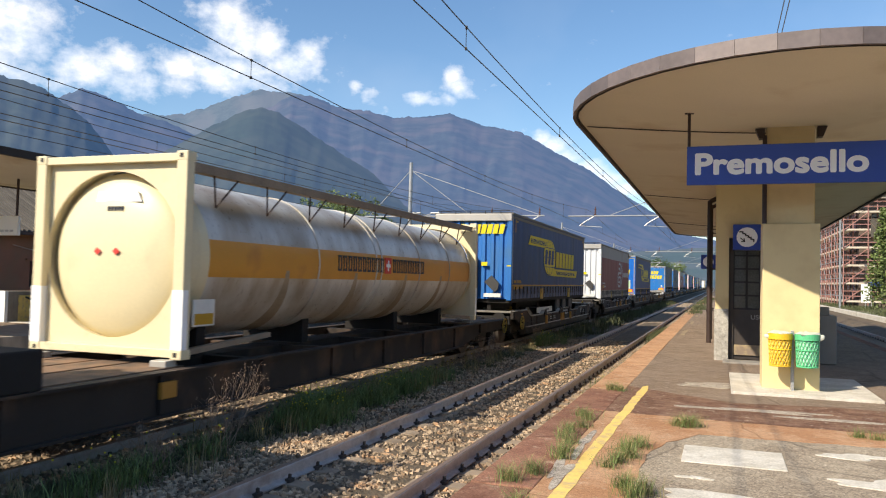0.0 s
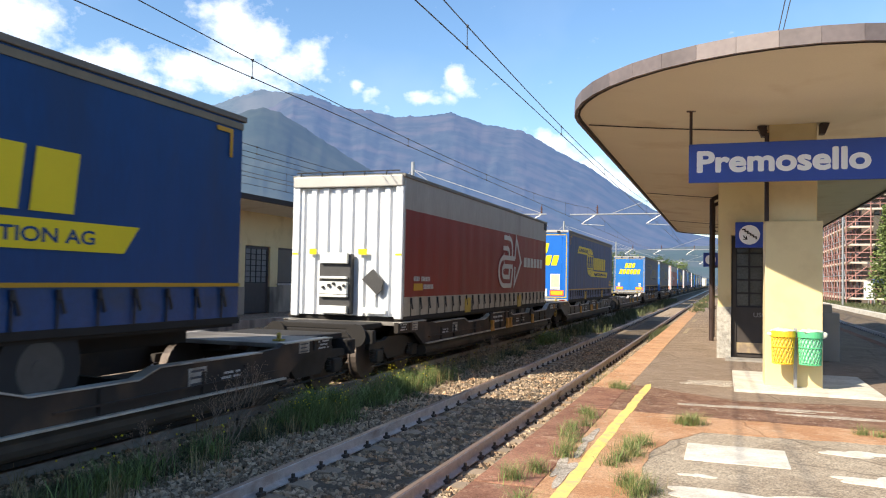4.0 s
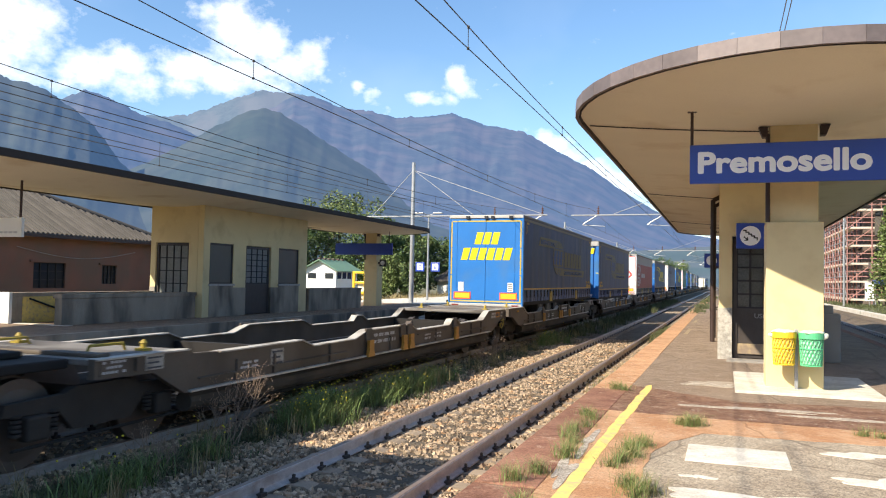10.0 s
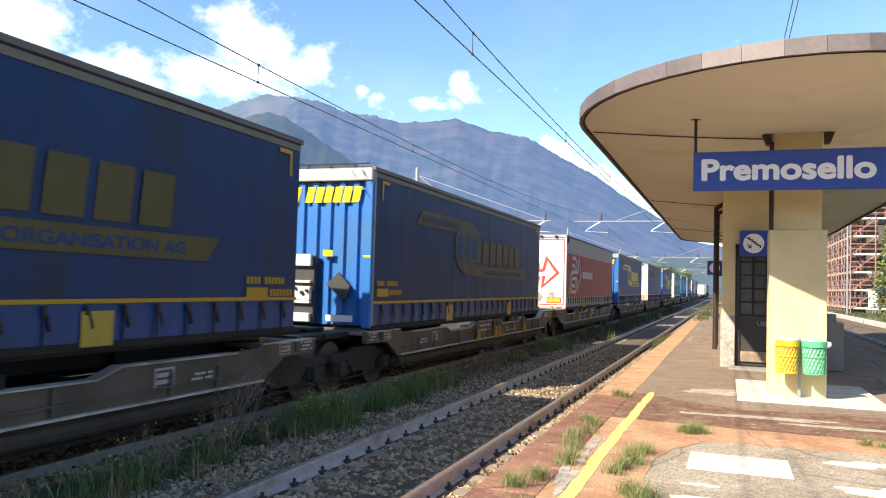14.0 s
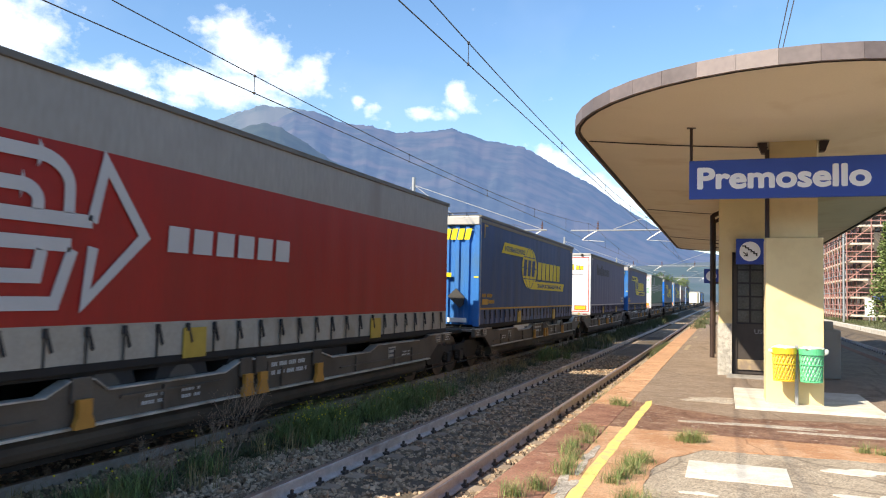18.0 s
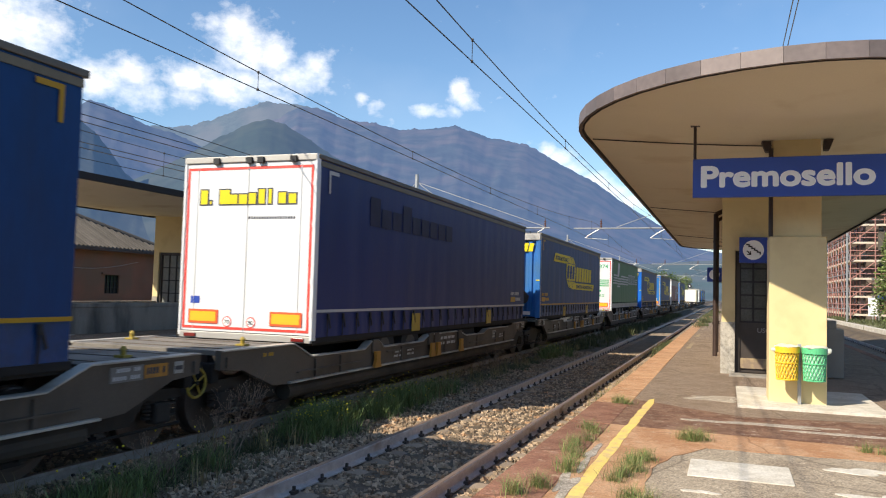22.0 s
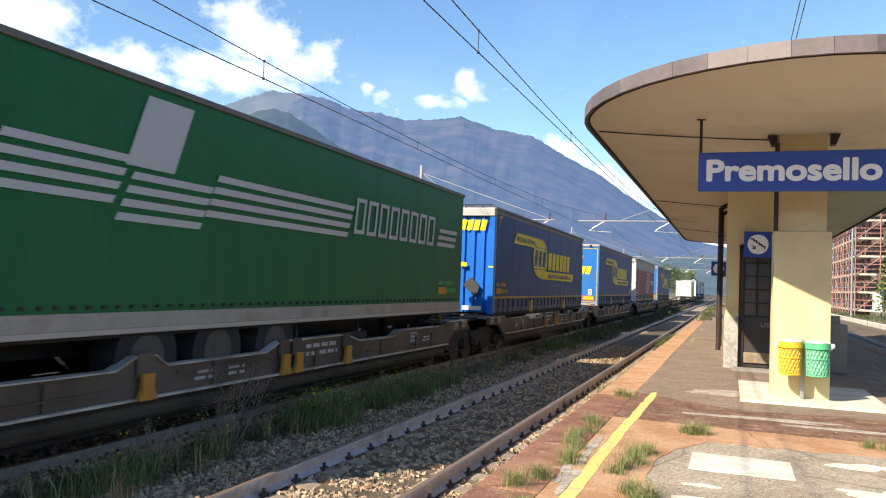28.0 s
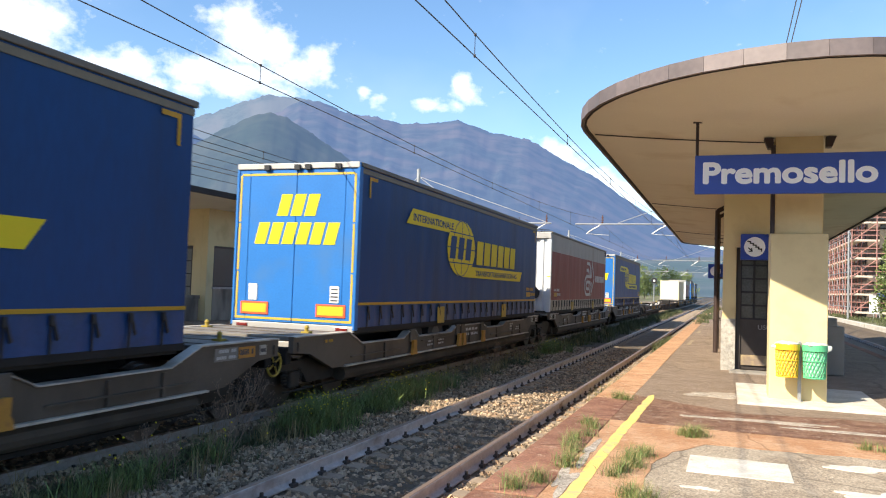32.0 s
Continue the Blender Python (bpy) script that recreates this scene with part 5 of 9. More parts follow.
def globe_logo(t, y0, ma=None):
    """Two slanted bars, a globe and a word mark as plain shapes on the side curtain; y0 is the near end of the upper bar."""
    ma = ma or M["yellow_print"]
    x = HW + 0.014
    bm = B()
    prism(bm, [(y0, 3.25), (y0 + 0.32, 3.58), (y0 + 3.3, 3.58), (y0 + 3.9, 3.47), (y0 + 4.1, 3.25)], "x", x, x + 0.003)
    bar = side_print("upper_bar", t, bm, ma, "yellow bar of the emblem")
    lettering("lettering", "INTERNATIONALE", 0.16, M["blue_curtain"], bar, pose(x + 0.003, y0 + 0.36, 3.33) @ SIDE, 0.016, 2.5)
    cy, cz, ra, rb = y0 + 3.53, 2.92, 1.04, 0.68
    bm = B()
    prism(bm, [(cy + ra * math.cos(6.2832 * i / 40), cz + rb * math.sin(6.2832 * i / 40)) for i in range(40)], "x", x - 0.003, x + 0.002)
    disc_ob = side_print("globe", t, bm, ma, "yellow globe of the emblem")
    for k in (-0.55, 0.0, 0.55):
        lb = B()
        strip(lb, [(cy + ra * math.sin(k * 1.3) * math.cos(a), cz + rb * math.sin(a)) for a in [(-1.5 + 0.3 * i) for i in range(11)]], 0.026, "x", x + 0.002, x + 0.004)
        part("globe_line", lb, M["blue_curtain"], disc_ob)
    for zz in (-0.36, 0.0, 0.36):
        lb = B()
        h = ra * math.sqrt(1 - (zz / rb) ** 2)
        strip(lb, [(cy - h, cz + zz), (cy + h, cz + zz)], 0.026, "x", x + 0.002, x + 0.004)
        part("globe_line", lb, M["blue_curtain"], disc_ob)
    italic_blocks("globe_letter", disc_ob, pose(x + 0.003, cy - 0.88, cz - 0.27) @ SIDE, 3, 0.54, 1.72, M["blue_curtain"], 0.18, 0.3, 0.002)
    italic_blocks("word_block", t, pose(x, y0 + 4.72, 2.57) @ SIDE, 6, 0.62, 3.95, ma, 0.10, 0.2, 0.003)
    bm = B()
    prism(bm, [(y0 + 3.6, 2.23), (y0 + 4.4, 2.50), (y0 + 9.48, 2.50), (y0 + 9.25, 2.20)], "x", x, x + 0.003)
    low = side_print("lower_bar", t, bm, ma, "yellow bar of the emblem")
    lettering("lettering", "TRANSPORTORGANISATION AG", 0.145, M["blue_curtain"], low, pose(x + 0.003, y0 + 4.68, 2.28) @ SIDE, 0.016, 4.15)


def corner_mark(t, ma, y=0.35, d=1):
    bm = B()
    x = HW + 0.014
    prism(bm, [(y, TOP - 0.62), (y + d * 0.06, TOP - 0.62), (y + d * 0.06, TOP - 0.30), (y + d * 0.34, TOP - 0.30), (y + d * 0.34, TOP - 0.24), (y, TOP - 0.24)], "x", x, x + 0.004)
    part("corner_mark", bm, ma, t)


def code_marks(t, y, ma, z=1.74):
    """A line of small code marks, a plate below it and a second short line."""
    bm = B()
    x = HW + 0.013
    for r, y0, n in ((0.19, 0.0, 11), (0.02, 0.58, 7)):
        for i in range(n):
            if n == 11 and i in (4,):
                continue
            box(bm, x, x + 0.003, y + y0 + i * 0.088, y + y0 + i * 0.088 + 0.06, z + r, z + r + 0.10)
    tagged(part("code_marking", bm, ma, t, "row of small code marks"), kind="stuff")
    bm = B()
    box(bm, x, x + 0.004, y, y + 0.52, z - 0.01, z + 0.14)
    part("code_plate", bm, M["orange_line"], t, "yellow code plate")


def blue_rear(label, seed, logo=2.12, print_mat=None, cloth="blue_curtain", big=False, base=None, hem=None):
    t = trailer_body(label, M[cloth], M["blue_skirt"], M["black"], line=M["orange_line"], seed=seed, base=base, hem=hem)
    rear_end(t, M["blue_paint" if big else "dusty_blue"], M["border_yellow"])
    if big:
        italic_blocks("word_block", t, pose(-0.60, -0.032, 3.17) @ UPRIGHT, 3, 0.42, 1.02, M["yellow_print"], 0.25, 0.2)
        italic_blocks("word_block", t, pose(-0.98, -0.032, 2.64) @ UPRIGHT, 6, 0.43, 1.82, M["yellow_print"], 0.25, 0.2)
    else:
        italic_blocks("word_block", t, pose(-0.40, -0.032, 3.18) @ UPRIGHT, 3, 0.40, 0.86, M["yellow_print"], 0.25, 0.2)
        italic_blocks("word_block", t, pose(-0.86, -0.032, 2.66) @ UPRIGHT, 6, 0.40, 1.74, M["yellow_print"], 0.25, 0.2)
    pw, ph = (0.20, 0.66) if big else (0.09, 0.30)
    for x in (-0.86, 0.72) if big else (-0.84, 0.86):
        bm = B()
        box(bm, x - pw, x + pw, -0.042, -0.032, BASE + 0.45, BASE + 0.45 + ph)
        pl = part("label_plate", bm, M["plate_white"], t, "printed label in a white border")
        bb = B()
        if big:
            box(bb, x - pw + 0.035, x + pw - 0.035, -0.045, -0.042, BASE + 0.56, BASE + 0.41 + ph)
            box(bb, x - pw + 0.035, x + pw - 0.035, -0.045, -0.042, BASE + 0.49, BASE + 0.52)
            part("label_field", bb, M["plate_green"], pl, "light green picture panel")
        else:
            for i in range(4):
                box(bb, x - 0.07, x + 0.07, -0.045, -0.042, BASE + 0.48 + i * 0.066, BASE + 0.505 + i * 0.066)
            tagged(part("marking", bb, M["grey_print"] if x < 0 else M["dark_print"], pl), kind="stuff")
    if big:
        bm = B()
        box(bm, 0.18, 0.38, -0.042, -0.032, BASE + 0.16, BASE + 0.48)
        part("label_plate", bm, M["plate_white"], t, "small white sticker")
    globe_logo(t, logo, print_mat)
    corner_mark(t, M["orange_line"])
    corner_mark(t, M["orange_line"], TL - 0.3, -1)
    code_marks(t, TL - 1.35, M["orange_line"])
    return t


def blue_front(label, seed, logo=2.12, print_mat=None, base=None, hem=None, cloth="blue_curtain", single=False):
    t = trailer_body(label, M[cloth], M["blue_skirt"], M["black"], line=M["orange_line"], seed=seed, wheels_far=True, base=base, hem=hem, guard=(4.0, 6.6))
    front_wall(t, M["blue_paint"] if single else M["front_blue"], M["blue_paint"] if single else M["front_blue"], M["plate_white"], single=single, base=base)
    italic_blocks("word_block", t, pose(-0.98, -0.006, 3.48) @ UPRIGHT, 3, 0.30, 0.72, M["yellow_print"], 0.22, 0.2)
    italic_blocks("word_block", t, pose(-0.16, -0.006, 3.48) @ UPRIGHT, 6, 0.30, 1.18, M["yellow_print"], 0.22, 0.2)
    globe_logo(t, logo, print_mat)
    corner_mark(t, M["orange_line"])
    corner_mark(t, M["orange_line"], TL - 0.3, -1)
    code_marks(t, 0.25, M["orange_line"])
    return t


def ribbon_arrow(parent, m, ma, k=1.0, thick=0.006, wide=1.0):
    """Looping ribbon that ends in an arrow head, as bands of constant width; unit height about 1.6."""
    def arc(cx, cy, r, a0, a1, n=12):
        return [(cx + r * math.cos(radians(a0 + (a1 - a0) * i / n)), cy + r * math.sin(radians(a0 + (a1 - a0) * i / n))) for i in range(n + 1)]
    bands = (
        [(0.42, 1.52)] + [(0.85, 1.52)] + arc(0.85, 1.22, 0.30, 90, 0) + [(1.15, 0.98)],
        [(0.36, 1.20), (0.72, 1.20)] + arc(0.72, 1.05, 0.15, 90, 0) + [(0.87, 0.98)],
        [(1.38, 0.92), (0.45, 0.92)] + arc(0.45, 0.50, 0.42, 90, 270) + [(1.05, 0.08), (1.20, 0.62)],
        [(1.18, 0.66), (0.48, 0.66)] + arc(0.48, 0.50, 0.16, 90, 270) + [(0.88, 0.34), (0.92, 0.6)],
        [(1.38, 0.92), (1.50, 1.56), (1.96, 0.82), (1.34, 0.10), (1.40, 0.66)],
    )
    for p in bands:
        bm = B()
        strip(bm, [(a * k * wide, b * k) for a, b in p], 0.135 * k, "z", 0, thick)
        o = part("ribbon_band", bm, ma, parent)
        o.matrix_basis = m


def red_side(t, y0=0.72):
    x = HW + 0.014
    bm = B()
    box(bm, x - 0.01, x - 0.004, y0, y0 + 0.02, 2.4, 2.42)
    emblem = part("emblem", bm, M["grey_print"], t, "pale grey looping arrow emblem")
    ribbon_arrow(emblem, pose(x, y0, 1.74) @ SIDE, M["grey_print"], wide=1.34)
    italic_blocks("word_block", t, pose(x, y0 + 3.02, 2.42) @ SIDE, 6, 0.31, 2.8, M["grey_print"], 0.05, 0.22)


def red_rear(label, seed):
    t = trailer_body(label, M["red_clean"], M["pale_skirt"], M["black"], top_band=M["grey_curtain"], band_h=0.66, seed=seed)
    rear_end(t, M["white_paint"], M["red_print"])
    bm = B()
    box(bm, -0.9, -0.88, -0.034, -0.030, 2.4, 2.42)
    emblem = part("emblem", bm, M["red_print"], t, "red looping arrow emblem")
    ribbon_arrow(emblem, pose(-1.06, -0.034, 1.93) @ UPRIGHT @ Matrix.Diagonal((1.0, 0.79, 1.0, 1)), M["red_print"], 1.02)
    red_side(t)
    for x in (-0.42, 0.18):
        bm = B()
        prism(bm, [(x, 1.37), (x + 0.19, 1.58), (x, 1.79), (x - 0.19, 1.58)], "y", -0.05, -0.034)
        part("hazard_plate", bm, M["concrete"], t, "grey folded hazard plate")
    speed_discs(t, ((-1.02, 1.68, "70"), (-0.83, 1.68, "80")))
    bm = B()
    box(bm, 0.60, 0.80, -0.06, -0.034, 1.50, 1.80, 0.01)
    bx_ = part("document_box", bm, M["concrete"], t, "small grey document box")
    bm = B()
    box(bm, 0.66, 0.74, -0.064, -0.06, 1.60, 1.68)
    part("box_label", bm, M["reflector"], bx_)
    bm = B()
    box(bm, -0.32, -0.12, -0.04, -0.034, 1.32, 1.44)
    part("label_plate", bm, M["plate_white"], t)
    code_marks(t, 0.35, M["orange_line"])
    return t


def speed_discs(t, items):
    for x, z, words in items:
        bm = B()
        rod(bm, (x, -0.036, z), (x, -0.031, z), 0.088, 24)
        d = part("speed_disc", bm, M["red_print"], t, "round speed limit sticker")
        bm = B()
        rod(bm, (x, -0.040, z), (x, -0.036, z), 0.070, 24)
        part("disc_field", bm, M["sign_white"], d)
        lettering("lettering", words, 0.07, M["dark_print"], d, pose(x - 0.05, -0.041, z - 0.035) @ UPRIGHT, 0.01, 0.10)


def red_front(label, seed):
    t = trailer_body(label, M["red_curtain"], M["pale_skirt"], M["black"], top_band=M["grey_curtain"], band_h=0.66, seed=seed, wheels_far=True)
    front_wall(t, M["white_paint"], M["white_paint"], M["plate_white"])
    # the emblem sits towards the far end here
    red_side(t, 7.15)
    code_marks(t, 0.6, M["grey_print"])
    return t


def white_rear_navy(label, seed):
    t = trailer_body(label, M["navy_curtain"], M["navy_curtain"], M["black"], line=M["grey_print"], seed=seed)
    rear_end(t, M["white_paint"], M["red_print"])
    speed_discs(t, ((-0.32, 1.40, "70"), (0.14, 1.40, "80")))
    for i, (w, h) in enumerate(((0.16, 0.26), (0.05, 0.08), (0.22, 0.26), (0.18, 0.18), (0.18, 0.18), (0.16, 0.2), (0.14, 0.26), (0.08, 0.26), (0.16, 0.2), (0.16, 0.18))):
        bm = B()
        x = -0.95 + i * 0.19
        box(bm, x - 0.01, x + w + 0.01, -0.037, -0.032, 3.34 - 0.01, 3.34 + h + 0.01)
        p = part("word_block", bm, M["dark_print"], t)
        bm = B()
        box(bm, x + 0.012, x + w - 0.012, -0.040, -0.037, 3.352, 3.34 + h - 0.012)
        part("block_face", bm, M["yellow_print"], p)
    bm = B()
    for i in range(18):
        box(bm, 0.02 + i * 0.05, 0.05 + i * 0.05, -0.036, -0.032, 3.10, 3.14)
    tagged(part("small_print", bm, M["dark_print"], t), kind="stuff")
    bm = B()
    box(bm, -1.06, -0.88, -0.036, -0.032, BASE + 0.52, BASE + 0.64)
    part("label_plate", bm, M["sign_blue"], t)
    for i in range(9):
        bm = B()
        y = 1.95 + i * 0.51
        box(bm, HW + 0.012, HW + 0.0145, y, y + 0.44, 3.16, 3.70 if i in (0, 3) else 3.52)
        part("ghost_block", bm, M["ghost_print"], t, "worn brown trace of a word")
    corner_mark(t, M["grey_print"])
    code_marks(t, TL - 1.7, M["grey_print"])
    return t


def green_rear(label, seed):
    t = trailer_body(label, M["green_curtain"], M["pale_skirt"], M["black"], hem_plain=True, seed=seed, base=1.36, hem=1.60)
    rear_end(t, M["white_paint"], M["red_print"])
    lettering("fleet_number", "1374", 0.22, M["green_print"], t, pose(0.45, -0.033, 3.55) @ UPRIGHT, 0.02, 0.62)
    bm = B()
    prism(bm, [(-0.72, 2.80), (-0.38, 2.80), (-0.26, 3.24), (-0.58, 3.24)], "y", -0.038, -0.032)
    part("slanted_block", bm, M["green_print"], t, "green slanted block")
    for i in range(4):
        z = 2.52 + i * 0.11
        for x0, x1 in ((-1.12, -0.82), (-0.80 + 0.03 * i, -0.16 + 0.03 * i), (-0.08, 1.12)):
            zz = z - (0.09 if x0 > -0.83 and x1 < 0 else 0)
            bm = B()
            box(bm, x0, x1, -0.038, -0.032, zz, zz + 0.055)
            part("stripe", bm, M["green_print"], t)
    bm = B()
    for i in range(14):
        box(bm, -0.72 + i * 0.102, -0.64 + i * 0.102, -0.037, -0.032, 2.20, 2.32)
    tagged(part("web_line", bm, M["green_print"], t, "line of small green marks"), kind="stuff")
    lettering("lettering", "LOGISTICS & TRANSPORTS", 0.15, M["green_print"], t, pose(-0.9, -0.033, 1.92) @ UPRIGHT, 0.012, 1.78)
    speed_discs(t, ((-1.02, 1.70, "70"), (-0.82, 1.70, "80")))
    x = HW + 0.014
    bm = B()
    prism(bm, [(2.32, 3.14), (3.1, 3.14), (3.4, 3.96), (2.62, 3.96)], "x", x, x + 0.005)
    part("slanted_block", bm, M["grey_print"], t, "pale grey slanted block")
    for i in range(4):
        z = 2.70 + i * 0.155
        for y0, y1, dz in ((0.55, 2.15, 0.0), (2.2, 3.6, -0.17), (3.7, 7.5, 0.0), (11.8, 12.95, 0.10)):
            if y0 > 11 and i == 3:
                continue
            bm = B()
            d = 0.07 * i
            prism(bm, [(y0 + d, z + dz), (y1 + d, z + dz), (y1 + d + 0.05, z + dz + 0.085), (y0 + d + 0.05, z + dz + 0.085)], "x", x, x + 0.005)
            part("stripe", bm, M["grey_print"], t)
    for i in range(8):
        bm = B()
        y0 = 7.75 + i * 0.49
        strip(bm, [(y0 + 0.05, 2.82), (y0 + 0.36, 2.82), (y0 + 0.44, 3.38), (y0 + 0.13, 3.38), (y0 + 0.05, 2.82)], 0.07, "x", x, x + 0.005)
        part("word_block", bm, M["grey_print"], t)
    corner_mark(t, M["grey_print"])
    code_marks(t, TL - 1.6, M["green_print"])
    return t


def tank_container(label):
    t = tagged(empty("tank_container"), label, "tank container")
    L, H, Wd, z0 = 12.19, 2.591, 1.219, 0.93
    for y in (0.0, L):
        d = 1 if y == 0 else -1
        for s in (-1, 1):
            bm = B()
            box(bm, *sorted((s * Wd, s * (Wd - 0.16))), *sorted((y, y + d * 0.15)), z0, z0 + H, 0.012)
            part("corner_post", bm, M["cream_frame"], t)
            fb = B()
            box(fb, *sorted((s * (Wd + 0.002), s * (Wd - 0.162))), *sorted((y - d * 0.003, y + d * 0.10)), z0 + 0.12, z0 + 0.86)
            part("repainted_foot", fb, M["sign_white"], t, "white repainted foot of the post")
            for z in (z0 - 0.002, z0 + H - 0.116):
                cb = B()
                box(cb, *sorted((s * (Wd + 0.004), s * (Wd - 0.165))), *sorted((y - d * 0.004, y + d * 0.178)), z, z + 0.12, 0.012)
                cf = part("corner_casting", cb, M["cream_frame"], t)
                hb = B()
                box(hb, s * (Wd - 0.09) - 0.025, s * (Wd - 0.09) + 0.025, y - d * 0.006 - 0.003, y - d * 0.006 + 0.003, z + 0.035, z + 0.09)
                part("casting_hole", hb, M["black"], cf)
        for z in (z0 + 0.02, z0 + H - 0.12):
            bm = B()
            box(bm, -Wd + 0.15, Wd - 0.15, *sorted((y + d * 0.01, y + d * 0.11)), z, z + 0.10, 0.008)
            part("end_rail", bm, M["cream_frame"], t)
        # end plate with a round opening
        bm = B()
        n = 48
        cz, r = z0 + H / 2, 1.13
        ring = []
        for i in range(n):
            ang = 6.2832 * (i + 0.5) / n
            c, q = math.cos(ang), math.sin(ang)
            k = max(r * 0.96, min(1.08 / max(abs(c), 1e-6), (H / 2 - 0.1) / max(abs(q), 1e-6)))
            ring.append([bm.verts.new((rr * c, y + d * yy, cz + rr * q)) for rr, yy in ((r * 0.955, 0.10), (k, 0.10), (k, 0.13), (r * 0.955, 0.13))])
        for i in range(n):
            for j in range(4):
                bm.faces.new((ring[i][j], ring[(i + 1) % n][j], ring[(i + 1) % n][(j + 1) % 4], ring[i][(j + 1) % 4]))
        bmesh.ops.recalc_face_normals(bm, faces=bm.faces[:])
        part("end_plate", bm, M["cream_frame"], t)
        bm = B()
        rings_ = [[bm.verts.new((rr * math.cos(6.2832 * i / n), y + d * yy, cz + rr * math.sin(6.2832 * i / n))) for i in range(n)] for rr, yy in ((1.075, 0.115), (1.135, 0.42), (1.15, 0.42), (1.09, 0.115))]
        for a in range(4):
            for i in range(n):
                bm.faces.new((rings_[a][i], rings_[a][(i + 1) % n], rings_[(a + 1) % 4][(i + 1) % n], rings_[(a + 1) % 4][i]))
        bmesh.ops.recalc_face_normals(bm, faces=bm.faces[:])
        part("end_skirt", bm, M["cream_frame"], t, "cream skirt between frame and tank", smooth=False)
    # shell
    bm = B()
    n, R = 56, 1.12
    cz = z0 + H / 2 - 0.02
    rings = [(0.02, 0.02), (0.03, 0.35), (0.07, 0.62), (0.14, 0.84), (0.24, 0.97), (0.36, 1.0)]
    prof = [(0.02 + a, R * k) for a, k in rings] + [(0.36 + (L - 0.72) * i / 40, R) for i in range(1, 40)] + [(L - 0.02 - a, R * k) for a, k in rings[::-1]]
    loops = []
    for y, r in prof:
        loops.append([bm.verts.new((r * math.cos(6.2832 * i / n), y, cz + r * math.sin(6.2832 * i / n))) for i in range(n)])
    for a, b in zip(loops, loops[1:]):
        for i in range(n):
            f = bm.faces.new((a[i], b[i], b[(i + 1) % n], a[(i + 1) % n]))
            zc_ = (a[i].co.z + b[(i + 1) % n].co.z) / 2
            yc = a[i].co.y
            f.material_index = 0 if yc < 0.38 or yc > L - 0.4 else (2 if cz - 0.20 < zc_ < cz + 0.24 else 1)
    bm.faces.new(loops[0])
    bm.faces.new(loops[-1][::-1])
    bmesh.ops.recalc_face_normals(bm, faces=bm.faces[:])
    shell = part("tank_shell", bm, [M["cream_tank"], M["tank_pale"], M["tank_orange"]], t, "pale tank shell with a broad orange band", smooth=True)
    for y in (2.6, 5.0, 7.4, 9.6):
        # brown run-off below the seams
        gb = B()
        for k in range(9):
            a0, a1 = 5.0 + 0.13 * k, 5.0 + 0.13 * (k + 1)
            w0, w1 = 0.10 + 0.035 * (8 - k), 0.10 + 0.035 * (7 - k)
            gb.faces.new([gb.verts.new((1.123 * math.cos(q), y + w, cz + 1.123 * math.sin(q))) for q, w in ((a0, -w0 * 0.4), (a0, w0), (a1, w1), (a1, -w1 * 0.4))])
        part("grime_streak", gb, M["tank_grime"], shell, "brown run-off stain", smooth=True)
    for y in (3.6, 5.9, 6.15, 8.2, 10.2):
        rb = hoop(0, 0, 0, 1.122, 0.018, n)
        bmesh.ops.transform(rb, matrix=pose(0, y, cz, 90, 0, 0), verts=rb.verts[:])
        part("shell_ring", rb, M["tank_pale"], shell)
    # word mark as blocks, and a white cross on red
    for y0, k in ((4.3, 10), (6.72, 9)):
        for i in range(k):
            wb = B()
            yy = y0 + i * 0.2
            strip(wb, [(yy, cz - 0.08), (yy, cz + 0.16), (yy + 0.10, cz + 0.16), (yy + 0.10, cz - 0.08), (yy, cz - 0.08)], 0.04, "x", 1.09, 1.126)
            part("word_block", wb, M["dark_print"], shell)
    cb = B()
    box(cb, 1.08, 1.126, 6.28, 6.60, cz - 0.12, cz + 0.20)
    cr = part("cross_field", cb, M["red_print"], shell)
    cb = B()
    box(cb, 1.10, 1.131, 6.41, 6.47, cz - 0.07, cz + 0.15)
    box(cb, 1.10, 1.130, 6.34, 6.54, cz + 0.01, cz + 0.07)
    part("cross", cb, M["sign_white"], cr)
    # hazard diamonds and marks on the dished end
    for x in (-0.16, 0.14):
        pb = B()
        prism(pb, [(x, cz + 0.005), (x + 0.055, cz + 0.055), (x, cz + 0.105), (x - 0.055, cz + 0.055)], "y", 0.017, 0.021)
        part("hazard_diamond", pb, M["red_print"], shell, "small red hazard diamond")
    pb = B()
    prism(pb, [(-0.28, cz + 0.70), (0.45, cz + 0.70), (0.38, cz + 0.84), (-0.24, cz + 0.84)], "y", 0.098, 0.122)
    part("placard", pb, M["sign_white"], shell)
    for i in range(5):
        pb = B()
        box(pb, -0.06 + i * 0.055, -0.035 + i * 0.055, 0.062, 0.10, cz + 0.58, cz + 0.64)
        part("code_mark", pb, M["dark_print"], shell)
    # walkway with brackets, lower side rail, saddle and side plate
    wb = B()
    box(wb, 0.72, 1.12, 0.2, L - 0.2, z0 + H - 0.17, z0 + H - 0.14)
    box(wb, 1.10, 1.125, 0.2, L - 0.2, z0 + H - 0.22, z0 + H - 0.10)
    part("walkway", wb, M["walk_brown"], t, "weathered brown walkway along the top")
    for i in range(9):
        yb = B()
        y = 1.0 + i * 1.28
        for k in (-0.3, 0.3):
            rod(yb, (1.1, y + k, z0 + H - 0.18), (0.92, y, cz + 0.70), 0.014, 6)
        part("walkway_bracket", yb, M["iron_brown"], t)
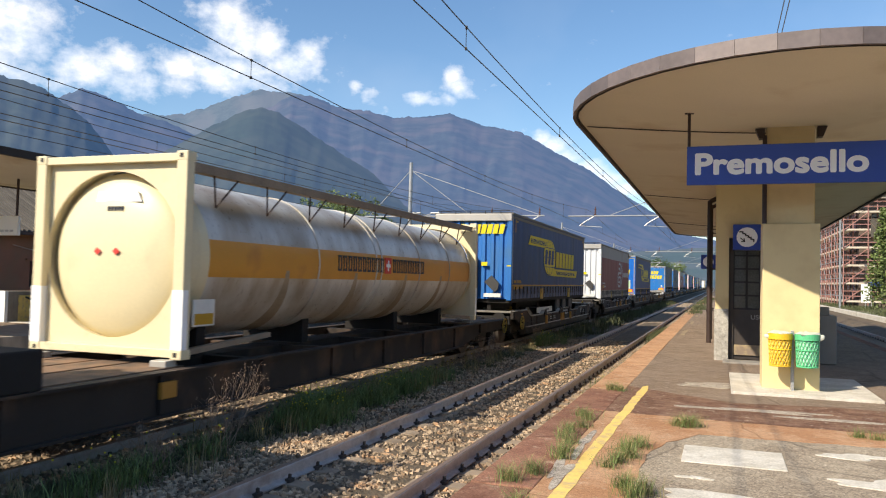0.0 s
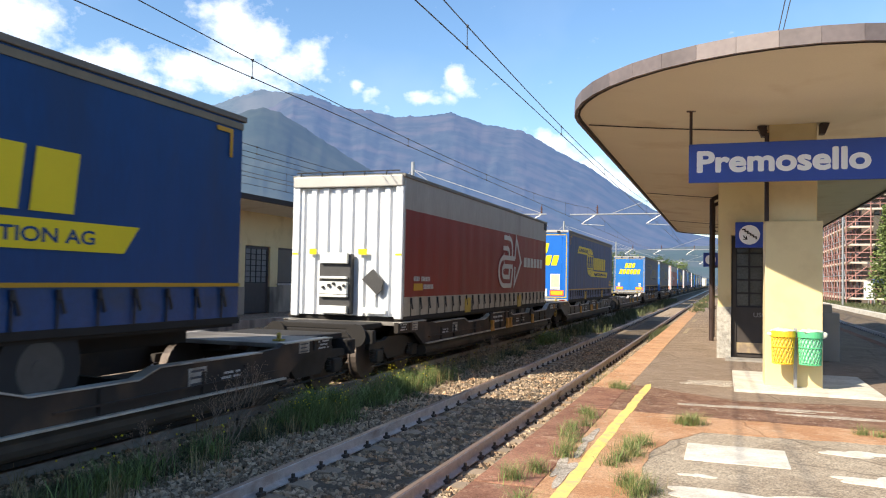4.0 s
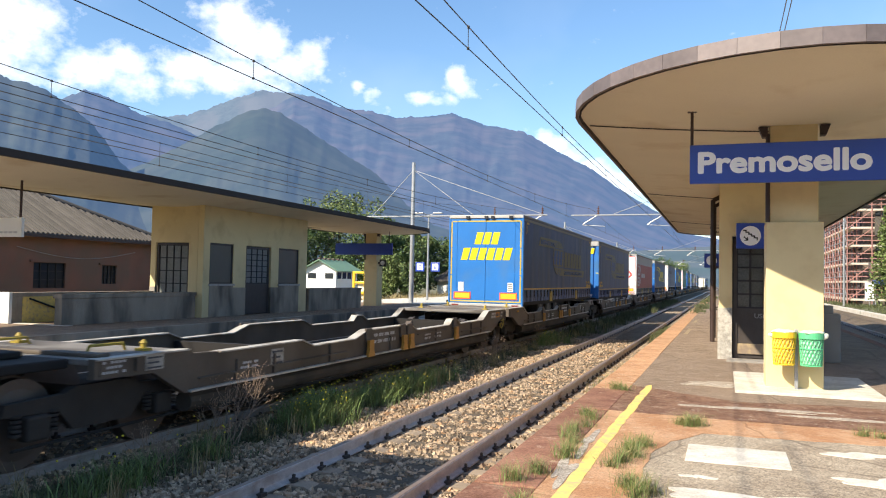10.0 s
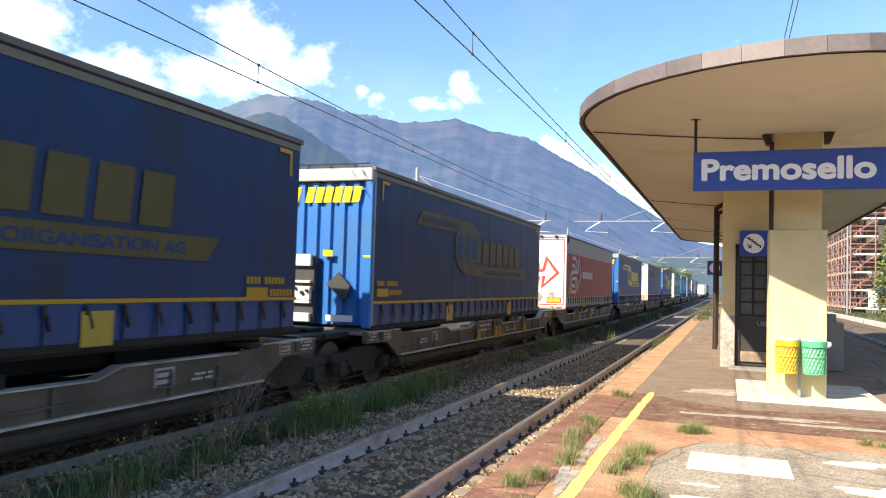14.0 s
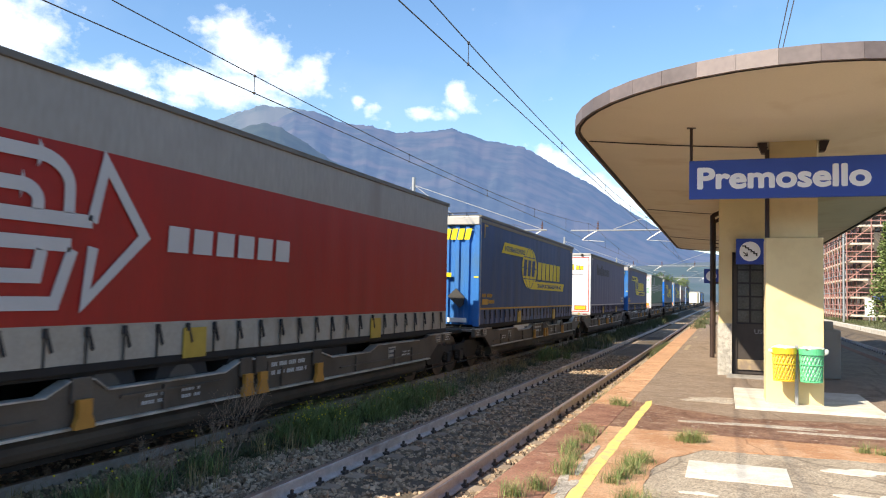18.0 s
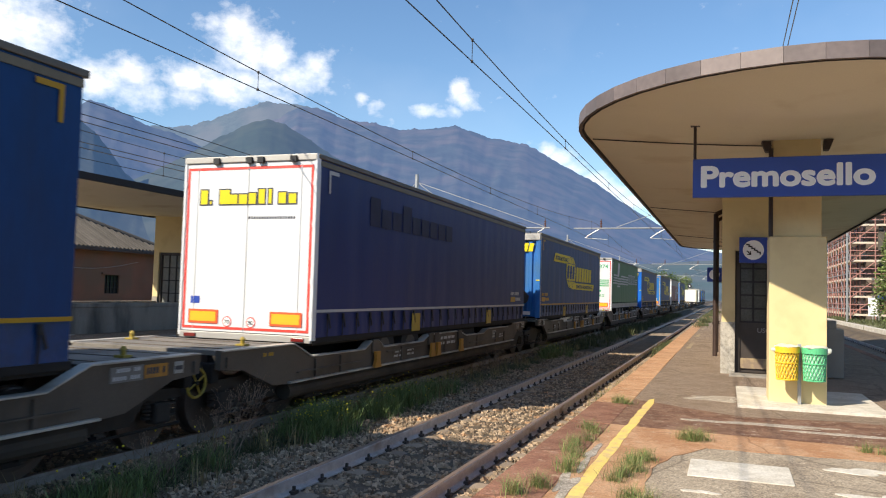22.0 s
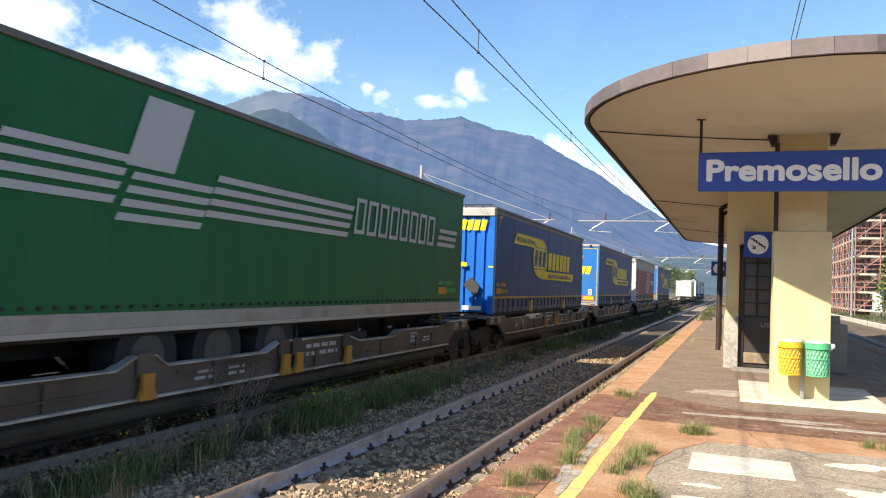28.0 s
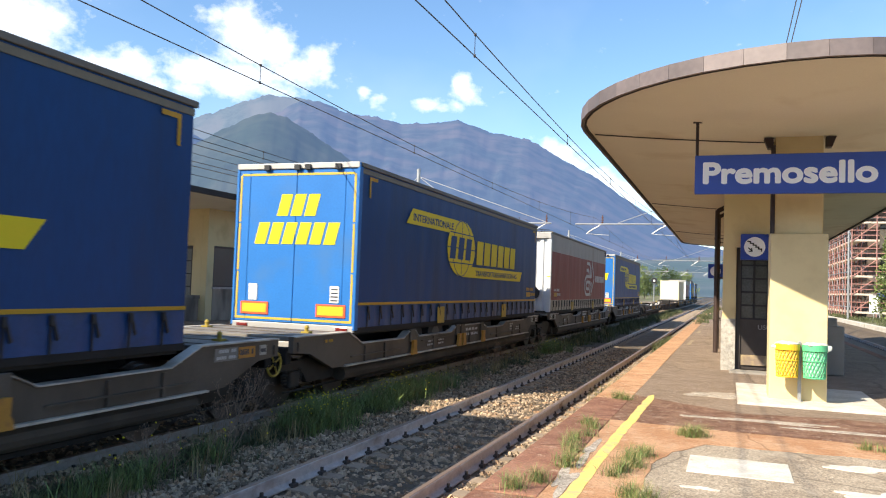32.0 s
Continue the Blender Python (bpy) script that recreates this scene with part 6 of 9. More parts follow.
    for s in (-1, 1):
        rb = B()
        prism(rb, [(0.15, z0 + 0.02), (0.15, z0 + 0.10), (2.2, z0 + 0.22), (2.2, z0 + 0.15)], "x", *sorted((s * 1.02, s * 1.10)))
        part("saddle_brace", rb, M["walk_brown"], t)
        rb = B()
        prism(rb, [(L - 0.15, z0 + 0.02), (L - 0.15, z0 + 0.10), (L - 2.2, z0 + 0.22), (L - 2.2, z0 + 0.15)], "x", *sorted((s * 1.02, s * 1.10)))
        part("saddle_brace", rb, M["walk_brown"], t)
    pb = B()
    box(pb, 1.19, 1.21, 0.22, 0.66, z0 + 0.40, z0 + 0.74)
    pl = part("data_plate", pb, M["plate_white"], t)
    pb = B()
    box(pb, 1.21, 1.214, 0.25, 0.63, z0 + 0.42, z0 + 0.56)
    part("plate_field", pb, M["orange_line"], pl)
    for y in (1.2, 4.1, 8.1, 11.0):
        sb = B()
        box(sb, -0.6, 0.6, y - 0.10, y + 0.10, z0 - 0.08, cz - 0.95)
        part("saddle", sb, M["under"], t)
    return t


def box_container(label, ma, L=12.2, low=0.0):
    t = tagged(empty("freight_container"), label, "container")
    bm = B()
    n = 40
    pts = []
    for i in range(n):
        y = 0.1 + (L - 0.2) * i / n
        w = (L - 0.2) / n
        pts += [(1.19, y), (1.19, y + w * 0.4), (1.155, y + w * 0.5), (1.155, y + w * 0.9)]
    pts += [(1.19, L - 0.1), (-1.19, L - 0.1), (-1.19, 0.1)]
    prism(bm, pts, "z", 1.15 - low, 3.72 - low)
    part("body", bm, ma, t)
    for y in (0.0, L - 0.12):
        for s in (-1, 1):
            cb = B()
            box(cb, *sorted((s * 1.06, s * 1.22)), y, y + 0.12, 1.1 - low, 3.76 - low, 0.01)
            part("corner_post", cb, ma, t)
    db = B()
    for k in (-1, 1):
        box(db, *sorted((k * 0.01, k * 1.05)), 0.04, 0.1, 1.2 - low, 3.68 - low, 0.01)
    part("container_door", db, M["white_paint"], t)
    return t


def make_train():
    on_train(flat_wagon(28.9, M["wagon_brown"], "dark rusty flat container wagon"), -5.9)
    on_train(box_container("cream box container ahead of the tank", M["cream_frame"], 10.2, 0.25), -5.7)
    on_train(tank_container("cream tank container with an orange band on a flat wagon"), 7.9)
    on_train(single_wagon(0.0, 17.1, False, 0.10, M["wagon_brown"], "rusty brown pocket wagon with orange lifting flaps"), 23.72)
    on_train(blue_front("blue curtain trailer with yellow emblem, corrugated blue front", 1.0, base=1.40, hem=1.84), 23.55)
    on_train(single_wagon(0.0, SECTION, True, 0.0, M["wagon_brown"], "rusty brown pocket wagon with orange lifting flaps"), 41.6)
    on_train(red_front("red curtain trailer with grey top band and white front", 2.0), 42.77)
    base = pocket_wagon(0)
    starts = [58.6 + 34.3 * i for i in range(7)]
    on_train(base, starts[0])
    for u in starts[1:]:
        on_train(copy_thing(base, pose(CX, u, 0)), u)
    on_train(blue_rear("blue curtain trailer with bright blue rear doors and green labels", 3.0, big=True), 60.8)
    a = blue_rear("blue curtain trailer with bright blue rear doors and yellow emblem", 12.0)
    on_train(blue_rear("blue curtain trailer with blue rear doors and worn emblem", 9.0, print_mat=M["faded_print"], cloth="slate_curtain", base=1.27, hem=1.70), 94.9)
    on_train(blue_front("blue curtain trailer with faded emblem, corrugated blue front", 10.0, print_mat=M["faded_print"], cloth="slate_curtain"), 111.1)
    f = blue_front("blue curtain trailer with yellow emblem, corrugated blue front", 4.0)
    on_train(red_rear("red curtain trailer with white rear doors and red arrow emblem", 5.0), 129.5)
    on_train(f, 145.66)
    on_train(white_rear_navy("navy curtain trailer with plain white rear doors", 6.0), 164.05)
    on_train(copy_thing(f, pose(0, 0, 0)), 179.9)
    on_train(green_rear("green curtain trailer with pale stripes and white rear doors", 7.0), 197.85)
    on_train(blue_front("blue curtain trailer with bright yellow emblem, clean corrugated blue front", 11.0, logo=1.96, single=True), 214.2)
    on_train(a, 232.35)
    g = red_front("red curtain trailer with grey top band and white front", 8.0)
    on_train(g, 248.3)
    on_train(copy_thing(a, pose(0, 0, 0)), 265.6)
    on_train(flat_wagon(27.4, M["wagon_brown"], "empty rusty flat container wagon"), 299.2)
    on_train(copy_thing(base, pose(0, 0, 0)), 327.2)
    on_train(box_container("white box container at the train's tail", M["cream_frame"]), 329.2)
    on_train(copy_thing(g, pose(0, 0, 0)), 346.0)
    on_train(copy_thing(base, pose(0, 0, 0)), 361.6)
    on_train(copy_thing(f, pose(0, 0, 0)), 363.5)
    on_train(copy_thing(a, pose(0, 0, 0)), 380.0)


make_train()


# ---- station shelters ----
SOFFIT_EDGE, SOFFIT_MID = 4.785, 4.52


def canopy_outline(cx, hw, y0, y1, b, step=0.55):
    """Half-round ends and straight sides, counter-clockwise from the near left end of the straight part."""
    e = 2 / 1.9
    def cur(t, s):
        c, k = math.cos(t), math.sin(t)
        return (math.copysign(abs(c) ** e, c) * hw, math.copysign(abs(k) ** e, k) * b * s)
    pts = []
    n = 22
    for i in range(n + 1):
        x, y = cur(math.pi + math.pi * i / n, 1)
        pts.append((cx + x, y0 + y))
    m = int((y1 - y0) / 1.1)
    pts += [(cx + hw, y0 + (y1 - y0) * i / m) for i in range(1, m)]
    for i in range(n + 1):
        x, y = cur(math.pi * i / n, 1)
        pts.append((cx + x, y1 + y))
    pts += [(cx - hw, y1 - (y1 - y0) * i / m) for i in range(1, m)]
    return pts


def make_canopy(cx, hw, y0, y1, b, label, skin="fascia"):
    pts = canopy_outline(cx, hw, y0, y1, b)
    n = len(pts)
    can = tagged(empty("platform_canopy"), label, "canopy", "platform canopies")
    def ring(k, z):
        return [(cx + (x - cx) * k, min(max(y, y0), y1) + (y - min(max(y, y0), y1)) * k, z) for x, y in pts]
    bm = B()
    loops = []
    for k in (0.985, 0.9, 0.75, 0.55, 0.3, 0.12):
        z = SOFFIT_MID + (SOFFIT_EDGE - SOFFIT_MID) * k ** 1.4
        loops.append([bm.verts.new(p) for p in ring(k, z)])
    top = [[bm.verts.new(p) for p in ring(k, z)] for k, z in ((0.985, 4.90), (0.12, 4.84))]
    def bridge(a, c):
        for i in range(n):
            if a[i].co != a[(i + 1) % n].co:
                bm.faces.new((a[i], a[(i + 1) % n], c[(i + 1) % n], c[i]))
    for a, c in zip(loops, loops[1:]):
        bridge(a, c)
    bm.faces.new(loops[-1])
    bridge(top[0], top[1])
    bm.faces.new(top[1])
    bridge(loops[0], top[0])
    bmesh.ops.recalc_face_normals(bm, faces=bm.faces[:])
    part("soffit", bm, M["soffit"], can, "smooth pale plaster underside", smooth=False)
    # sheet-metal fascia, panel by panel, its lip below the plaster
    for i in range(n):
        a, c = Vector(pts[i]), Vector(pts[(i + 1) % n])
        d = c - a
        if d.length < 0.02:
            continue
        u = d.normalized()
        out = Vector((u.y, -u.x))
        bm = B()
        g = 0.002
        q = [a + u * g, c - u * g, c - u * g - out * 0.05, a + u * g - out * 0.05]
        prism(bm, [tuple(v) for v in q], "z", 4.735, 4.93)
        part("fascia_panel", bm, M[skin], can)
    bm = B()
    # inner lip below the soffit, its shade painted in with the darker metal
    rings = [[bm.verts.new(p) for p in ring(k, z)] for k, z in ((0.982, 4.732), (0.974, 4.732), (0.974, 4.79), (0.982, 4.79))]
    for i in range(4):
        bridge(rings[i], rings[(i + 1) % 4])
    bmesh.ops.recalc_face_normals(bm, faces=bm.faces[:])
    part("fascia_lip", bm, M["fascia_shaded"], can, "inner lip of the fascia, shade painted dark")
    # seam wire across the soffit
    for y in (13.6, 24.5, 35.5):
        for k in range(10):
            wb = B()
            xa, xb = cx - hw + 0.15 + k * (hw - 0.4) / 10, cx - hw + 0.15 + (k + 1) * (hw - 0.4) / 10
            def zz(x):
                return SOFFIT_MID + (SOFFIT_EDGE - SOFFIT_MID) * (abs(x - cx) / hw) ** 1.4 - 0.02
            rod(wb, (xa, y, zz(xa)), (xb, y, zz(xb)), 0.011, 5)
            part("cable_length", wb, M["wire"], can)
    return can


def make_pillar(x0, x1, y0, depth, label):
    p = tagged(empty("canopy_pillar"), label, "pillar", "canopy pillars")
    bm = B()
    box(bm, x0, x1, y0, y0 + depth, P_TOP, 3.0, 0.01)
    part("pillar_base", bm, M["plaster"], p)
    bm = B()
    box(bm, x0 + 0.05, x1 - 0.08, y0 + 0.05, y0 + depth - 0.05, 3.0, 4.56, 0.008)
    part("pillar_shaft", bm, M["plaster"], p)
    for x in (x0 + 0.0, x1 - 0.02):
        bm = B()
        s = -1 if x == x0 else 1
        prism(bm, [(x - s * 0.02, 4.36), (x + s * 0.06, 4.36), (x + s * 0.12, 4.52), (x - s * 0.02, 4.52)], "y", y0 + 0.02, y0 + 0.2)
        part("drain_hopper", bm, M["iron_brown"], p, "dark rainwater hopper")
    bm = B()
    rod(bm, (x0 + 0.02, y0 + 0.02, 3.0), (x0 + 0.02, y0 + 0.02, 4.4), 0.035, 10)
    part("drain_pipe", bm, M["iron_brown"], p)
    return p


def glazed_door(name, x0, x1, y, z0, z1, label, axis="y", cols=4, rows=5, glaze_from=0.42, glass="glass"):
    """Framed door leaf with panes; the opening lies behind it. axis: the wall's normal."""
    d = tagged(empty(name), label, "door")
    def bx(bm, a0, a1, n0, n1, c0, c1, bv=0.0):
        return box(bm, a0, a1, n0, n1, c0, c1, bv) if axis == "y" else box(bm, n0, n1, a0, a1, c0, c1, bv)
    w = x1 - x0
    bm = B()
    bx(bm, x0, x0 + 0.09, y - 0.04, y + 0.06, z0, z1)
    bx(bm, x1 - 0.09, x1, y - 0.04, y + 0.06, z0, z1)
    bx(bm, x0 + 0.09, x1 - 0.09, y - 0.04, y + 0.06, z1 - 0.09, z1)
    part("door_frame", bm, M["door_wood"], d)
    bm = B()
    zg = z0 + (z1 - z0) * glaze_from
    bx(bm, x0 + 0.09, x1 - 0.09, y + 0.0, y + 0.04, z0 + 0.02, zg)
    part("lower_panel", bm, M["door_wood"], d)
    bm = B()
    for i in range(cols + 1):
        x = x0 + 0.09 + (w - 0.18) * i / cols
        bx(bm, x - 0.022, x + 0.022, y - 0.01, y + 0.045, zg, z1 - 0.09)
    for j in range(rows + 1):
        z = zg + (z1 - 0.09 - zg) * j / rows
        bx(bm, x0 + 0.09, x1 - 0.09, y - 0.008, y + 0.043, z - 0.018, z + 0.018)
    part("glazing_bars", bm, M["black"], d)
    for i in range(cols):
        for j in range(rows):
            bm = B()
            xa = x0 + 0.09 + (w - 0.18) * i / cols
            za = zg + (z1 - 0.09 - zg) * j / rows
            bx(bm, xa + 0.022, xa + (w - 0.18) / cols - 0.022, y + 0.015, y + 0.021, za + 0.018, za + (z1 - 0.09 - zg) / rows - 0.018)
            part("pane", bm, M[glass], d)
    return d


def make_near_shelter():
    make_canopy(1.03, 3.42, 13.3, 42.9, 3.75, "butterfly concrete canopy with rounded end and brown metal fascia")
    make_pillar(0.62, 1.44, 13.2, 0.75, "cream plastered canopy pillar, wider below")
    make_pillar(0.62, 1.44, 38.5, 0.75, "cream plastered canopy pillar, wider below")
    slab("pillar_plinth", 0.16, 2.2, 12.5, 15.2, P_TOP - 0.02, P_TOP + 0.035, M["white_concrete"], "pale concrete slab under the canopy pillar", "plinth", bevel=0.008)
    # shelter building: walls with the doorway left open
    x0, x1, y0, y1, zt, t = -0.11, 1.86, 18.0, 32.0, 4.58, 0.3
    dx0, dx1, dz = 0.16, 1.45, 3.06
    for nm, b in (("wall_front", (x0, dx0, y0, y0 + t, 1.5, zt)), ("wall_front_right", (dx1, x1, y0, y0 + t, 1.5, zt)), ("wall_front_lintel", (dx0, dx1, y0, y0 + t, dz, zt)),
                  ("wall_left", (x0, x0 + t, y0 + t, y1, 1.5, zt)), ("wall_right", (x1 - t, x1, y0 + t, y1, 1.5, zt)), ("wall_back", (x0 + t, x1 - t, y1 - t, y1, 1.5, zt))):
        slab(nm, *b, M["plaster"], "cream-yellow plastered shelter wall", "wall")
    for nm, b in (("wall_plinth_left", (x0 - 0.02, dx0, y0 - 0.02, y0 + t, P_TOP - 0.05, 1.5)), ("wall_plinth_right", (dx1, x1 + 0.02, y0 - 0.02, y0 + t, P_TOP - 0.05, 1.5)),
                  ("wall_plinth_side", (x0 - 0.02, x0 + t, y0 + t, y1, P_TOP - 0.05, 1.5)), ("wall_plinth_far_side", (x1 - t, x1 + 0.02, y0 + t, y1, P_TOP - 0.05, 1.5))):
        slab(nm, *b, M["granite"], "speckled granite base of the shelter wall", "wall")
    slab("doorstep", 0.05, 1.6, 17.35, 17.97, P_TOP - 0.02, P_TOP + 0.03, M["concrete"], "worn concrete doorstep", "step", bevel=0.01)
    d = glazed_door("door_1", dx0 + 0.01, dx1 - 0.01, y0 + 0.14, P_TOP + 0.01, dz - 0.01, "dark glazed exit door with small panes", glass="door_glass")
    bm = B()
    box(bm, dx0 + 0.12, dx1 - 0.12, y0 + 0.10, y0 + 0.13, P_TOP + 0.12, P_TOP + 0.34)
    part("kick_plate", bm, M["yellow_faded"], d, "dull yellow kick plate")
    lettering("lettering", "USCITA", 0.10, M["grey_dim"], d, pose(0.62, y0 + 0.125, 1.29) @ UPRIGHT, 0.01, 0.48)
    # rainwater pipes
    for y, x, zb, r in ((23.2, -0.31, P_TOP, 0.065), (25.0, -0.29, P_TOP, 0.055)):
        p = tagged(empty("downpipe"), "brown iron downpipe beside the shelter wall", "pipe", "downpipes")
        bm = B()
        rod(bm, (0.05, y, 4.56), (x, y, 4.38), r, 12)
        rod(bm, (x, y, 4.40), (x, y, zb), r, 12)
        part("pipe", bm, M["iron_brown"], p)
        for z in (1.3, 2.5, 3.6):
            bm = B()
            rod(bm, (x, y, z - 0.03), (x, y, z + 0.03), r + 0.012, 12)
            rod(bm, (x, y, z), (-0.1, y + 0.1, z), 0.012, 6)
            part("pipe_bracket", bm, M["iron_brown"], p)
    # low wall end on the far side
    bm = B()
    box(bm, 1.98, 2.32, 18.3, 24.0, P_TOP, 1.42, 0.02)
    box(bm, 2.0, 2.18, 18.32, 18.6, 1.42, 1.60, 0.015)
    tagged(part("parapet", bm, M["concrete"]), "grey concrete stair parapet", "parapet", kind="structure")
    # station name board
    s = tagged(empty("station_sign", pose(0, 0, 0.1) @ Matrix.Diagonal((0.95, 0.95, 0.95, 1))), "long blue enamel station name board with white letters", "sign")
    bm = B()
    box(bm, -0.53, 2.62, 12.95, 13.02, 3.60, 4.22, 0.008)
    part("board", bm, M["sign_blue"], s)
    lettering("lettering", "Premosello", 0.335, M["sign_white"], s, pose(-0.39, 12.948, 3.775) @ UPRIGHT, 0.004, 2.44, fat=0.017)
    for x in (-0.50, 2.58):
        bm = B()
        rod(bm, (x, 12.99, 4.22), (x, 12.99, 4.79), 0.024, 8)
        box(bm, x - 0.07, x + 0.07, 12.95, 13.03, 4.755, 4.775)
        part("hanger", bm, M["iron_brown"], s)
    bm = B()
    for x in (0.75, 1.2):
        box(bm, x - 0.02, x + 0.02, 13.02, 13.92, 3.88, 3.92)
    part("wall_bracket", bm, M["iron_brown"], s)
    # stairs sign
    g = tagged(empty("stairs_sign"), "square blue sign with a white disc and stairs symbol", "sign")
    bm = B()
    box(bm, 0.24, 0.80, 17.78, 17.98, 2.78, 3.33, 0.01)
    part("board", bm, M["sign_blue"], g)
    bm = B()
    rod(bm, (0.52, 17.775, 3.055), (0.52, 17.79, 3.055), 0.21, 36)
    disc = part("disc", bm, M["sign_white"], g)
    bm = B()
    pts = [(0.38, 3.17)]
    for i in range(5):
        pts += [(pts[-1][0] + 0.055, pts[-1][1]), (pts[-1][0] + 0.055, pts[-1][1] - 0.04)]
    for a, c in zip(pts, pts[1:]):
        box(bm, min(a[0], c[0]) - 0.013, max(a[0], c[0]) + 0.013, 17.768, 17.774, min(a[1], c[1]) - 0.013, max(a[1], c[1]) + 0.013)
    strip(bm, [(0.39, 3.04), (0.46, 2.97)], 0.022, "y", 17.768, 17.774)
    strip(bm, [(0.46, 3.03), (0.47, 2.96), (0.40, 2.96)], 0.02, "y", 17.768, 17.774)
    part("symbol", bm, M["black"], disc)
    # small round sign further on
    g = tagged(empty("round_sign"), "small blue sign with a pale disc on the shelter side", "sign")
    bm = B()
    box(bm, -0.60, -0.16, 26.0, 26.06, 2.53, 2.98, 0.006)
    part("board", bm, M["sign_blue"], g)
    bm = B()
    rod(bm, (-0.38, 25.985, 2.755), (-0.38, 26.0, 2.755), 0.16, 28)
    part("disc", bm, M["sign_white"], g)
    bm = B()
    rod(bm, (-0.3, 26.03, 2.75), (-0.1, 26.03, 2.75), 0.02, 6)
    part("bracket", bm, M["iron_brown"], g)


def make_bin(x, ma, label, liner):
    y, r, z0, z1 = 12.93, 0.168, 0.80, 1.30
    b = tagged(empty("litter_bin"), label, "bin", "litter bins on the pillar")
    n = 20
    # a lattice of ribs that wind both ways
    for turn in (-1, 1):
        for i in range(n):
            bm = B()
            pts = []
            for q in range(6):
                a, f = 6.2832 * (i + turn * q * 0.85) / n, 0.88 + 0.12 * q / 5
                pts.append((x + r * f * math.cos(a), y + r * f * math.sin(a), z0 + (z1 - z0) * q / 5))
            for p, q in zip(pts, pts[1:]):
                rod(bm, p, q, 0.0058, 4)
            part("rib", bm, ma, b)
    for j in range(0, 8, 4):
        z = z0 + (z1 - z0) * j / 8
        part("hoop", hoop(x, y, z + 0.01, r * (0.88 + 0.12 * j / 8), 0.010), ma, b)
    bm = B()
    rod(bm, (x, y, z1 - 0.09), (x, y, z1), r + 0.012, 28)
    part("rim", bm, ma, b)
    bm = B()
    rod(bm, (x, y, z0), (x, y, z0 + 0.02), r * 0.9, 24)
    part("base", bm, ma, b)
    bm = B()
    rod(bm, (x, y, z0 + 0.03), (x, y, z1 - 0.1), r * 0.78, 20, r * 0.92)
    part("liner", bm, liner, b, "bag showing through the lattice")
    bm = B()
    bmesh.ops.create_icosphere(bm, subdivisions=3, radius=1, matrix=Matrix.Translation((x, y, z1 + 0.005)) @ Matrix.Diagonal((r * 1.07, r * 1.07, 0.022, 1)))
    bmesh.ops.create_icosphere(bm, subdivisions=2, radius=1, matrix=Matrix.Translation((x + (0.17 if x > 1.1 else -0.17), y - 0.04, z1 - 0.05)) @ Matrix.Diagonal((0.06, 0.025, 0.045, 1)))
    for v in bm.verts:
        v.co += Vector((0.02, 0.02, 0.03)) * noise.noise(v.co * 14)
    part("bin_bag", bm, M["bag"], b, "loose transparent bin bag", smooth=True)
    bm = B()
    box(bm, x - 0.03, x + 0.03, y + r * 0.9, 13.2, 1.12, 1.2)
    part("bracket", bm, M["galv"], b)


make_near_shelter()
make_bin(0.86, M["bin_yellow"], "yellow plastic lattice bin with a clear bag", M["liner_yellow"])
make_bin(1.24, M["bin_green"], "green plastic lattice bin with a clear bag", M["liner_green"])
bm = B()
box(bm, 1.02, 1.07, 13.05, 13.12, P_TOP + 0.03, 1.34, 0.006)
tagged(part("bin_post", bm, M["galv"]), "grey steel post between the bins", "post")


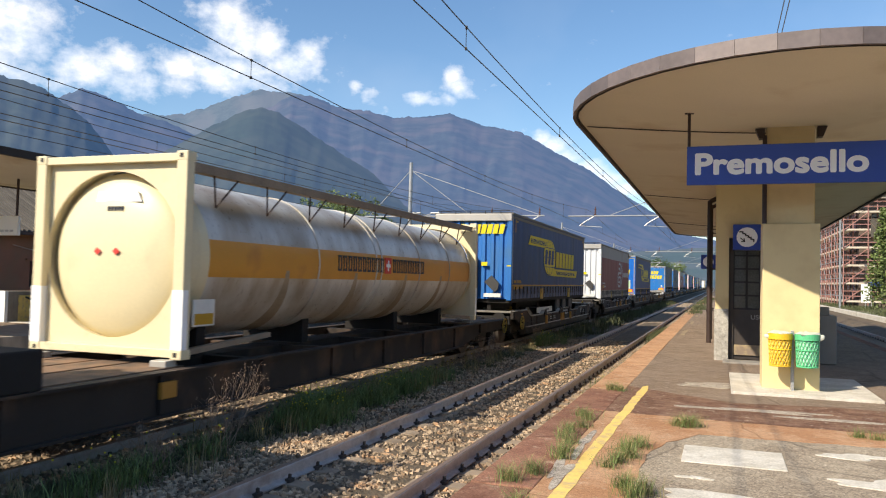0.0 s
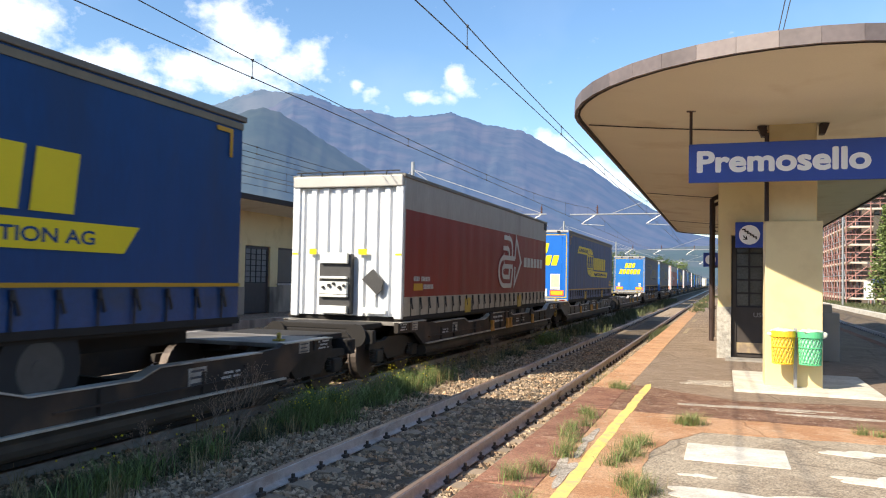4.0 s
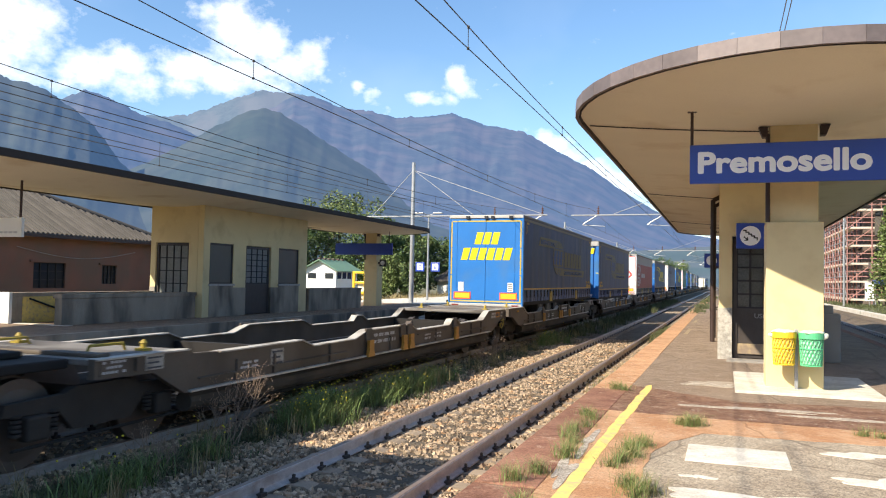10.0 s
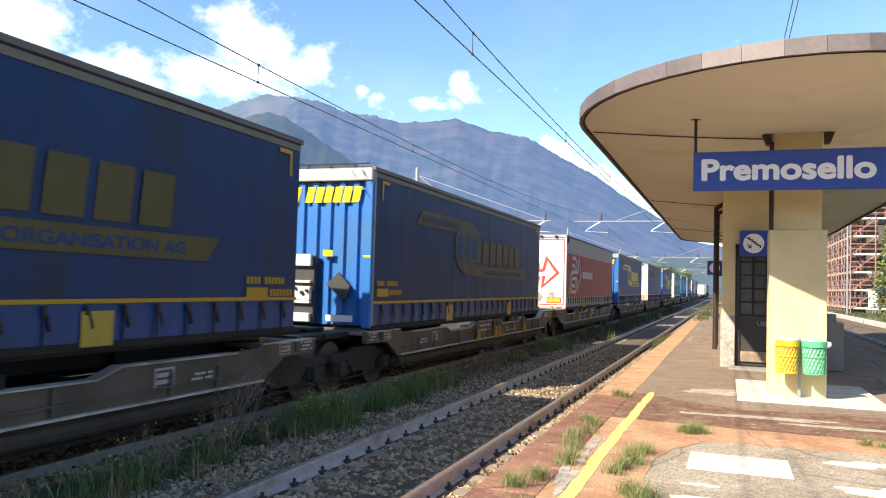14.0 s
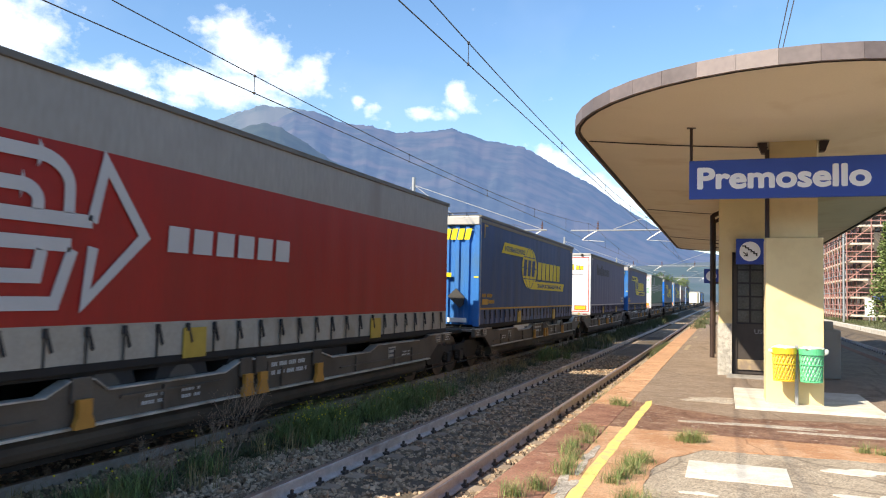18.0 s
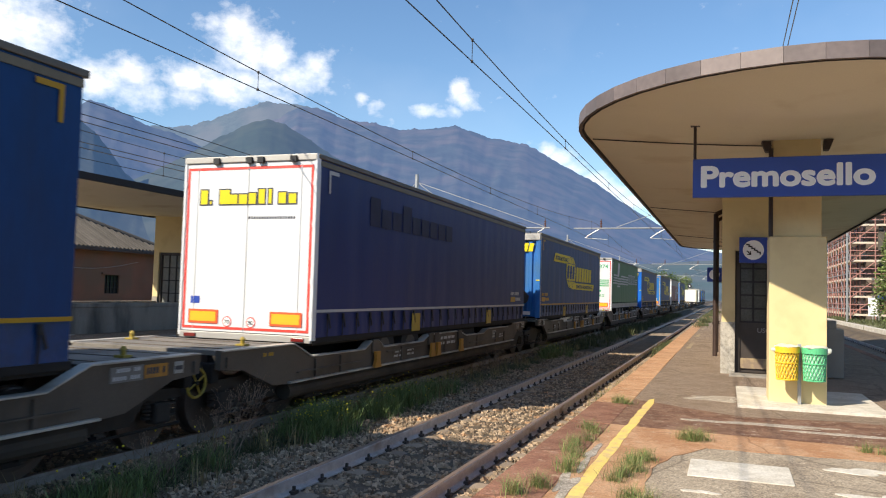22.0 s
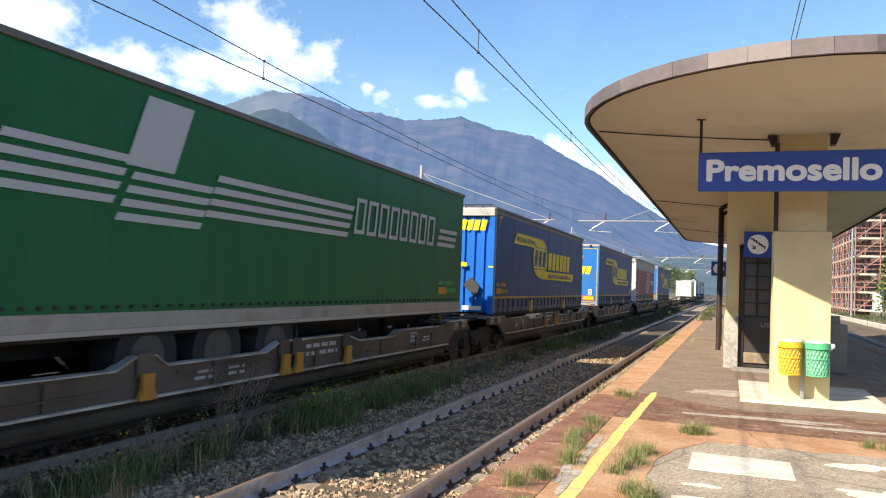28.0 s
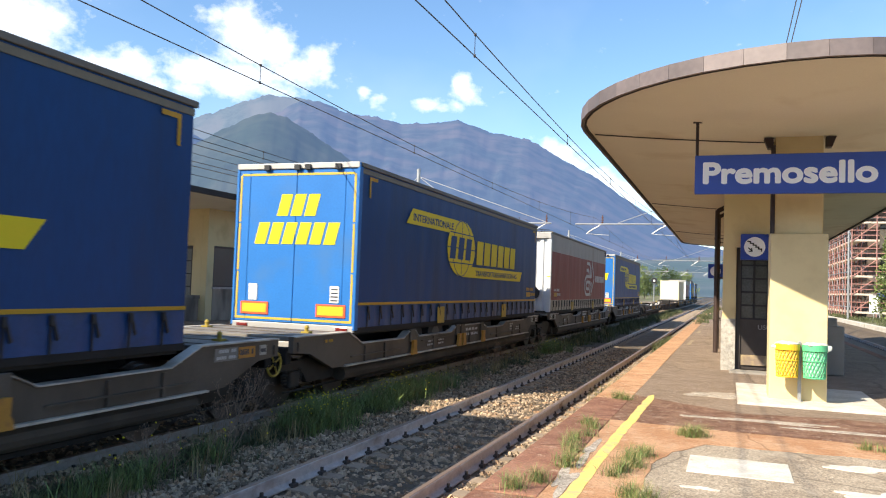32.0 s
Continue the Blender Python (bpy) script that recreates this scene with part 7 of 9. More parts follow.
def make_far_shelter():
    cx = -19.4
    # far fascia faces away from the sun; that shade is in its colour
    make_canopy(cx, 3.25, 13.0, 41.5, 3.6, "butterfly concrete canopy over the opposite platform", "fascia_shaded")
    make_pillar(-19.4, -18.6, 40.2, 0.75, "cream plastered canopy pillar on the opposite platform")
    x0, x1, y0, y1, zt, t = -20.6, -18.2, 24.0, 31.6, 4.58, 0.25
    # track side wall with window and door openings
    w = tagged(empty("shelter_opposite"), "cream plastered shelter with grey base on the opposite platform", "shelter", kind="structure")
    opens = ((24.4, 25.9, 1.65, 3.2), (26.75, 28.6, P_TOP, 3.2), (29.2, 30.9, 1.65, 3.2))
    edges = [y0 + 0.01] + [v for o in opens for v in o[:2]] + [y1]
    for i in range(0, len(edges), 2):
        bm = B()
        box(bm, x1 - t, x1, edges[i], edges[i + 1], 1.5, zt)
        part("wall", bm, M["plaster"], w)
        bm = B()
        ends = i in (0, len(edges) - 2)
        box(bm, x1 - t, x1 + (0.0 if ends else 0.02), edges[i], edges[i + 1], P_TOP - 0.05, 1.5)
        part("wall_base", bm, M["plaster" if ends else "old_concrete"], w, "" if ends else "grey rendered wall base")
    for a, b, c, d in opens:
        bm = B()
        box(bm, x1 - t, x1, a, b, d, zt)
        part("lintel", bm, M["plaster"], w)
        if c > 1:
            bm = B()
            box(bm, x1 - t, x1 + 0.02, a, b, P_TOP - 0.05, c - 0.08)
            part("wall_base", bm, M["old_concrete"], w)
            bm = B()
            box(bm, x1 - t, x1 + 0.06, a - 0.05, b + 0.05, c - 0.08, c)
            part("window_sill", bm, M["granite"], w)
            bm = B()
            for s_ in (a, b - 0.08):
                box(bm, x1 - 0.12, x1 - 0.04, s_, s_ + 0.08, c, d)
            box(bm, x1 - 0.12, x1 - 0.04, a + 0.08, b - 0.08, d - 0.08, d)
            fr = part("window_frame", bm, M["door_wood"], w)
            bm = B()
            box(bm, x1 - 0.10, x1 - 0.06, a + 0.08, b - 0.08, c + 0.05, d - 0.08)
            part("frosted_pane", bm, M["frosted"], fr, "dull frosted pane")
            bm = B()
            box(bm, x1 - 0.11, x1 - 0.045, a + 0.08, b - 0.08, c, c + 0.05)
            part("bottom_rail", bm, M["door_wood"], fr)
    glazed_door("door_2", 26.8, 28.55, x1 - 0.12, P_TOP + 0.01, 3.18, "dark waiting-room door with barred pale panes", axis="x", cols=4, rows=6, glaze_from=0.46, glass="pale_glass")
    for nm, b, ma in (("wall_end", (x0, -20.36, y0, y0 + t, 1.5, zt), "plaster"), ("wall_end_right", (-18.85, x1 - t - 0.002, y0, y0 + t, P_TOP, zt), "plaster"), ("wall_end_lintel", (-20.36, -18.85, y0, y0 + t, 3.18, zt), "plaster"),
                      ("wall_end_base", (x0, -20.36, y0 - 0.02, y0 + t, P_TOP, 1.5), "concrete"), ("wall_far_side", (x0, x0 + t, y0 + t, y1, P_TOP, zt), "plaster"), ("wall_far_end", (x0 + t, x1 - t, y1 - t, y1, P_TOP, zt), "plaster")):
        slab(nm, *b, M[ma], "cream plastered shelter wall on the opposite platform", "wall")
    glazed_door("door_3", -20.35, -18.86, y0 + 0.1, P_TOP + 0.01, 3.17, "dark glazed double door with long pale panes", cols=4, rows=5, glaze_from=0.1, glass="pale_glass")
    # stair parapets
    for x in (-18.55, -20.5):
        bm = B()
        box(bm, x - 0.14, x + 0.14, 17.75, 23.9, P_TOP, 1.20, 0.01)
        box(bm, x - 0.17, x + 0.17, 17.7, 23.93, 1.20, 1.33, 0.012)
        tagged(part("parapet", bm, M["old_concrete"]), "streaked concrete stair parapet with coping", "parapet", kind="structure")
    # added white cap: sunlight on the parapet's end face, put into its colour
    bm = B()
    box(bm, -20.69, -20.31, 17.58, 17.696, P_TOP, 1.34, 0.01)
    tagged(part("parapet_end", bm, M["white_wall"]), "white cap that paints sunlight onto the stair parapet's end", "parapet", kind="structure")
    bm = B()
    box(bm, -20.36, -20.34, 18.1, 23.5, P_TOP, 1.2)
    tagged(part("stair_lining", bm, M["yellow_paint"]), "yellow painted lining of the stairwell", "wall", kind="structure")
    r = tagged(empty("handrail"), "dark iron handrail down the stairwell", "handrail")
    bm = B()
    rod(bm, (-20.28, 18.3, 1.14), (-20.28, 20.6, 0.42), 0.03, 8)
    rod(bm, (-20.28, 18.6, 1.05), (-20.36, 18.6, 1.05), 0.015, 6)
    part("rail", bm, M["black"], r)
    bm = B()
    box(bm, -20.7, -18.2, 17.7, 17.98, P_TOP - 0.02, P_TOP + 0.02)
    tagged(part("stair_threshold", bm, M["white_concrete"]), "pale threshold of the stairwell", "step", kind="structure")
    bm = B()
    box(bm, -18.45, -18.15, 31.8, 37.3, P_TOP, 1.36, 0.01)
    box(bm, -18.49, -18.11, 31.78, 37.34, 1.36, 1.46, 0.01)
    tagged(part("parapet", bm, M["old_concrete"]), "grey concrete stair parapet with coping", "parapet", kind="structure")
    g = tagged(empty("station_sign"), "long dark blue name board in the canopy's shade", "sign")
    bm = B()
    box(bm, -21.2, -17.6, 40.05, 40.12, 3.3, 3.95, 0.006)
    part("board", bm, M["sign_blue"], g)
    for x in (-21.0, -17.8):
        bm = B()
        rod(bm, (x, 40.08, 3.95), (x, 40.08, 4.72), 0.025, 8)
        part("hanger", bm, M["iron_brown"], g)
    g = tagged(empty("hanging_board"), "pale information board hung from the canopy", "sign")
    bm = B()
    box(bm, -21.4, -18.6, 16.4, 16.5, 2.95, 3.5, 0.006)
    part("board", bm, M["white_wall"], g)
    bm = B()
    for i in range(5):
        box(bm, -19.6 + i * 0.18, -19.47 + i * 0.18, 16.39, 16.4, 3.05, 3.11)
    part("marks", bm, M["grey_print"], g)
    for x in (-21.2, -18.7):
        bm = B()
        rod(bm, (x, 16.45, 3.5), (x, 16.45, 4.68), 0.035, 8)
        part("hanger", bm, M["iron_brown"], g)
    g = tagged(empty("platform_clock"), "small round dark clock on the pillar", "clock")
    bm = B()
    box(bm, -18.5, -18.1, 40.3, 40.4, 2.65, 3.05, 0.02)
    part("case", bm, M["black"], g)
    bm = B()
    rod(bm, (-18.3, 40.28, 2.85), (-18.3, 40.3, 2.85), 0.13, 20)
    part("face", bm, M["plate_white"], g)
    bm = B()
    box(bm, -18.6, -18.5, 40.33, 40.37, 2.8, 2.9)
    part("bracket", bm, M["iron_brown"], g)


make_far_shelter()


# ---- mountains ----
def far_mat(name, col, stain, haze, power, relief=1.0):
    """Far slopes: woods and rock; their own bluish glow paints in the haze."""
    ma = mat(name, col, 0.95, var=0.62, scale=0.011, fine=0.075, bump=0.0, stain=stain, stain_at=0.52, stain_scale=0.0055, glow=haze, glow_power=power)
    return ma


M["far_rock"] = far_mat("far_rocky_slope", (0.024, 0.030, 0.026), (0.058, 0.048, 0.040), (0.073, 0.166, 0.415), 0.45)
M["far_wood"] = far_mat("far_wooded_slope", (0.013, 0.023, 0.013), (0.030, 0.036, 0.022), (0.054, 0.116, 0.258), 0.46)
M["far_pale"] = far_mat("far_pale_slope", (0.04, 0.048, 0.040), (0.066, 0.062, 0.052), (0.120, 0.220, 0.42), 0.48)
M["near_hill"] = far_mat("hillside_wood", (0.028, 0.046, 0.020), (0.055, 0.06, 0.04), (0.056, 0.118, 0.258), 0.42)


def mountain(name, ridge, dist, foot, material, label, seed, rough=1.0, base=0.0):
    """A range: heading and height of its ridge in degrees, then slopes with gullies down to the valley."""
    azs = np.arange(ridge[0][0], ridge[-1][0] + 1e-6, 0.16)
    el = np.interp(azs, [a for a, _ in ridge], [e for _, e in ridge])
    bm = B()
    rows = 46
    g = []
    for j in range(rows + 1):
        k = j / rows
        r = dist + (foot - dist) * k
        row = []
        for a, e in zip(azs, el):
            crest = dist * math.tan(radians(e))
            n1 = noise.ridged_multi_fractal(Vector((a * 0.42 + seed + 0.9 * k, k * 1.5 - 0.05 * a, seed)), 0.95, 2.1, 7, 1.0, 2.0)
            n2 = noise.fractal(Vector((a * 1.5 + seed + 1.4 * k, k * 3.2 + 0.2 * a, seed)), 0.85, 2.0, 7)
            h = crest * (1 - k) ** 1.12 + crest * rough * (0.015 * (n1 - 1.1) * math.sin(math.pi * min(1, k * 1.15 + 0.02)) + 0.018 * n2 * (0.2 + k) * (1 - k))
            if j == 0:
                h = crest * (1 + 0.010 * rough * n2 + 0.006 * rough * noise.fractal(Vector((a * 5.0, seed, 2.0)), 0.7, 2.0, 4))
            rr = r * (1 + 0.02 * n1 * k * (1 - k))
            row.append(bm.verts.new((rr * math.sin(radians(a)), rr * math.cos(radians(a)), max(h, -8) + base)))
        g.append(row)
    for j in range(rows):
        for i in range(len(azs) - 1):
            bm.faces.new((g[j][i], g[j][i + 1], g[j + 1][i + 1], g[j + 1][i]))
    bmesh.ops.recalc_face_normals(bm, faces=bm.faces[:])
    ob = part(name, bm, material, smooth=True)
    tagged(ob, label, "mountain", kind="structure")


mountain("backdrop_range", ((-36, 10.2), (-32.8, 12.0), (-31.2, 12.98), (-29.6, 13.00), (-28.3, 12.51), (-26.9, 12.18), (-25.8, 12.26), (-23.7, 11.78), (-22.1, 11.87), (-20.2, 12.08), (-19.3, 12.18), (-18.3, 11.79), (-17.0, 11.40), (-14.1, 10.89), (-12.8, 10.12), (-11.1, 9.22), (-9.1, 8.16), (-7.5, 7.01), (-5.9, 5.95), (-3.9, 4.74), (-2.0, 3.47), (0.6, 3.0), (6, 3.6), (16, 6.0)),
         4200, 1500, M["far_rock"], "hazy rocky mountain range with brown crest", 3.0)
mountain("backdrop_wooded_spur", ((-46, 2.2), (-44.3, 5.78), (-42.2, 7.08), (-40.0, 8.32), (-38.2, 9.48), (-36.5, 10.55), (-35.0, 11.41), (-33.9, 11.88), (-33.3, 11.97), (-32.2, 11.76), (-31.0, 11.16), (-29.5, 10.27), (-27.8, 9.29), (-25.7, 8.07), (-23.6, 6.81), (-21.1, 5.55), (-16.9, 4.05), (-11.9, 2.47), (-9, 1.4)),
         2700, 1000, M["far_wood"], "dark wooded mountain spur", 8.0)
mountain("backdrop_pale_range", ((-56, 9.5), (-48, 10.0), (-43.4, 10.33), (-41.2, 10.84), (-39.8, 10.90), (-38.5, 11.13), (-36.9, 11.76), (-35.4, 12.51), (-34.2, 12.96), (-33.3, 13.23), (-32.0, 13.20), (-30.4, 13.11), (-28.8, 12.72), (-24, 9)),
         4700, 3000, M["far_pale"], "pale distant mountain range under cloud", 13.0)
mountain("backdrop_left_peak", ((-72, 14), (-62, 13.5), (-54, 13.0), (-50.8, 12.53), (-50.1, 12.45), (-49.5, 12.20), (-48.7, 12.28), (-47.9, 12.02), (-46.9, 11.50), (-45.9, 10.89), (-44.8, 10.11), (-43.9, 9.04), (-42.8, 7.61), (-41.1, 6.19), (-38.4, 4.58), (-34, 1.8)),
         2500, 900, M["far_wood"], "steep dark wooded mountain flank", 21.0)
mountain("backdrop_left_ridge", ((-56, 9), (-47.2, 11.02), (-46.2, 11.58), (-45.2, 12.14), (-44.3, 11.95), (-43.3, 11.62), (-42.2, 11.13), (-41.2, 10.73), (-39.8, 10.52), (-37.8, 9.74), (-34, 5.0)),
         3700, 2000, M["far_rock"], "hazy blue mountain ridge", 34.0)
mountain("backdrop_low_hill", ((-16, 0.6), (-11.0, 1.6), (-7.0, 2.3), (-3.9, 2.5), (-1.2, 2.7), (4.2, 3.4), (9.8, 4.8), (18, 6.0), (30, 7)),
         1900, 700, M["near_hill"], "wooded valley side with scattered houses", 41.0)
mountain("backdrop_behind", ((60, 5), (100, 8), (140, 9), (180, 8), (220, 9), (270, 10), (286, 12)), 3500, 1500, M["far_wood"], "wooded mountains behind the station", 55.0, 0.6)


def scattered_houses():
    r = random.Random(5)
    bm = B()
    for i in range(46):
        a, d = radians(r.uniform(-9, 2)), r.uniform(900, 1500)
        z = 4 + (d - 800) * r.uniform(0.01, 0.045)
        x, y = d * math.sin(a), d * math.cos(a)
        w = r.uniform(4, 8)
        box(bm, x - w, x + w, y - w, y + w, z - 6, z + r.uniform(3, 6))
    tagged(part("far_houses", bm, M["white_wall"]), "scattered pale houses on the far valley side", "houses", kind="stuff")


scattered_houses()


# ---- trees ----
def make_tree(x, y, h, w, leaf, seed, label, kind="round", z0=-0.3, leaves=2600, size=0.30):
    r = random.Random(seed)
    t = tagged(empty("tree", pose(x, y, z0)), label, "tree", "trees beside the station")
    bm = B()
    th = h * (0.32 if kind == "round" else 0.9)
    rod(bm, (0, 0, 0), (0.1, 0, th), 0.022 * h, 10, 0.012 * h)
    tips = []
    for i in range(9):
        a = i * 2.4 + r.uniform(-0.4, 0.4)
        z = th * r.uniform(0.55, 1.0)
        L = w * r.uniform(0.45, 0.8)
        e = Vector((L * math.cos(a), L * math.sin(a), min(h * 0.88, z + h * r.uniform(0.15, 0.45))))
        rod(bm, (0.05, 0, z), e, 0.008 * h, 6, 0.003 * h)
        tips.append(e)
    part("trunk", bm, M["bark"], t)
    # clumps, then leaves on them
    clumps = []
    for i in range(44):
        if kind == "round":
            e = tips[i % 9]
            c = Vector((e.x * r.uniform(0.1, 1.25), e.y * r.uniform(0.1, 1.25), h * r.uniform(0.14, 0.93)))
            k = 1 - abs(c.z / h - 0.55) * 0.9
            clumps.append((c, w * 0.36 * r.uniform(0.6, 1.15) * k))
        else:
            z = h * (0.12 + 0.86 * i / 44)
            rad = w * (1 - z / h) * 0.9 + 0.15
            a = i * 2.4
            clumps.append((Vector((rad * 0.5 * math.cos(a), rad * 0.5 * math.sin(a), z)), rad * 0.62 + 0.1))
    V, F = [], []
    for i in range(leaves):
        c, rad = clumps[i % len(clumps)]
        d = Vector((r.gauss(0, 1), r.gauss(0, 1), r.gauss(0, 0.8))).normalized() * rad * r.uniform(0.55, 1.08)
        p = c + d
        u = Vector((r.gauss(0, 1), r.gauss(0, 1), r.gauss(0, 0.6))).normalized()
        v = u.cross(Vector((r.gauss(0, 1), r.gauss(0, 1), r.gauss(0, 1)))).normalized()
        s = size * r.uniform(0.6, 1.3)
        n = len(V)
        V += [p - u * s, p + v * s * 0.5, p + u * s, p - v * s * 0.5 + u.cross(v) * s * 0.2]
        F.append((n, n + 1, n + 2, n + 3))
    me = bpy.data.meshes.new("crown")
    me.from_pydata([tuple(v) for v in V], [], F)
    me.materials.append(leaf)
    part("crown", me, leaf, t)
    return t


def at_heading(deg, d):
    return d * math.sin(radians(deg)), d * math.cos(radians(deg))


def make_trees():
    items = ((-29.5, 92, 12.0, 5.2, "leaf", "round"), (-27.2, 95, 13.0, 5.0, "leaf", "round"), (-25.2, 90, 9.5, 4.2, "leaf_dark", "round"), (-31.4, 88, 10.0, 4.5, "leaf_dark", "round"),
             (-33.5, 90, 9.0, 4.5, "leaf", "round"), (-23.6, 86, 7.5, 3.6, "leaf_dark", "round"), (-22.2, 100, 9.0, 3.4, "leaf", "round"), (-21.0, 104, 8.0, 3.4, "leaf_dark", "round"),
             (-19.4, 118, 8.5, 4.0, "leaf", "round"), (-17.6, 126, 8.5, 4.2, "leaf_dark", "round"), (-15.9, 138, 9.0, 4.5, "leaf", "round"), (-14.2, 150, 9.0, 5.0, "leaf_dark", "round"),
             (-12.6, 170, 9.0, 5.0, "leaf", "round"), (-10.8, 190, 10.0, 6.0, "leaf_dark", "round"), (-9.0, 220, 10.0, 7.0, "leaf", "round"), (-7.4, 260, 12.0, 8.0, "leaf_dark", "round"),
             (-5.6, 300, 12.0, 8.0, "leaf", "round"), (-4.2, 340, 13.0, 9.0, "leaf_dark", "round"), (-3.0, 380, 13.0, 10.0, "leaf", "round"), (-36.0, 84, 7.0, 4.0, "leaf", "round"), (-43.4, 60, 4.6, 2.4, "leaf", "round"), (-24.4, 80, 5.0, 3.0, "leaf", "round"), (-27.6, 82, 4.5, 3.2, "leaf_dark", "round"))
    for i, (a, d, h, w, leaf, kind) in enumerate(items):
        x, y = at_heading(a, d)
        make_tree(x, y, h, w, M[leaf], 100 + i, "leafy green tree behind the opposite platform", kind, leaves=7000 if d < 130 else 3500, size=0.17 if d < 130 else 0.32)
    make_tree(11.95, 68, 8.2, 1.7, M["leaf"], 300, "slender green tree beside the scaffolded building", "cone", z0=0.3, leaves=5000, size=0.13)
    make_tree(15.0, 69, 8.5, 2.0, M["leaf_dark"], 301, "slender green tree beside the scaffolded building", "cone", z0=0.3, leaves=5000, size=0.13)


make_trees()


# ---- houses beyond the opposite platform ----
def pitched(bm, quad, th):
    """A roof slab from four corners, th thick."""
    A = [bm.verts.new(p) for p in quad]
    C = [bm.verts.new((p[0], p[1], p[2] - th)) for p in quad]
    k = len(quad)
    bm.faces.new(A)
    bm.faces.new(C[::-1])
    for i in range(k):
        bm.faces.new((A[i], C[i], C[(i + 1) % k], A[(i + 1) % k]))
    bmesh.ops.recalc_face_normals(bm, faces=bm.faces[:])


def make_pink_house():
    h = tagged(empty("goods_shed"), "low faded pink building with a brown tiled hip roof", "house")
    X, y0, y1, z0, zt, W = -30.0, 10.0, 35.3, -0.34, 3.72, 8.0
    wins = ((17.4, 19.4, 1.2, 2.4), (22.5, 24.4, 1.2, 2.4), (27.2, 29.05, 1.2, 2.4), (31.4, 32.4, 1.4, 2.36))
    e = [y0] + [v for q in wins for v in q[:2]] + [y1]
    for i in range(0, len(e), 2):
        bm = B()
        box(bm, X - 0.3, X, e[i], e[i + 1], z0, zt)
        part("wall", bm, M["pink"], h)
    for a, b, c, d in wins:
        for lo, hi in ((z0, c), (d, zt)):
            bm = B()
            box(bm, X - 0.3, X, a, b, lo, hi)
            part("wall", bm, M["pink"], h)
        bm = B()
        box(bm, X - 0.18, X - 0.12, a, b, c, d)
        wd = part("window", bm, M["glass"], h, "dark barred window")
        for k in range(5):
            bm = B()
            y = a + (b - a) * k / 4
            box(bm, X - 0.12, X - 0.07, y - 0.03, y + 0.03, c, d)
            part("window_bar", bm, M["black"], wd)
        for k in range(4):
            bm = B()
            z = c + (d - c) * k / 3
            box(bm, X - 0.12, X - 0.075, a, b, z - 0.025, z + 0.025)
            part("window_bar", bm, M["black"], wd)
        bm = B()
        box(bm, X - 0.05, X + 0.12, a - 0.25, b + 0.25, d + 0.02, d + 0.12)
        part("window_hood", bm, M["pink"], wd)
    for q in ((X - W, X - 0.3, y1 - 0.3, y1), (X - W, X - 0.3, y0, y0 + 0.3), (X - W, X - W + 0.3, y0 + 0.3, y1 - 0.3)):
        bm = B()
        box(bm, *q, z0, zt)
        part("wall", bm, M["pink"], h)
    o, zr, yr = 0.5, 6.2, 5.2
    za = zt + 0.0
    rf = empty("roof")
    rf.parent = h
    slopes = (((X + o, y0 - o, za), (X + o, y1 + o, za), (X - W / 2, y1 - yr, zr), (X - W / 2, y0 + yr, zr)), ((X + o, y1 + o, za), (X - W - o, y1 + o, za), (X - W / 2, y1 - yr, zr)),
              ((X - W - o, y1 + o, za), (X - W - o, y0 - o, za), (X - W / 2, y0 + yr, zr), (X - W / 2, y1 - yr, zr)), ((X - W - o, y0 - o, za), (X + o, y0 - o, za), (X - W / 2, y0 + yr, zr)))
    for q in slopes:
        bm = B()
        pitched(bm, q, 0.1)
        part("roof_slope", bm, M["roof_tile"], h, "brown tiled slope")
    # ridged tile courses on the track-side slope
    n = 96
    for i in range(n):
        bm = B()
        y = y0 - o + (y1 - y0 + 2 * o) * (i + 0.5) / n
        top = Vector((X - W / 2, y, zr))
        low = Vector((X + o, y, za))
        k = 1.0
        if y > y1 - yr:
            k = (y1 + o - y) / (yr + o)
        elif y < y0 + yr:
            k = (y - y0 + o) / (yr + o)
        rod(bm, low + Vector((0, 0, 0.03)), low + (top - low) * k + Vector((0, 0, 0.03)), 0.07, 6)
        part("roof_rib", bm, M["roof_tile"], h)
    for p, q in (((X + o, y1 + o, za + 0.08), (X - W / 2, y1 - yr, zr + 0.08)), ((X - W / 2, y1 - yr, zr + 0.08), (X - W / 2, y0 + yr, zr + 0.08))):
        bm = B()
        rod(bm, p, q, 0.13, 8)
        part("ridge_tile", bm, M["roof_tile"], h)
    bm = B()
    box(bm, X + 0.42, X + 0.58, y0 - o, y1 + o, za - 0.16, za - 0.02)
    part("gutter", bm, M["iron_brown"], h)
    bm = B()
    rod(bm, (X + 0.12, y1 - 0.25, za - 0.1), (X + 0.12, y1 - 0.25, z0), 0.06, 8)
    part("downpipe", bm, M["iron_brown"], h)
    bm = B()
    prev = None
    for i in range(13):
        y = 26.2 + i * 0.62
        z = 3.1 - 0.45 * math.sin(math.pi * i / 12)
        if prev:
            rod(bm, prev, (X + 0.06, y, z), 0.012, 5)
        prev = (X + 0.06, y, z)
    part("wall_cable", bm, M["grey_print"], h)


make_pink_house()


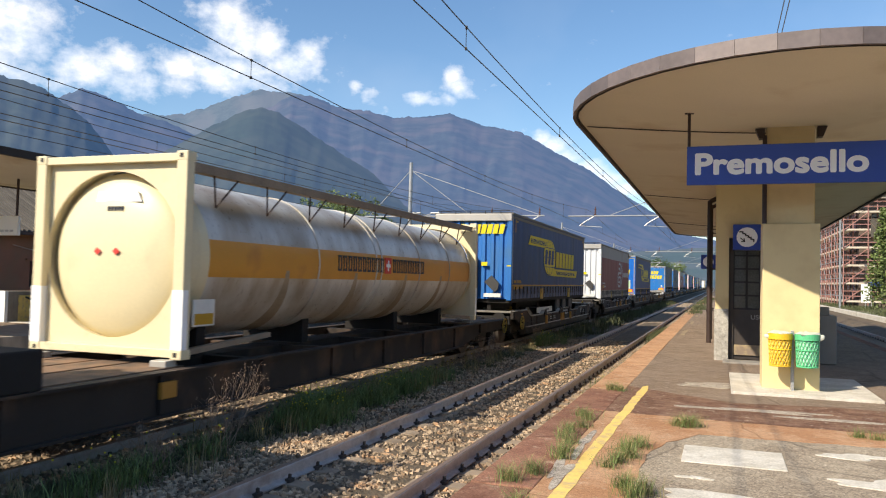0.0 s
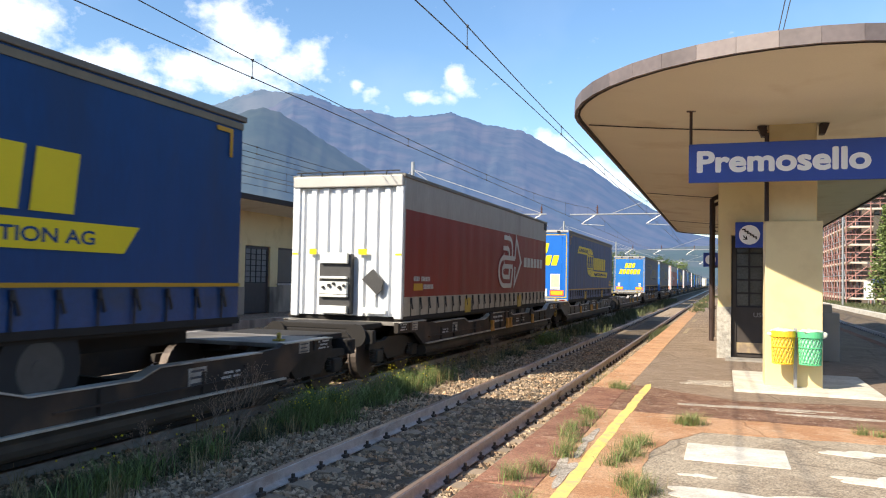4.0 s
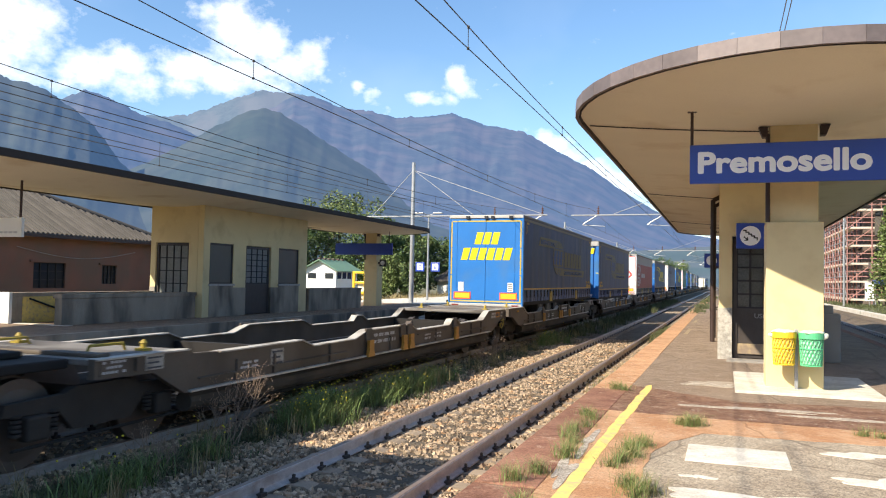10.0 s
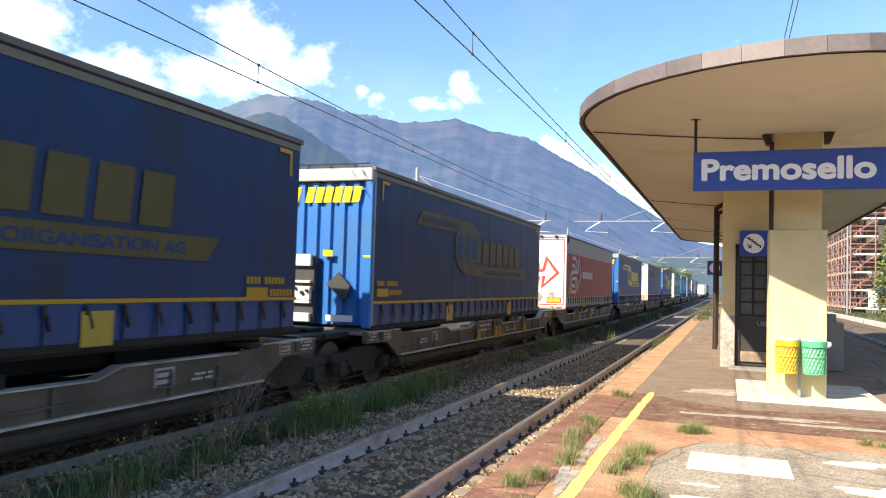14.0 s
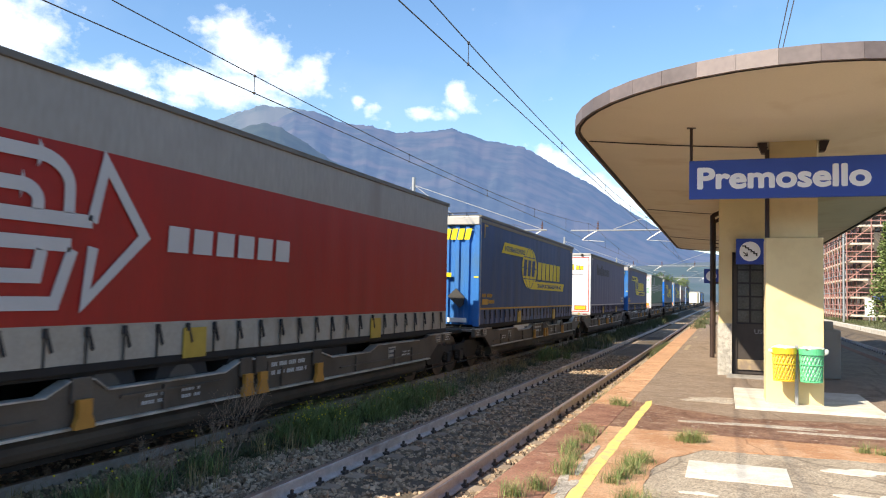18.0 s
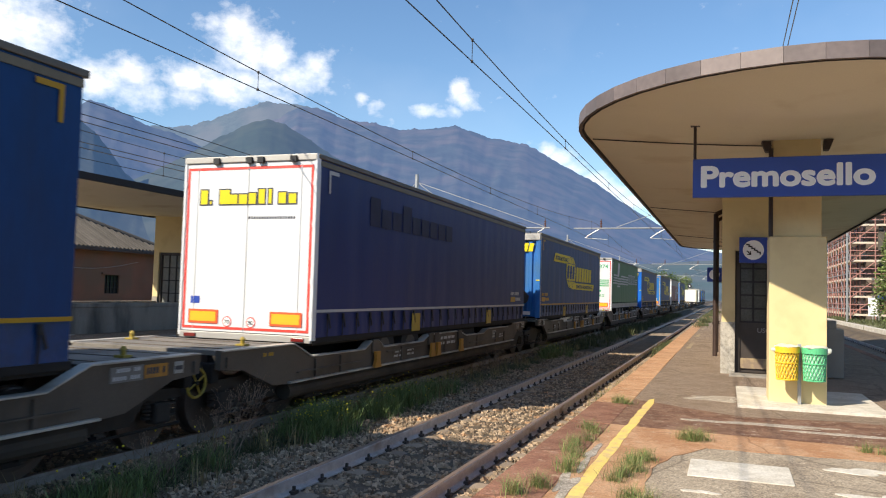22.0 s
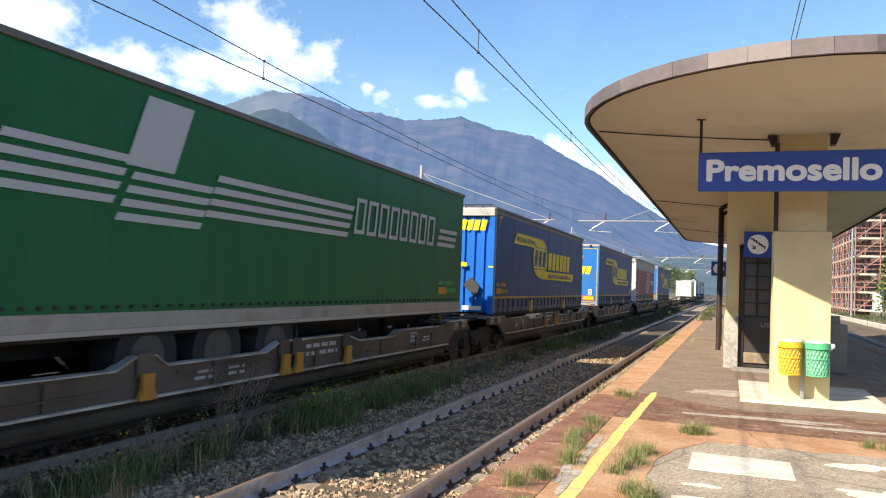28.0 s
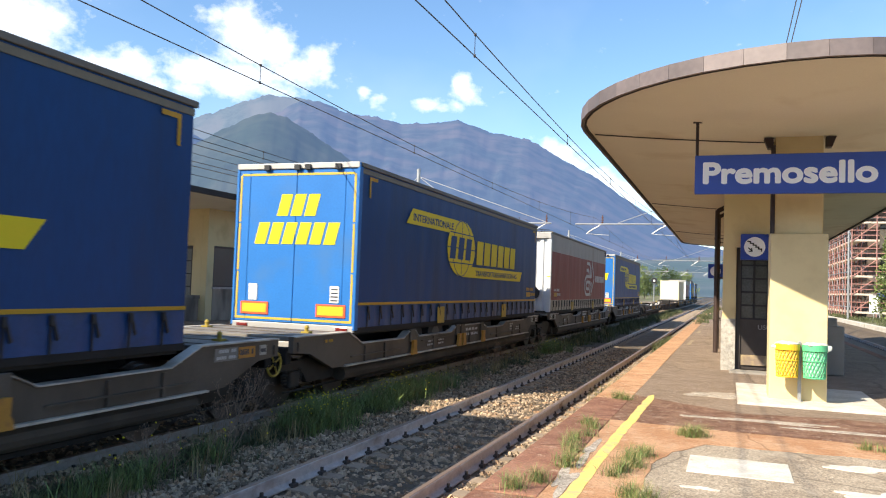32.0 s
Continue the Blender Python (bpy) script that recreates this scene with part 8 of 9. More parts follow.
def make_hut():
    h = tagged(empty("white_hut"), "white-walled hut with a green sheet roof", "hut")
    x1, x0, y0, y1, zt = -30.0, -32.9, 56.9, 60.8, 2.62
    xm, zr = (x0 + x1) / 2, 3.45
    bm = B()
    prism(bm, [(x0, -0.34), (x1, -0.34), (x1, zt), (xm, zr - 0.1), (x0, zt)], "y", y0, y0 + 0.2)
    part("gable_wall", bm, M["white_wall"], h)
    for q in ((x1 - 0.2, x1, y0 + 0.2, y1), (x0, x0 + 0.2, y0 + 0.2, y1), (x0 + 0.2, x1 - 0.2, y1 - 0.2, y1)):
        bm = B()
        box(bm, *q, -0.34, zt)
        part("side_wall", bm, M["white_wall"], h)
    for i in range(4):
        bm = B()
        y = y0 + 0.25 + i * 0.9
        box(bm, x1 - 0.05, x1 + 0.03, y, y + 0.66, 1.85, 2.4)
        w = part("window", bm, M["glass"], h)
        bm = B()
        box(bm, x1 + 0.03, x1 + 0.06, y - 0.04, y + 0.70, 1.80, 1.85)
        part("window_sill", bm, M["white_wall"], w)
    for x in (-32.6, -31.0):
        bm = B()
        box(bm, x, x + 0.75, y0 - 0.03, y0 + 0.05, 1.85, 2.3)
        part("window", bm, M["glass"], h)
    for i, x in enumerate((-32.5, -32.2)):
        bm = B()
        prism(bm, [(x, 0.85), (x + 0.1, 0.97), (x, 1.1), (x - 0.1, 0.97)], "y", y0 - 0.04, y0 - 0.01)
        part("hazard_plate", bm, M["orange_line"], h)
    for s, xe in ((1, x1 + 0.35), (-1, x0 - 0.35)):
        bm = B()
        pitched(bm, [(xe, y0 - 0.4, zt - 0.12), (xe, y1 + 0.5, zt - 0.12), (xm, y1 + 0.5, zr), (xm, y0 - 0.4, zr)], 0.07)
        part("roof_slope", bm, M["green_roof"], h)
    for i in range(6):
        bm = B()
        y = y0 - 0.2 + i * 0.8
        box(bm, xm - 0.15, xm + 0.15, y - 0.12, y + 0.12, zr - 0.05, zr + 0.12, 0.03)
        part("roof_vent", bm, M["iron_brown"], h)


make_hut()


def make_grey_house():
    x, y = at_heading(-17.9, 100)
    h = tagged(empty("grey_roofed_house", pose(x, y, 0, 0, 0, -25)), "low house with a broad grey roof and white chimney", "house")
    bm = B()
    box(bm, -3, 3, -3, 3, -0.4, 2.0)
    part("wall", bm, M["white_wall"], h)
    for s in (-1, 1):
        bm = B()
        pitched(bm, [(-3.4, s * 3.6, 1.8), (3.4, s * 3.6, 1.8), (3.4, 0, 3.6), (-3.4, 0, 3.6)], 0.12)
        part("roof_slope", bm, M["roof_tile"], h)
    bm = B()
    box(bm, -2.4, -1.6, -1.6, -0.9, 2.3, 3.9)
    part("chimney", bm, M["white_wall"], h)


make_grey_house()


def make_scaffold_building():
    h = tagged(empty("apartment_building"), "unfinished brick apartment building with dark openings", "building")
    x0, x1, y0, y1, z0, zt = 12.0, 30.0, 80.2, 108.0, 0.2, 15.0
    lift = 1.63
    bm = B()
    box(bm, x0, x1, y0, y1, z0, zt)
    part("wall", bm, M["brick_orange"], h)
    for k in range(5):
        z = 1.2 + k * 3.1
        for i in range(5):
            bm = B()
            x = x0 + 1.0 + i * 3.4
            box(bm, x, x + 1.7, y0 - 0.06, y0 + 0.02, z, z + 1.8)
            w = part("window", bm, M["glass"], h)
            bm = B()
            box(bm, x - 0.1, x + 1.8, y0 - 0.12, y0 - 0.06, z - 0.14, z)
            part("window_sill", bm, M["concrete"], w)
        for i in range(7):
            bm = B()
            y = y0 + 1.2 + i * 3.8
            box(bm, x0 - 0.06, x0 + 0.02, y, y + 1.7, z, z + 1.8)
            part("window", bm, M["glass"], h)
    for k in range(6):
        bm = B()
        z = 0.3 + k * 3.1
        box(bm, x0 - 0.03, x1 + 0.03, y0 - 0.03, y1 + 0.03, z - 0.12, z + 0.12)
        part("floor_band", bm, M["concrete"], h)
    s = tagged(empty("scaffold"), "red tube scaffold with pale plank decks round the building", "scaffold")
    ox, oy = x0 - 1.5, y0 - 1.5
    for lo in (0.0, 0.9):
        for i in range(10):
            bm = B()
            x = ox + lo + i * 2.0
            rod(bm, (x, oy + lo, z0), (x, oy + lo, zt + 1), 0.05, 6)
            part("standard", bm, M["scaffold_red"], s)
        for i in range(1, 15):
            bm = B()
            y = oy + lo + i * 2.0
            rod(bm, (ox + lo, y, z0), (ox + lo, y, zt + 1), 0.05, 6)
            part("standard", bm, M["scaffold_red"], s)
    for k in range(9):
        z = 0.8 + k * lift
        bm = B()
        box(bm, ox, ox + 20, oy + 0.05, oy + 0.9, z, z + 0.17)
        part("deck", bm, M["plank"], s, "pale plank deck")
        bm = B()
        box(bm, ox + 0.05, ox + 0.9, oy + 0.95, oy + 28, z, z + 0.17)
        part("deck", bm, M["plank"], s, "pale plank deck")
        for dz in (0.55, 1.0):
            bm = B()
            rod(bm, (ox, oy, z + dz), (ox + 20, oy, z + dz), 0.045, 6)
            part("ledger", bm, M["scaffold_red"], s)
            bm = B()
            rod(bm, (ox, oy, z + dz), (ox, oy + 28, z + dz), 0.045, 6)
            part("ledger", bm, M["scaffold_red"] if dz > 0.7 else M["galv"], s)
        for i in range(0, 14, 2):
            bm = B()
            rod(bm, (ox, oy + i * 2.0, z), (ox, oy + (i + 1) * 2.0, z + lift), 0.04, 6)
            part("brace", bm, M["galv"], s)
        for i in range(0, 9, 3):
            bm = B()
            rod(bm, (ox + i * 2.0, oy, z), (ox + (i + 1) * 2.0, oy, z + lift), 0.04, 6)
            part("brace", bm, M["scaffold_red"], s)
    bm = B()
    box(bm, ox + 2.2, ox + 7.5, oy - 0.08, oy - 0.04, 6.7, 8.4)
    part("debris_net", bm, M["shutter"], s, "dark debris net panel")


make_scaffold_building()


def make_right_clutter():
    p = tagged(empty("steel_mast"), "pale round steel mast with stay wires", "mast")
    bm = B()
    rod(bm, (9.75, 75, 0.3), (9.75, 75, 8.0), 0.10, 14, 0.085)
    part("mast", bm, M["galv"], p)
    for dx, z in ((-5.0, 4.6), (-5.5, 6.0)):
        bm = B()
        rod(bm, (9.75, 75, 7.6), (9.75 + dx, 96, z), 0.03, 5)
        part("stay", bm, M["wire"], p)
    lp = tagged(empty("street_lamp"), "curved grey street lamp beside the side platform", "lamp")
    bm = B()
    rod(bm, (11.6, 60, 0.3), (11.6, 60, 6.2), 0.07, 10)
    part("post", bm, M["galv"], lp)
    bm = B()
    prev = (11.6, 60, 6.2)
    for i in range(1, 8):
        a = i * 0.2
        q = (11.6 + 1.3 * math.sin(a), 60, 6.2 + 0.7 * math.sin(a * 1.6))
        rod(bm, prev, q, 0.05, 8)
        prev = q
    part("arm", bm, M["galv"], lp)
    bm = B()
    box(bm, prev[0], prev[0] + 0.5, 59.85, 60.15, prev[2] - 0.08, prev[2] + 0.06, 0.03)
    part("lantern", bm, M["galv"], lp)
    k = tagged(empty("bus_shelter"), "small blue-roofed shelter with a white panel", "shelter")
    bm = B()
    box(bm, 11.6, 13.4, 72, 73.2, 2.2, 2.6, 0.03)
    part("roof", bm, M["sign_blue"], k)
    for x in (11.7, 13.3):
        for y in (72.1, 73.1):
            bm = B()
            rod(bm, (x, y, 0.3), (x, y, 2.2), 0.05, 8)
            part("post", bm, M["galv"], k)
    bm = B()
    box(bm, 10.9, 11.55, 71.9, 71.96, 0.9, 2.4)
    part("panel", bm, M["sign_white"], k)
    bm = B()
    box(bm, 11.2, 11.26, 71.96, 72.0, 0.3, 1.0)
    part("panel_post", bm, M["galv"], k)
    c = tagged(empty("white_cabinet"), "white roadside cabinet on the verge", "cabinet")
    bm = B()
    box(bm, 12.6, 13.8, 58, 58.8, 0.34, 1.5, 0.03)
    part("body", bm, M["white_wall"], c)
    bm = B()
    box(bm, 12.55, 13.85, 57.95, 58.85, 1.5, 1.58, 0.01)
    part("lid", bm, M["galv"], c)


make_right_clutter()


# ---- overhead line ----
def wire_run(name, pts, r, parent):
    bm = B()
    for a, c in zip(pts, pts[1:]):
        rod(bm, a, c, r, 5)
    return part(name, bm, M["wire"], parent)


def overhead(cx, label, far=330, low=5.34, lift=0.0):
    w = tagged(empty("overhead_line"), label, "overhead line", "overhead lines")
    span, mid = 52.0, 21.0
    def zc(y):
        k = ((y - mid + span / 2) % span) - span / 2
        return 5.505 + lift + 0.00135 * k * k
    ys = [-30 + 2.0 * i for i in range(int((far + 30) / 2))]
    wire_run("messenger_wire", [(cx, y, zc(y)) for y in ys], 0.009, w)
    wire_run("contact_wire", [(cx, -30, low), (cx, far, low)], 0.009, w)
    y = -17.2 if cx > -5 else -16.6
    while y < 120:
        bm = B()
        rod(bm, (cx, y, low), (cx, y, zc(y)), 0.006, 5)
        for z in (low, zc(y)):
            box(bm, cx - 0.014, cx + 0.014, y - 0.02, y + 0.02, z - 0.02, z + 0.02)
        part("dropper", bm, M["wire"], w)
        y += 6.93
    return w


for wx, wz, wl in ((-3.50, 5.34, 0.0), (-7.53, 5.34, 0.0), (-12.0, 5.30, -0.03), (-15.3, 5.10, 0.24), (TRACKS["right"], 5.34, 0.0)):
    overhead(wx, "copper contact and messenger wires over the track", low=wz, lift=wl)


def feeder_pair():
    w = tagged(empty("feeder_line"), "pair of feeder wires high over the platform", "overhead line")
    for dx, dz in ((0, 0), (0.12, 0.0)):
        wire_run("feeder_wire", [(1.40 + dx, -30, 9.0 + dz), (1.40 + dx, 330, 9.0 + dz)], 0.014, w)
    for x, z in ((-17.5, 6.60), (-18.6, 6.26), (-18.4, 6.04)):
        wire_run("feeder_wire", [(x, -30, z), (x, 330, z)], 0.014, w)


feeder_pair()


def boom_arm(parent, x, y, z):
    """Registration arm under the boom, and the insulator on top."""
    bm = B()
    rod(bm, (x + 0.5, y, z), (x - 0.25, y, z - 0.45), 0.03, 8)
    rod(bm, (x - 0.25, y, z - 0.45), (x - 0.45, y, z - 0.62), 0.03, 8)
    rod(bm, (x - 0.45, y, z - 0.62), (x + 0.9, y, z - 0.70), 0.02, 8)
    part("registration_arm", bm, M["galv"], parent)
    bm = B()
    for k in range(4):
        rod(bm, (x + 0.5, y, z + 0.06 + k * 0.1), (x + 0.5, y, z + 0.11 + k * 0.1), 0.07, 10)
    rod(bm, (x + 0.5, y, z), (x + 0.5, y, z + 0.55), 0.025, 8)
    part("insulator", bm, M["insulator"], parent)


def make_masts():
    for y in (47.5, 99.5, 151.5):
        p = tagged(empty("catenary_mast"), "tall pale steel catenary mast with a long boom and stays", "mast", "catenary masts")
        bm = B()
        rod(bm, (-19.45, y, 0.0), (-19.45, y, 9.7), 0.17, 14, 0.12)
        part("mast", bm, M["galv"], p)
        bm = B()
        rod(bm, (-22.8, y, 6.12), (-10.4, y, 6.12), 0.045, 10)
        part("boom", bm, M["galv"], p)
        for x in (-15.2, -10.6, -22.4):
            bm = B()
            rod(bm, (-19.45, y, 9.2), (x, y, 6.15), 0.022, 6)
            part("stay", bm, M["galv"], p)
        for x in (-14.3, -11.2):
            boom_arm(p, x, y, 6.12)
        p = tagged(empty("catenary_mast"), "steel catenary mast on the platform with a two-track boom", "mast", "catenary masts")
        bm = B()
        rod(bm, (1.2, y, P_TOP - 0.1), (1.2, y, 9.3), 0.17, 14, 0.12)
        part("mast", bm, M["galv"], p)
        bm = B()
        rod(bm, (1.2, y, 6.1), (-8.9, y, 6.08), 0.043, 10)
        part("boom", bm, M["galv"], p)
        bm = B()
        rod(bm, (1.2, y, 8.9), (-6.3, y, 6.15), 0.022, 6)
        part("stay", bm, M["galv"], p)
        for x in (-3.565, -7.44):
            boom_arm(p, x - 0.3, y, 6.1)


make_masts()


def platform_lamp(x, y, h, numbers):
    p = tagged(empty("platform_lamp"), "slim grey lamp post on the opposite platform", "lamp", "platform lamps")
    bm = B()
    rod(bm, (x, y, 0.2), (x, y, h), 0.09, 10, 0.06)
    part("post", bm, M["galv"], p)
    for s in (-1, 1):
        bm = B()
        rod(bm, (x, y, h - 0.05), (x + s * 0.5, y, h + 0.08), 0.03, 6)
        box(bm, *sorted((x + s * 0.4, x + s * 1.1)), y - 0.15, y + 0.15, h + 0.04, h + 0.16, 0.03)
        part("lantern", bm, M["galv"], p)
    for i, k in enumerate(numbers):
        s = -1 if i == 0 else 1
        bm = B()
        box(bm, x + s * 0.62 - 0.36, x + s * 0.62 + 0.36, y - 0.06, y - 0.02, 2.55, 3.25, 0.01)
        b = part("number_board", bm, M["sign_blue"], p, "blue platform number board")
        bm = B()
        box(bm, x + s * 0.62 - 0.24, x + s * 0.62 + 0.24, y - 0.07, y - 0.06, 2.66, 3.14)
        f_ = part("field", bm, M["sign_white"], b)
        lettering("number", k, 0.34, M["sign_blue"], b, pose(x + s * 0.62 - 0.1, y - 0.072, 2.73) @ UPRIGHT, 0.02, 0.2)
        bm = B()
        rod(bm, (x, y - 0.03, 2.9), (x + s * 0.4, y - 0.03, 2.9), 0.02, 6)
        part("bracket", bm, M["galv"], b)


platform_lamp(-21.2, 55, 6.9, ("7", "6"))
platform_lamp(-22.6, 80, 7.2, ())
platform_lamp(-22.8, 105, 7.2, ())


def notice_board(x, y):
    p = tagged(empty("notice_board"), "framed notice board on two posts", "sign")
    for dx in (-0.9, 0.9):
        bm = B()
        rod(bm, (x + dx, y, 0.3), (x + dx, y, 3.9), 0.05, 8)
        part("post", bm, M["galv"], p)
    bm = B()
    box(bm, x - 0.9, x + 0.9, y - 0.04, y + 0.04, 3.3, 3.9)
    part("board", bm, M["galv"], p)


notice_board(-21.4, 70)


def yellow_frame():
    p = tagged(empty("yellow_frame"), "yellow steel machine frame beside the hut", "frame")
    for x in (-27.9, -26.9):
        bm = B()
        box(bm, x - 0.09, x + 0.09, 55.9, 56.1, -0.3, 2.4)
        part("post", bm, M["bin_yellow"], p)
    for z in (0.8, 1.6, 2.4):
        bm = B()
        box(bm, -28.0, -26.6, 55.92, 56.08, z - 0.08, z + 0.08)
        part("rail", bm, M["bin_yellow"], p)
    bm = B()
    box(bm, -27.7, -27.0, 56.2, 57.0, -0.3, 1.7, 0.03)
    part("cabinet", bm, M["white_wall"], p)


yellow_frame()


def signal_mast(x, y, h):
    p = tagged(empty("railway_signal"), "railway signal head on a pale mast", "signal", "signals")
    bm = B()
    rod(bm, (x, y, 0), (x, y, h), 0.10, 10)
    part("mast", bm, M["galv"], p)
    bm = B()
    rod(bm, (x, y - 0.12, h + 0.1), (x, y - 0.06, h + 0.1), 0.55, 20)
    part("target", bm, M["black"], p)
    bm = B()
    rod(bm, (x, y - 0.16, h + 0.1), (x, y - 0.12, h + 0.1), 0.2, 16)
    part("lens", bm, M["plate_white"], p)


signal_mast(-9.3, 215, 5.0)
signal_mast(-13.0, 150, 4.2)


# ---- stones, weeds and shrubs ----
def make_stones():
    r = np.random.default_rng(3)
    base = np.array([(-1, -1, -1), (1, -1, -1), (1, 1, -1), (-1, 1, -1), (-0.7, -0.7, 1), (0.7, -0.7, 1), (0.7, 0.7, 1), (-0.7, 0.7, 1)], float)
    quads = np.array([(0, 3, 2, 1), (4, 5, 6, 7), (0, 1, 5, 4), (1, 2, 6, 5), (2, 3, 7, 6), (3, 0, 4, 7)])
    def bed(name, n, x0, x1, y0, y1, z, lo, hi, label, skip=()):
        # denser towards the near end
        xs = r.uniform(x0, x1, n)
        ys = y0 + (y1 - y0) * r.uniform(0, 1, n) ** 1.6
        keep = np.ones(n, bool)
        for a, b in skip:
            keep &= ~((xs > a) & (xs < b))
        # leave some sleepers half clear
        keep &= ~((np.abs((ys + 0.3) % 0.6 - 0.3) < 0.12) & (np.abs(xs + 3.565) < 1.15) & (r.uniform(0, 1, n) < 0.88) & (np.abs(xs + 3.565) > 0.05))
        xs, ys = xs[keep], ys[keep]
        n = len(xs)
        s = r.uniform(lo, hi, n)
        pts = base[None] * s[:, None, None] * r.uniform(0.6, 1.25, (n, 1, 3)) + r.normal(0, 0.27, (n, 8, 3)) * s[:, None, None]
        a, b = r.uniform(0, 6.28, n), r.normal(0, 0.5, n)
        ca, sa, cb, sb = np.cos(a), np.sin(a), np.cos(b), np.sin(b)
        x, y, zz = pts[..., 0], pts[..., 1], pts[..., 2]
        y, zz = y * cb[:, None] - zz * sb[:, None], y * sb[:, None] + zz * cb[:, None]
        x, y = x * ca[:, None] - y * sa[:, None], x * sa[:, None] + y * ca[:, None]
        V = np.stack((x + xs[:, None], y + ys[:, None], zz + z + r.uniform(-0.01, 0.02, n)[:, None]), -1).reshape(-1, 3)
        F = (quads[None] + 8 * np.arange(n)[:, None, None]).reshape(-1, 4)
        me = bpy.data.meshes.new(name)
        me.from_pydata(V.tolist(), [], F.tolist())
        me.materials.append(M["stone"])
        ob = part(name, me, M["stone"])
        tagged(ob, label, "ballast", kind="stuff")
    rails = [(c + s * GAUGE - 0.11, c + s * GAUGE + 0.11) for c in (TRACKS["near"], TRACKS["train"]) for s in (-1, 1)]
    bed("ballast_stones", 52000, -5.9, -1.93, 3.0, 30.0, -0.190, 0.011, 0.032, "loose tan and grey ballast stones in the track", rails)
    # ballast heaped against the outer side of the train's rail
    e = TRACKS["train"] + GAUGE
    sh = B()
    prism(sh, [(e + 0.085, -0.30), (e + 0.62, -0.30), (e + 0.62, -0.215), (e + 0.36, -0.125), (e + 0.085, -0.105)], "y", 3.0, 46.0)
    tagged(part("ballast_shoulder", sh, M["ballast"]), "dark ballast heaped along the rail under the weeds", "ballast", kind="structure")
    bed("ballast_stones", 3600, e + 0.12, e + 0.42, 5.0, 30.0, -0.118, 0.011, 0.028, "dark ballast stones heaped along the rail")
    bed("ballast_stones", 11000, -8.9, -5.9, 5.0, 30.0, -0.200, 0.013, 0.036, "loose dark ballast stones under the train", rails)


make_stones()


def blades(name, spots, label, material, h, spread, n, seed, lean=0.35, w=0.006, ground=-0.2, category="grass"):
    """Tufts of curved blades, each a strip of two quads."""
    r = random.Random(seed)
    V, F = [], []
    for sx, sy, k in spots:
        for _ in range(int(n * k)):
            a, d = r.uniform(0, 6.2832), abs(r.gauss(0, spread))
            x, y = sx + d * math.cos(a), sy + d * math.sin(a)
            L = h * r.uniform(0.35, 1.1) * (0.6 + 0.4 * k)
            b = r.uniform(0, 6.2832)
            ux, uy = math.cos(b), math.sin(b)
            l = lean * r.uniform(0.2, 1.4)
            ww = w * r.uniform(0.6, 1.5)
            i = len(V)
            for q, t in ((0, 1.0), (0.55, 0.75), (1.0, 0.12)):
                px, py, pz = x + ux * l * L * q * q, y + uy * l * L * q * q, ground + L * q * (1 - 0.15 * l * q)
                V.append((px - uy * ww * t, py + ux * ww * t, pz))
                V.append((px + uy * ww * t, py - ux * ww * t, pz))
            F += [(i, i + 1, i + 3, i + 2), (i + 2, i + 3, i + 5, i + 4)]
    me = bpy.data.meshes.new(name)
    me.from_pydata(V, [], F)
    me.materials.append(material)
    ob = part(name, me, material)
    return tagged(ob, label, category, kind="stuff")


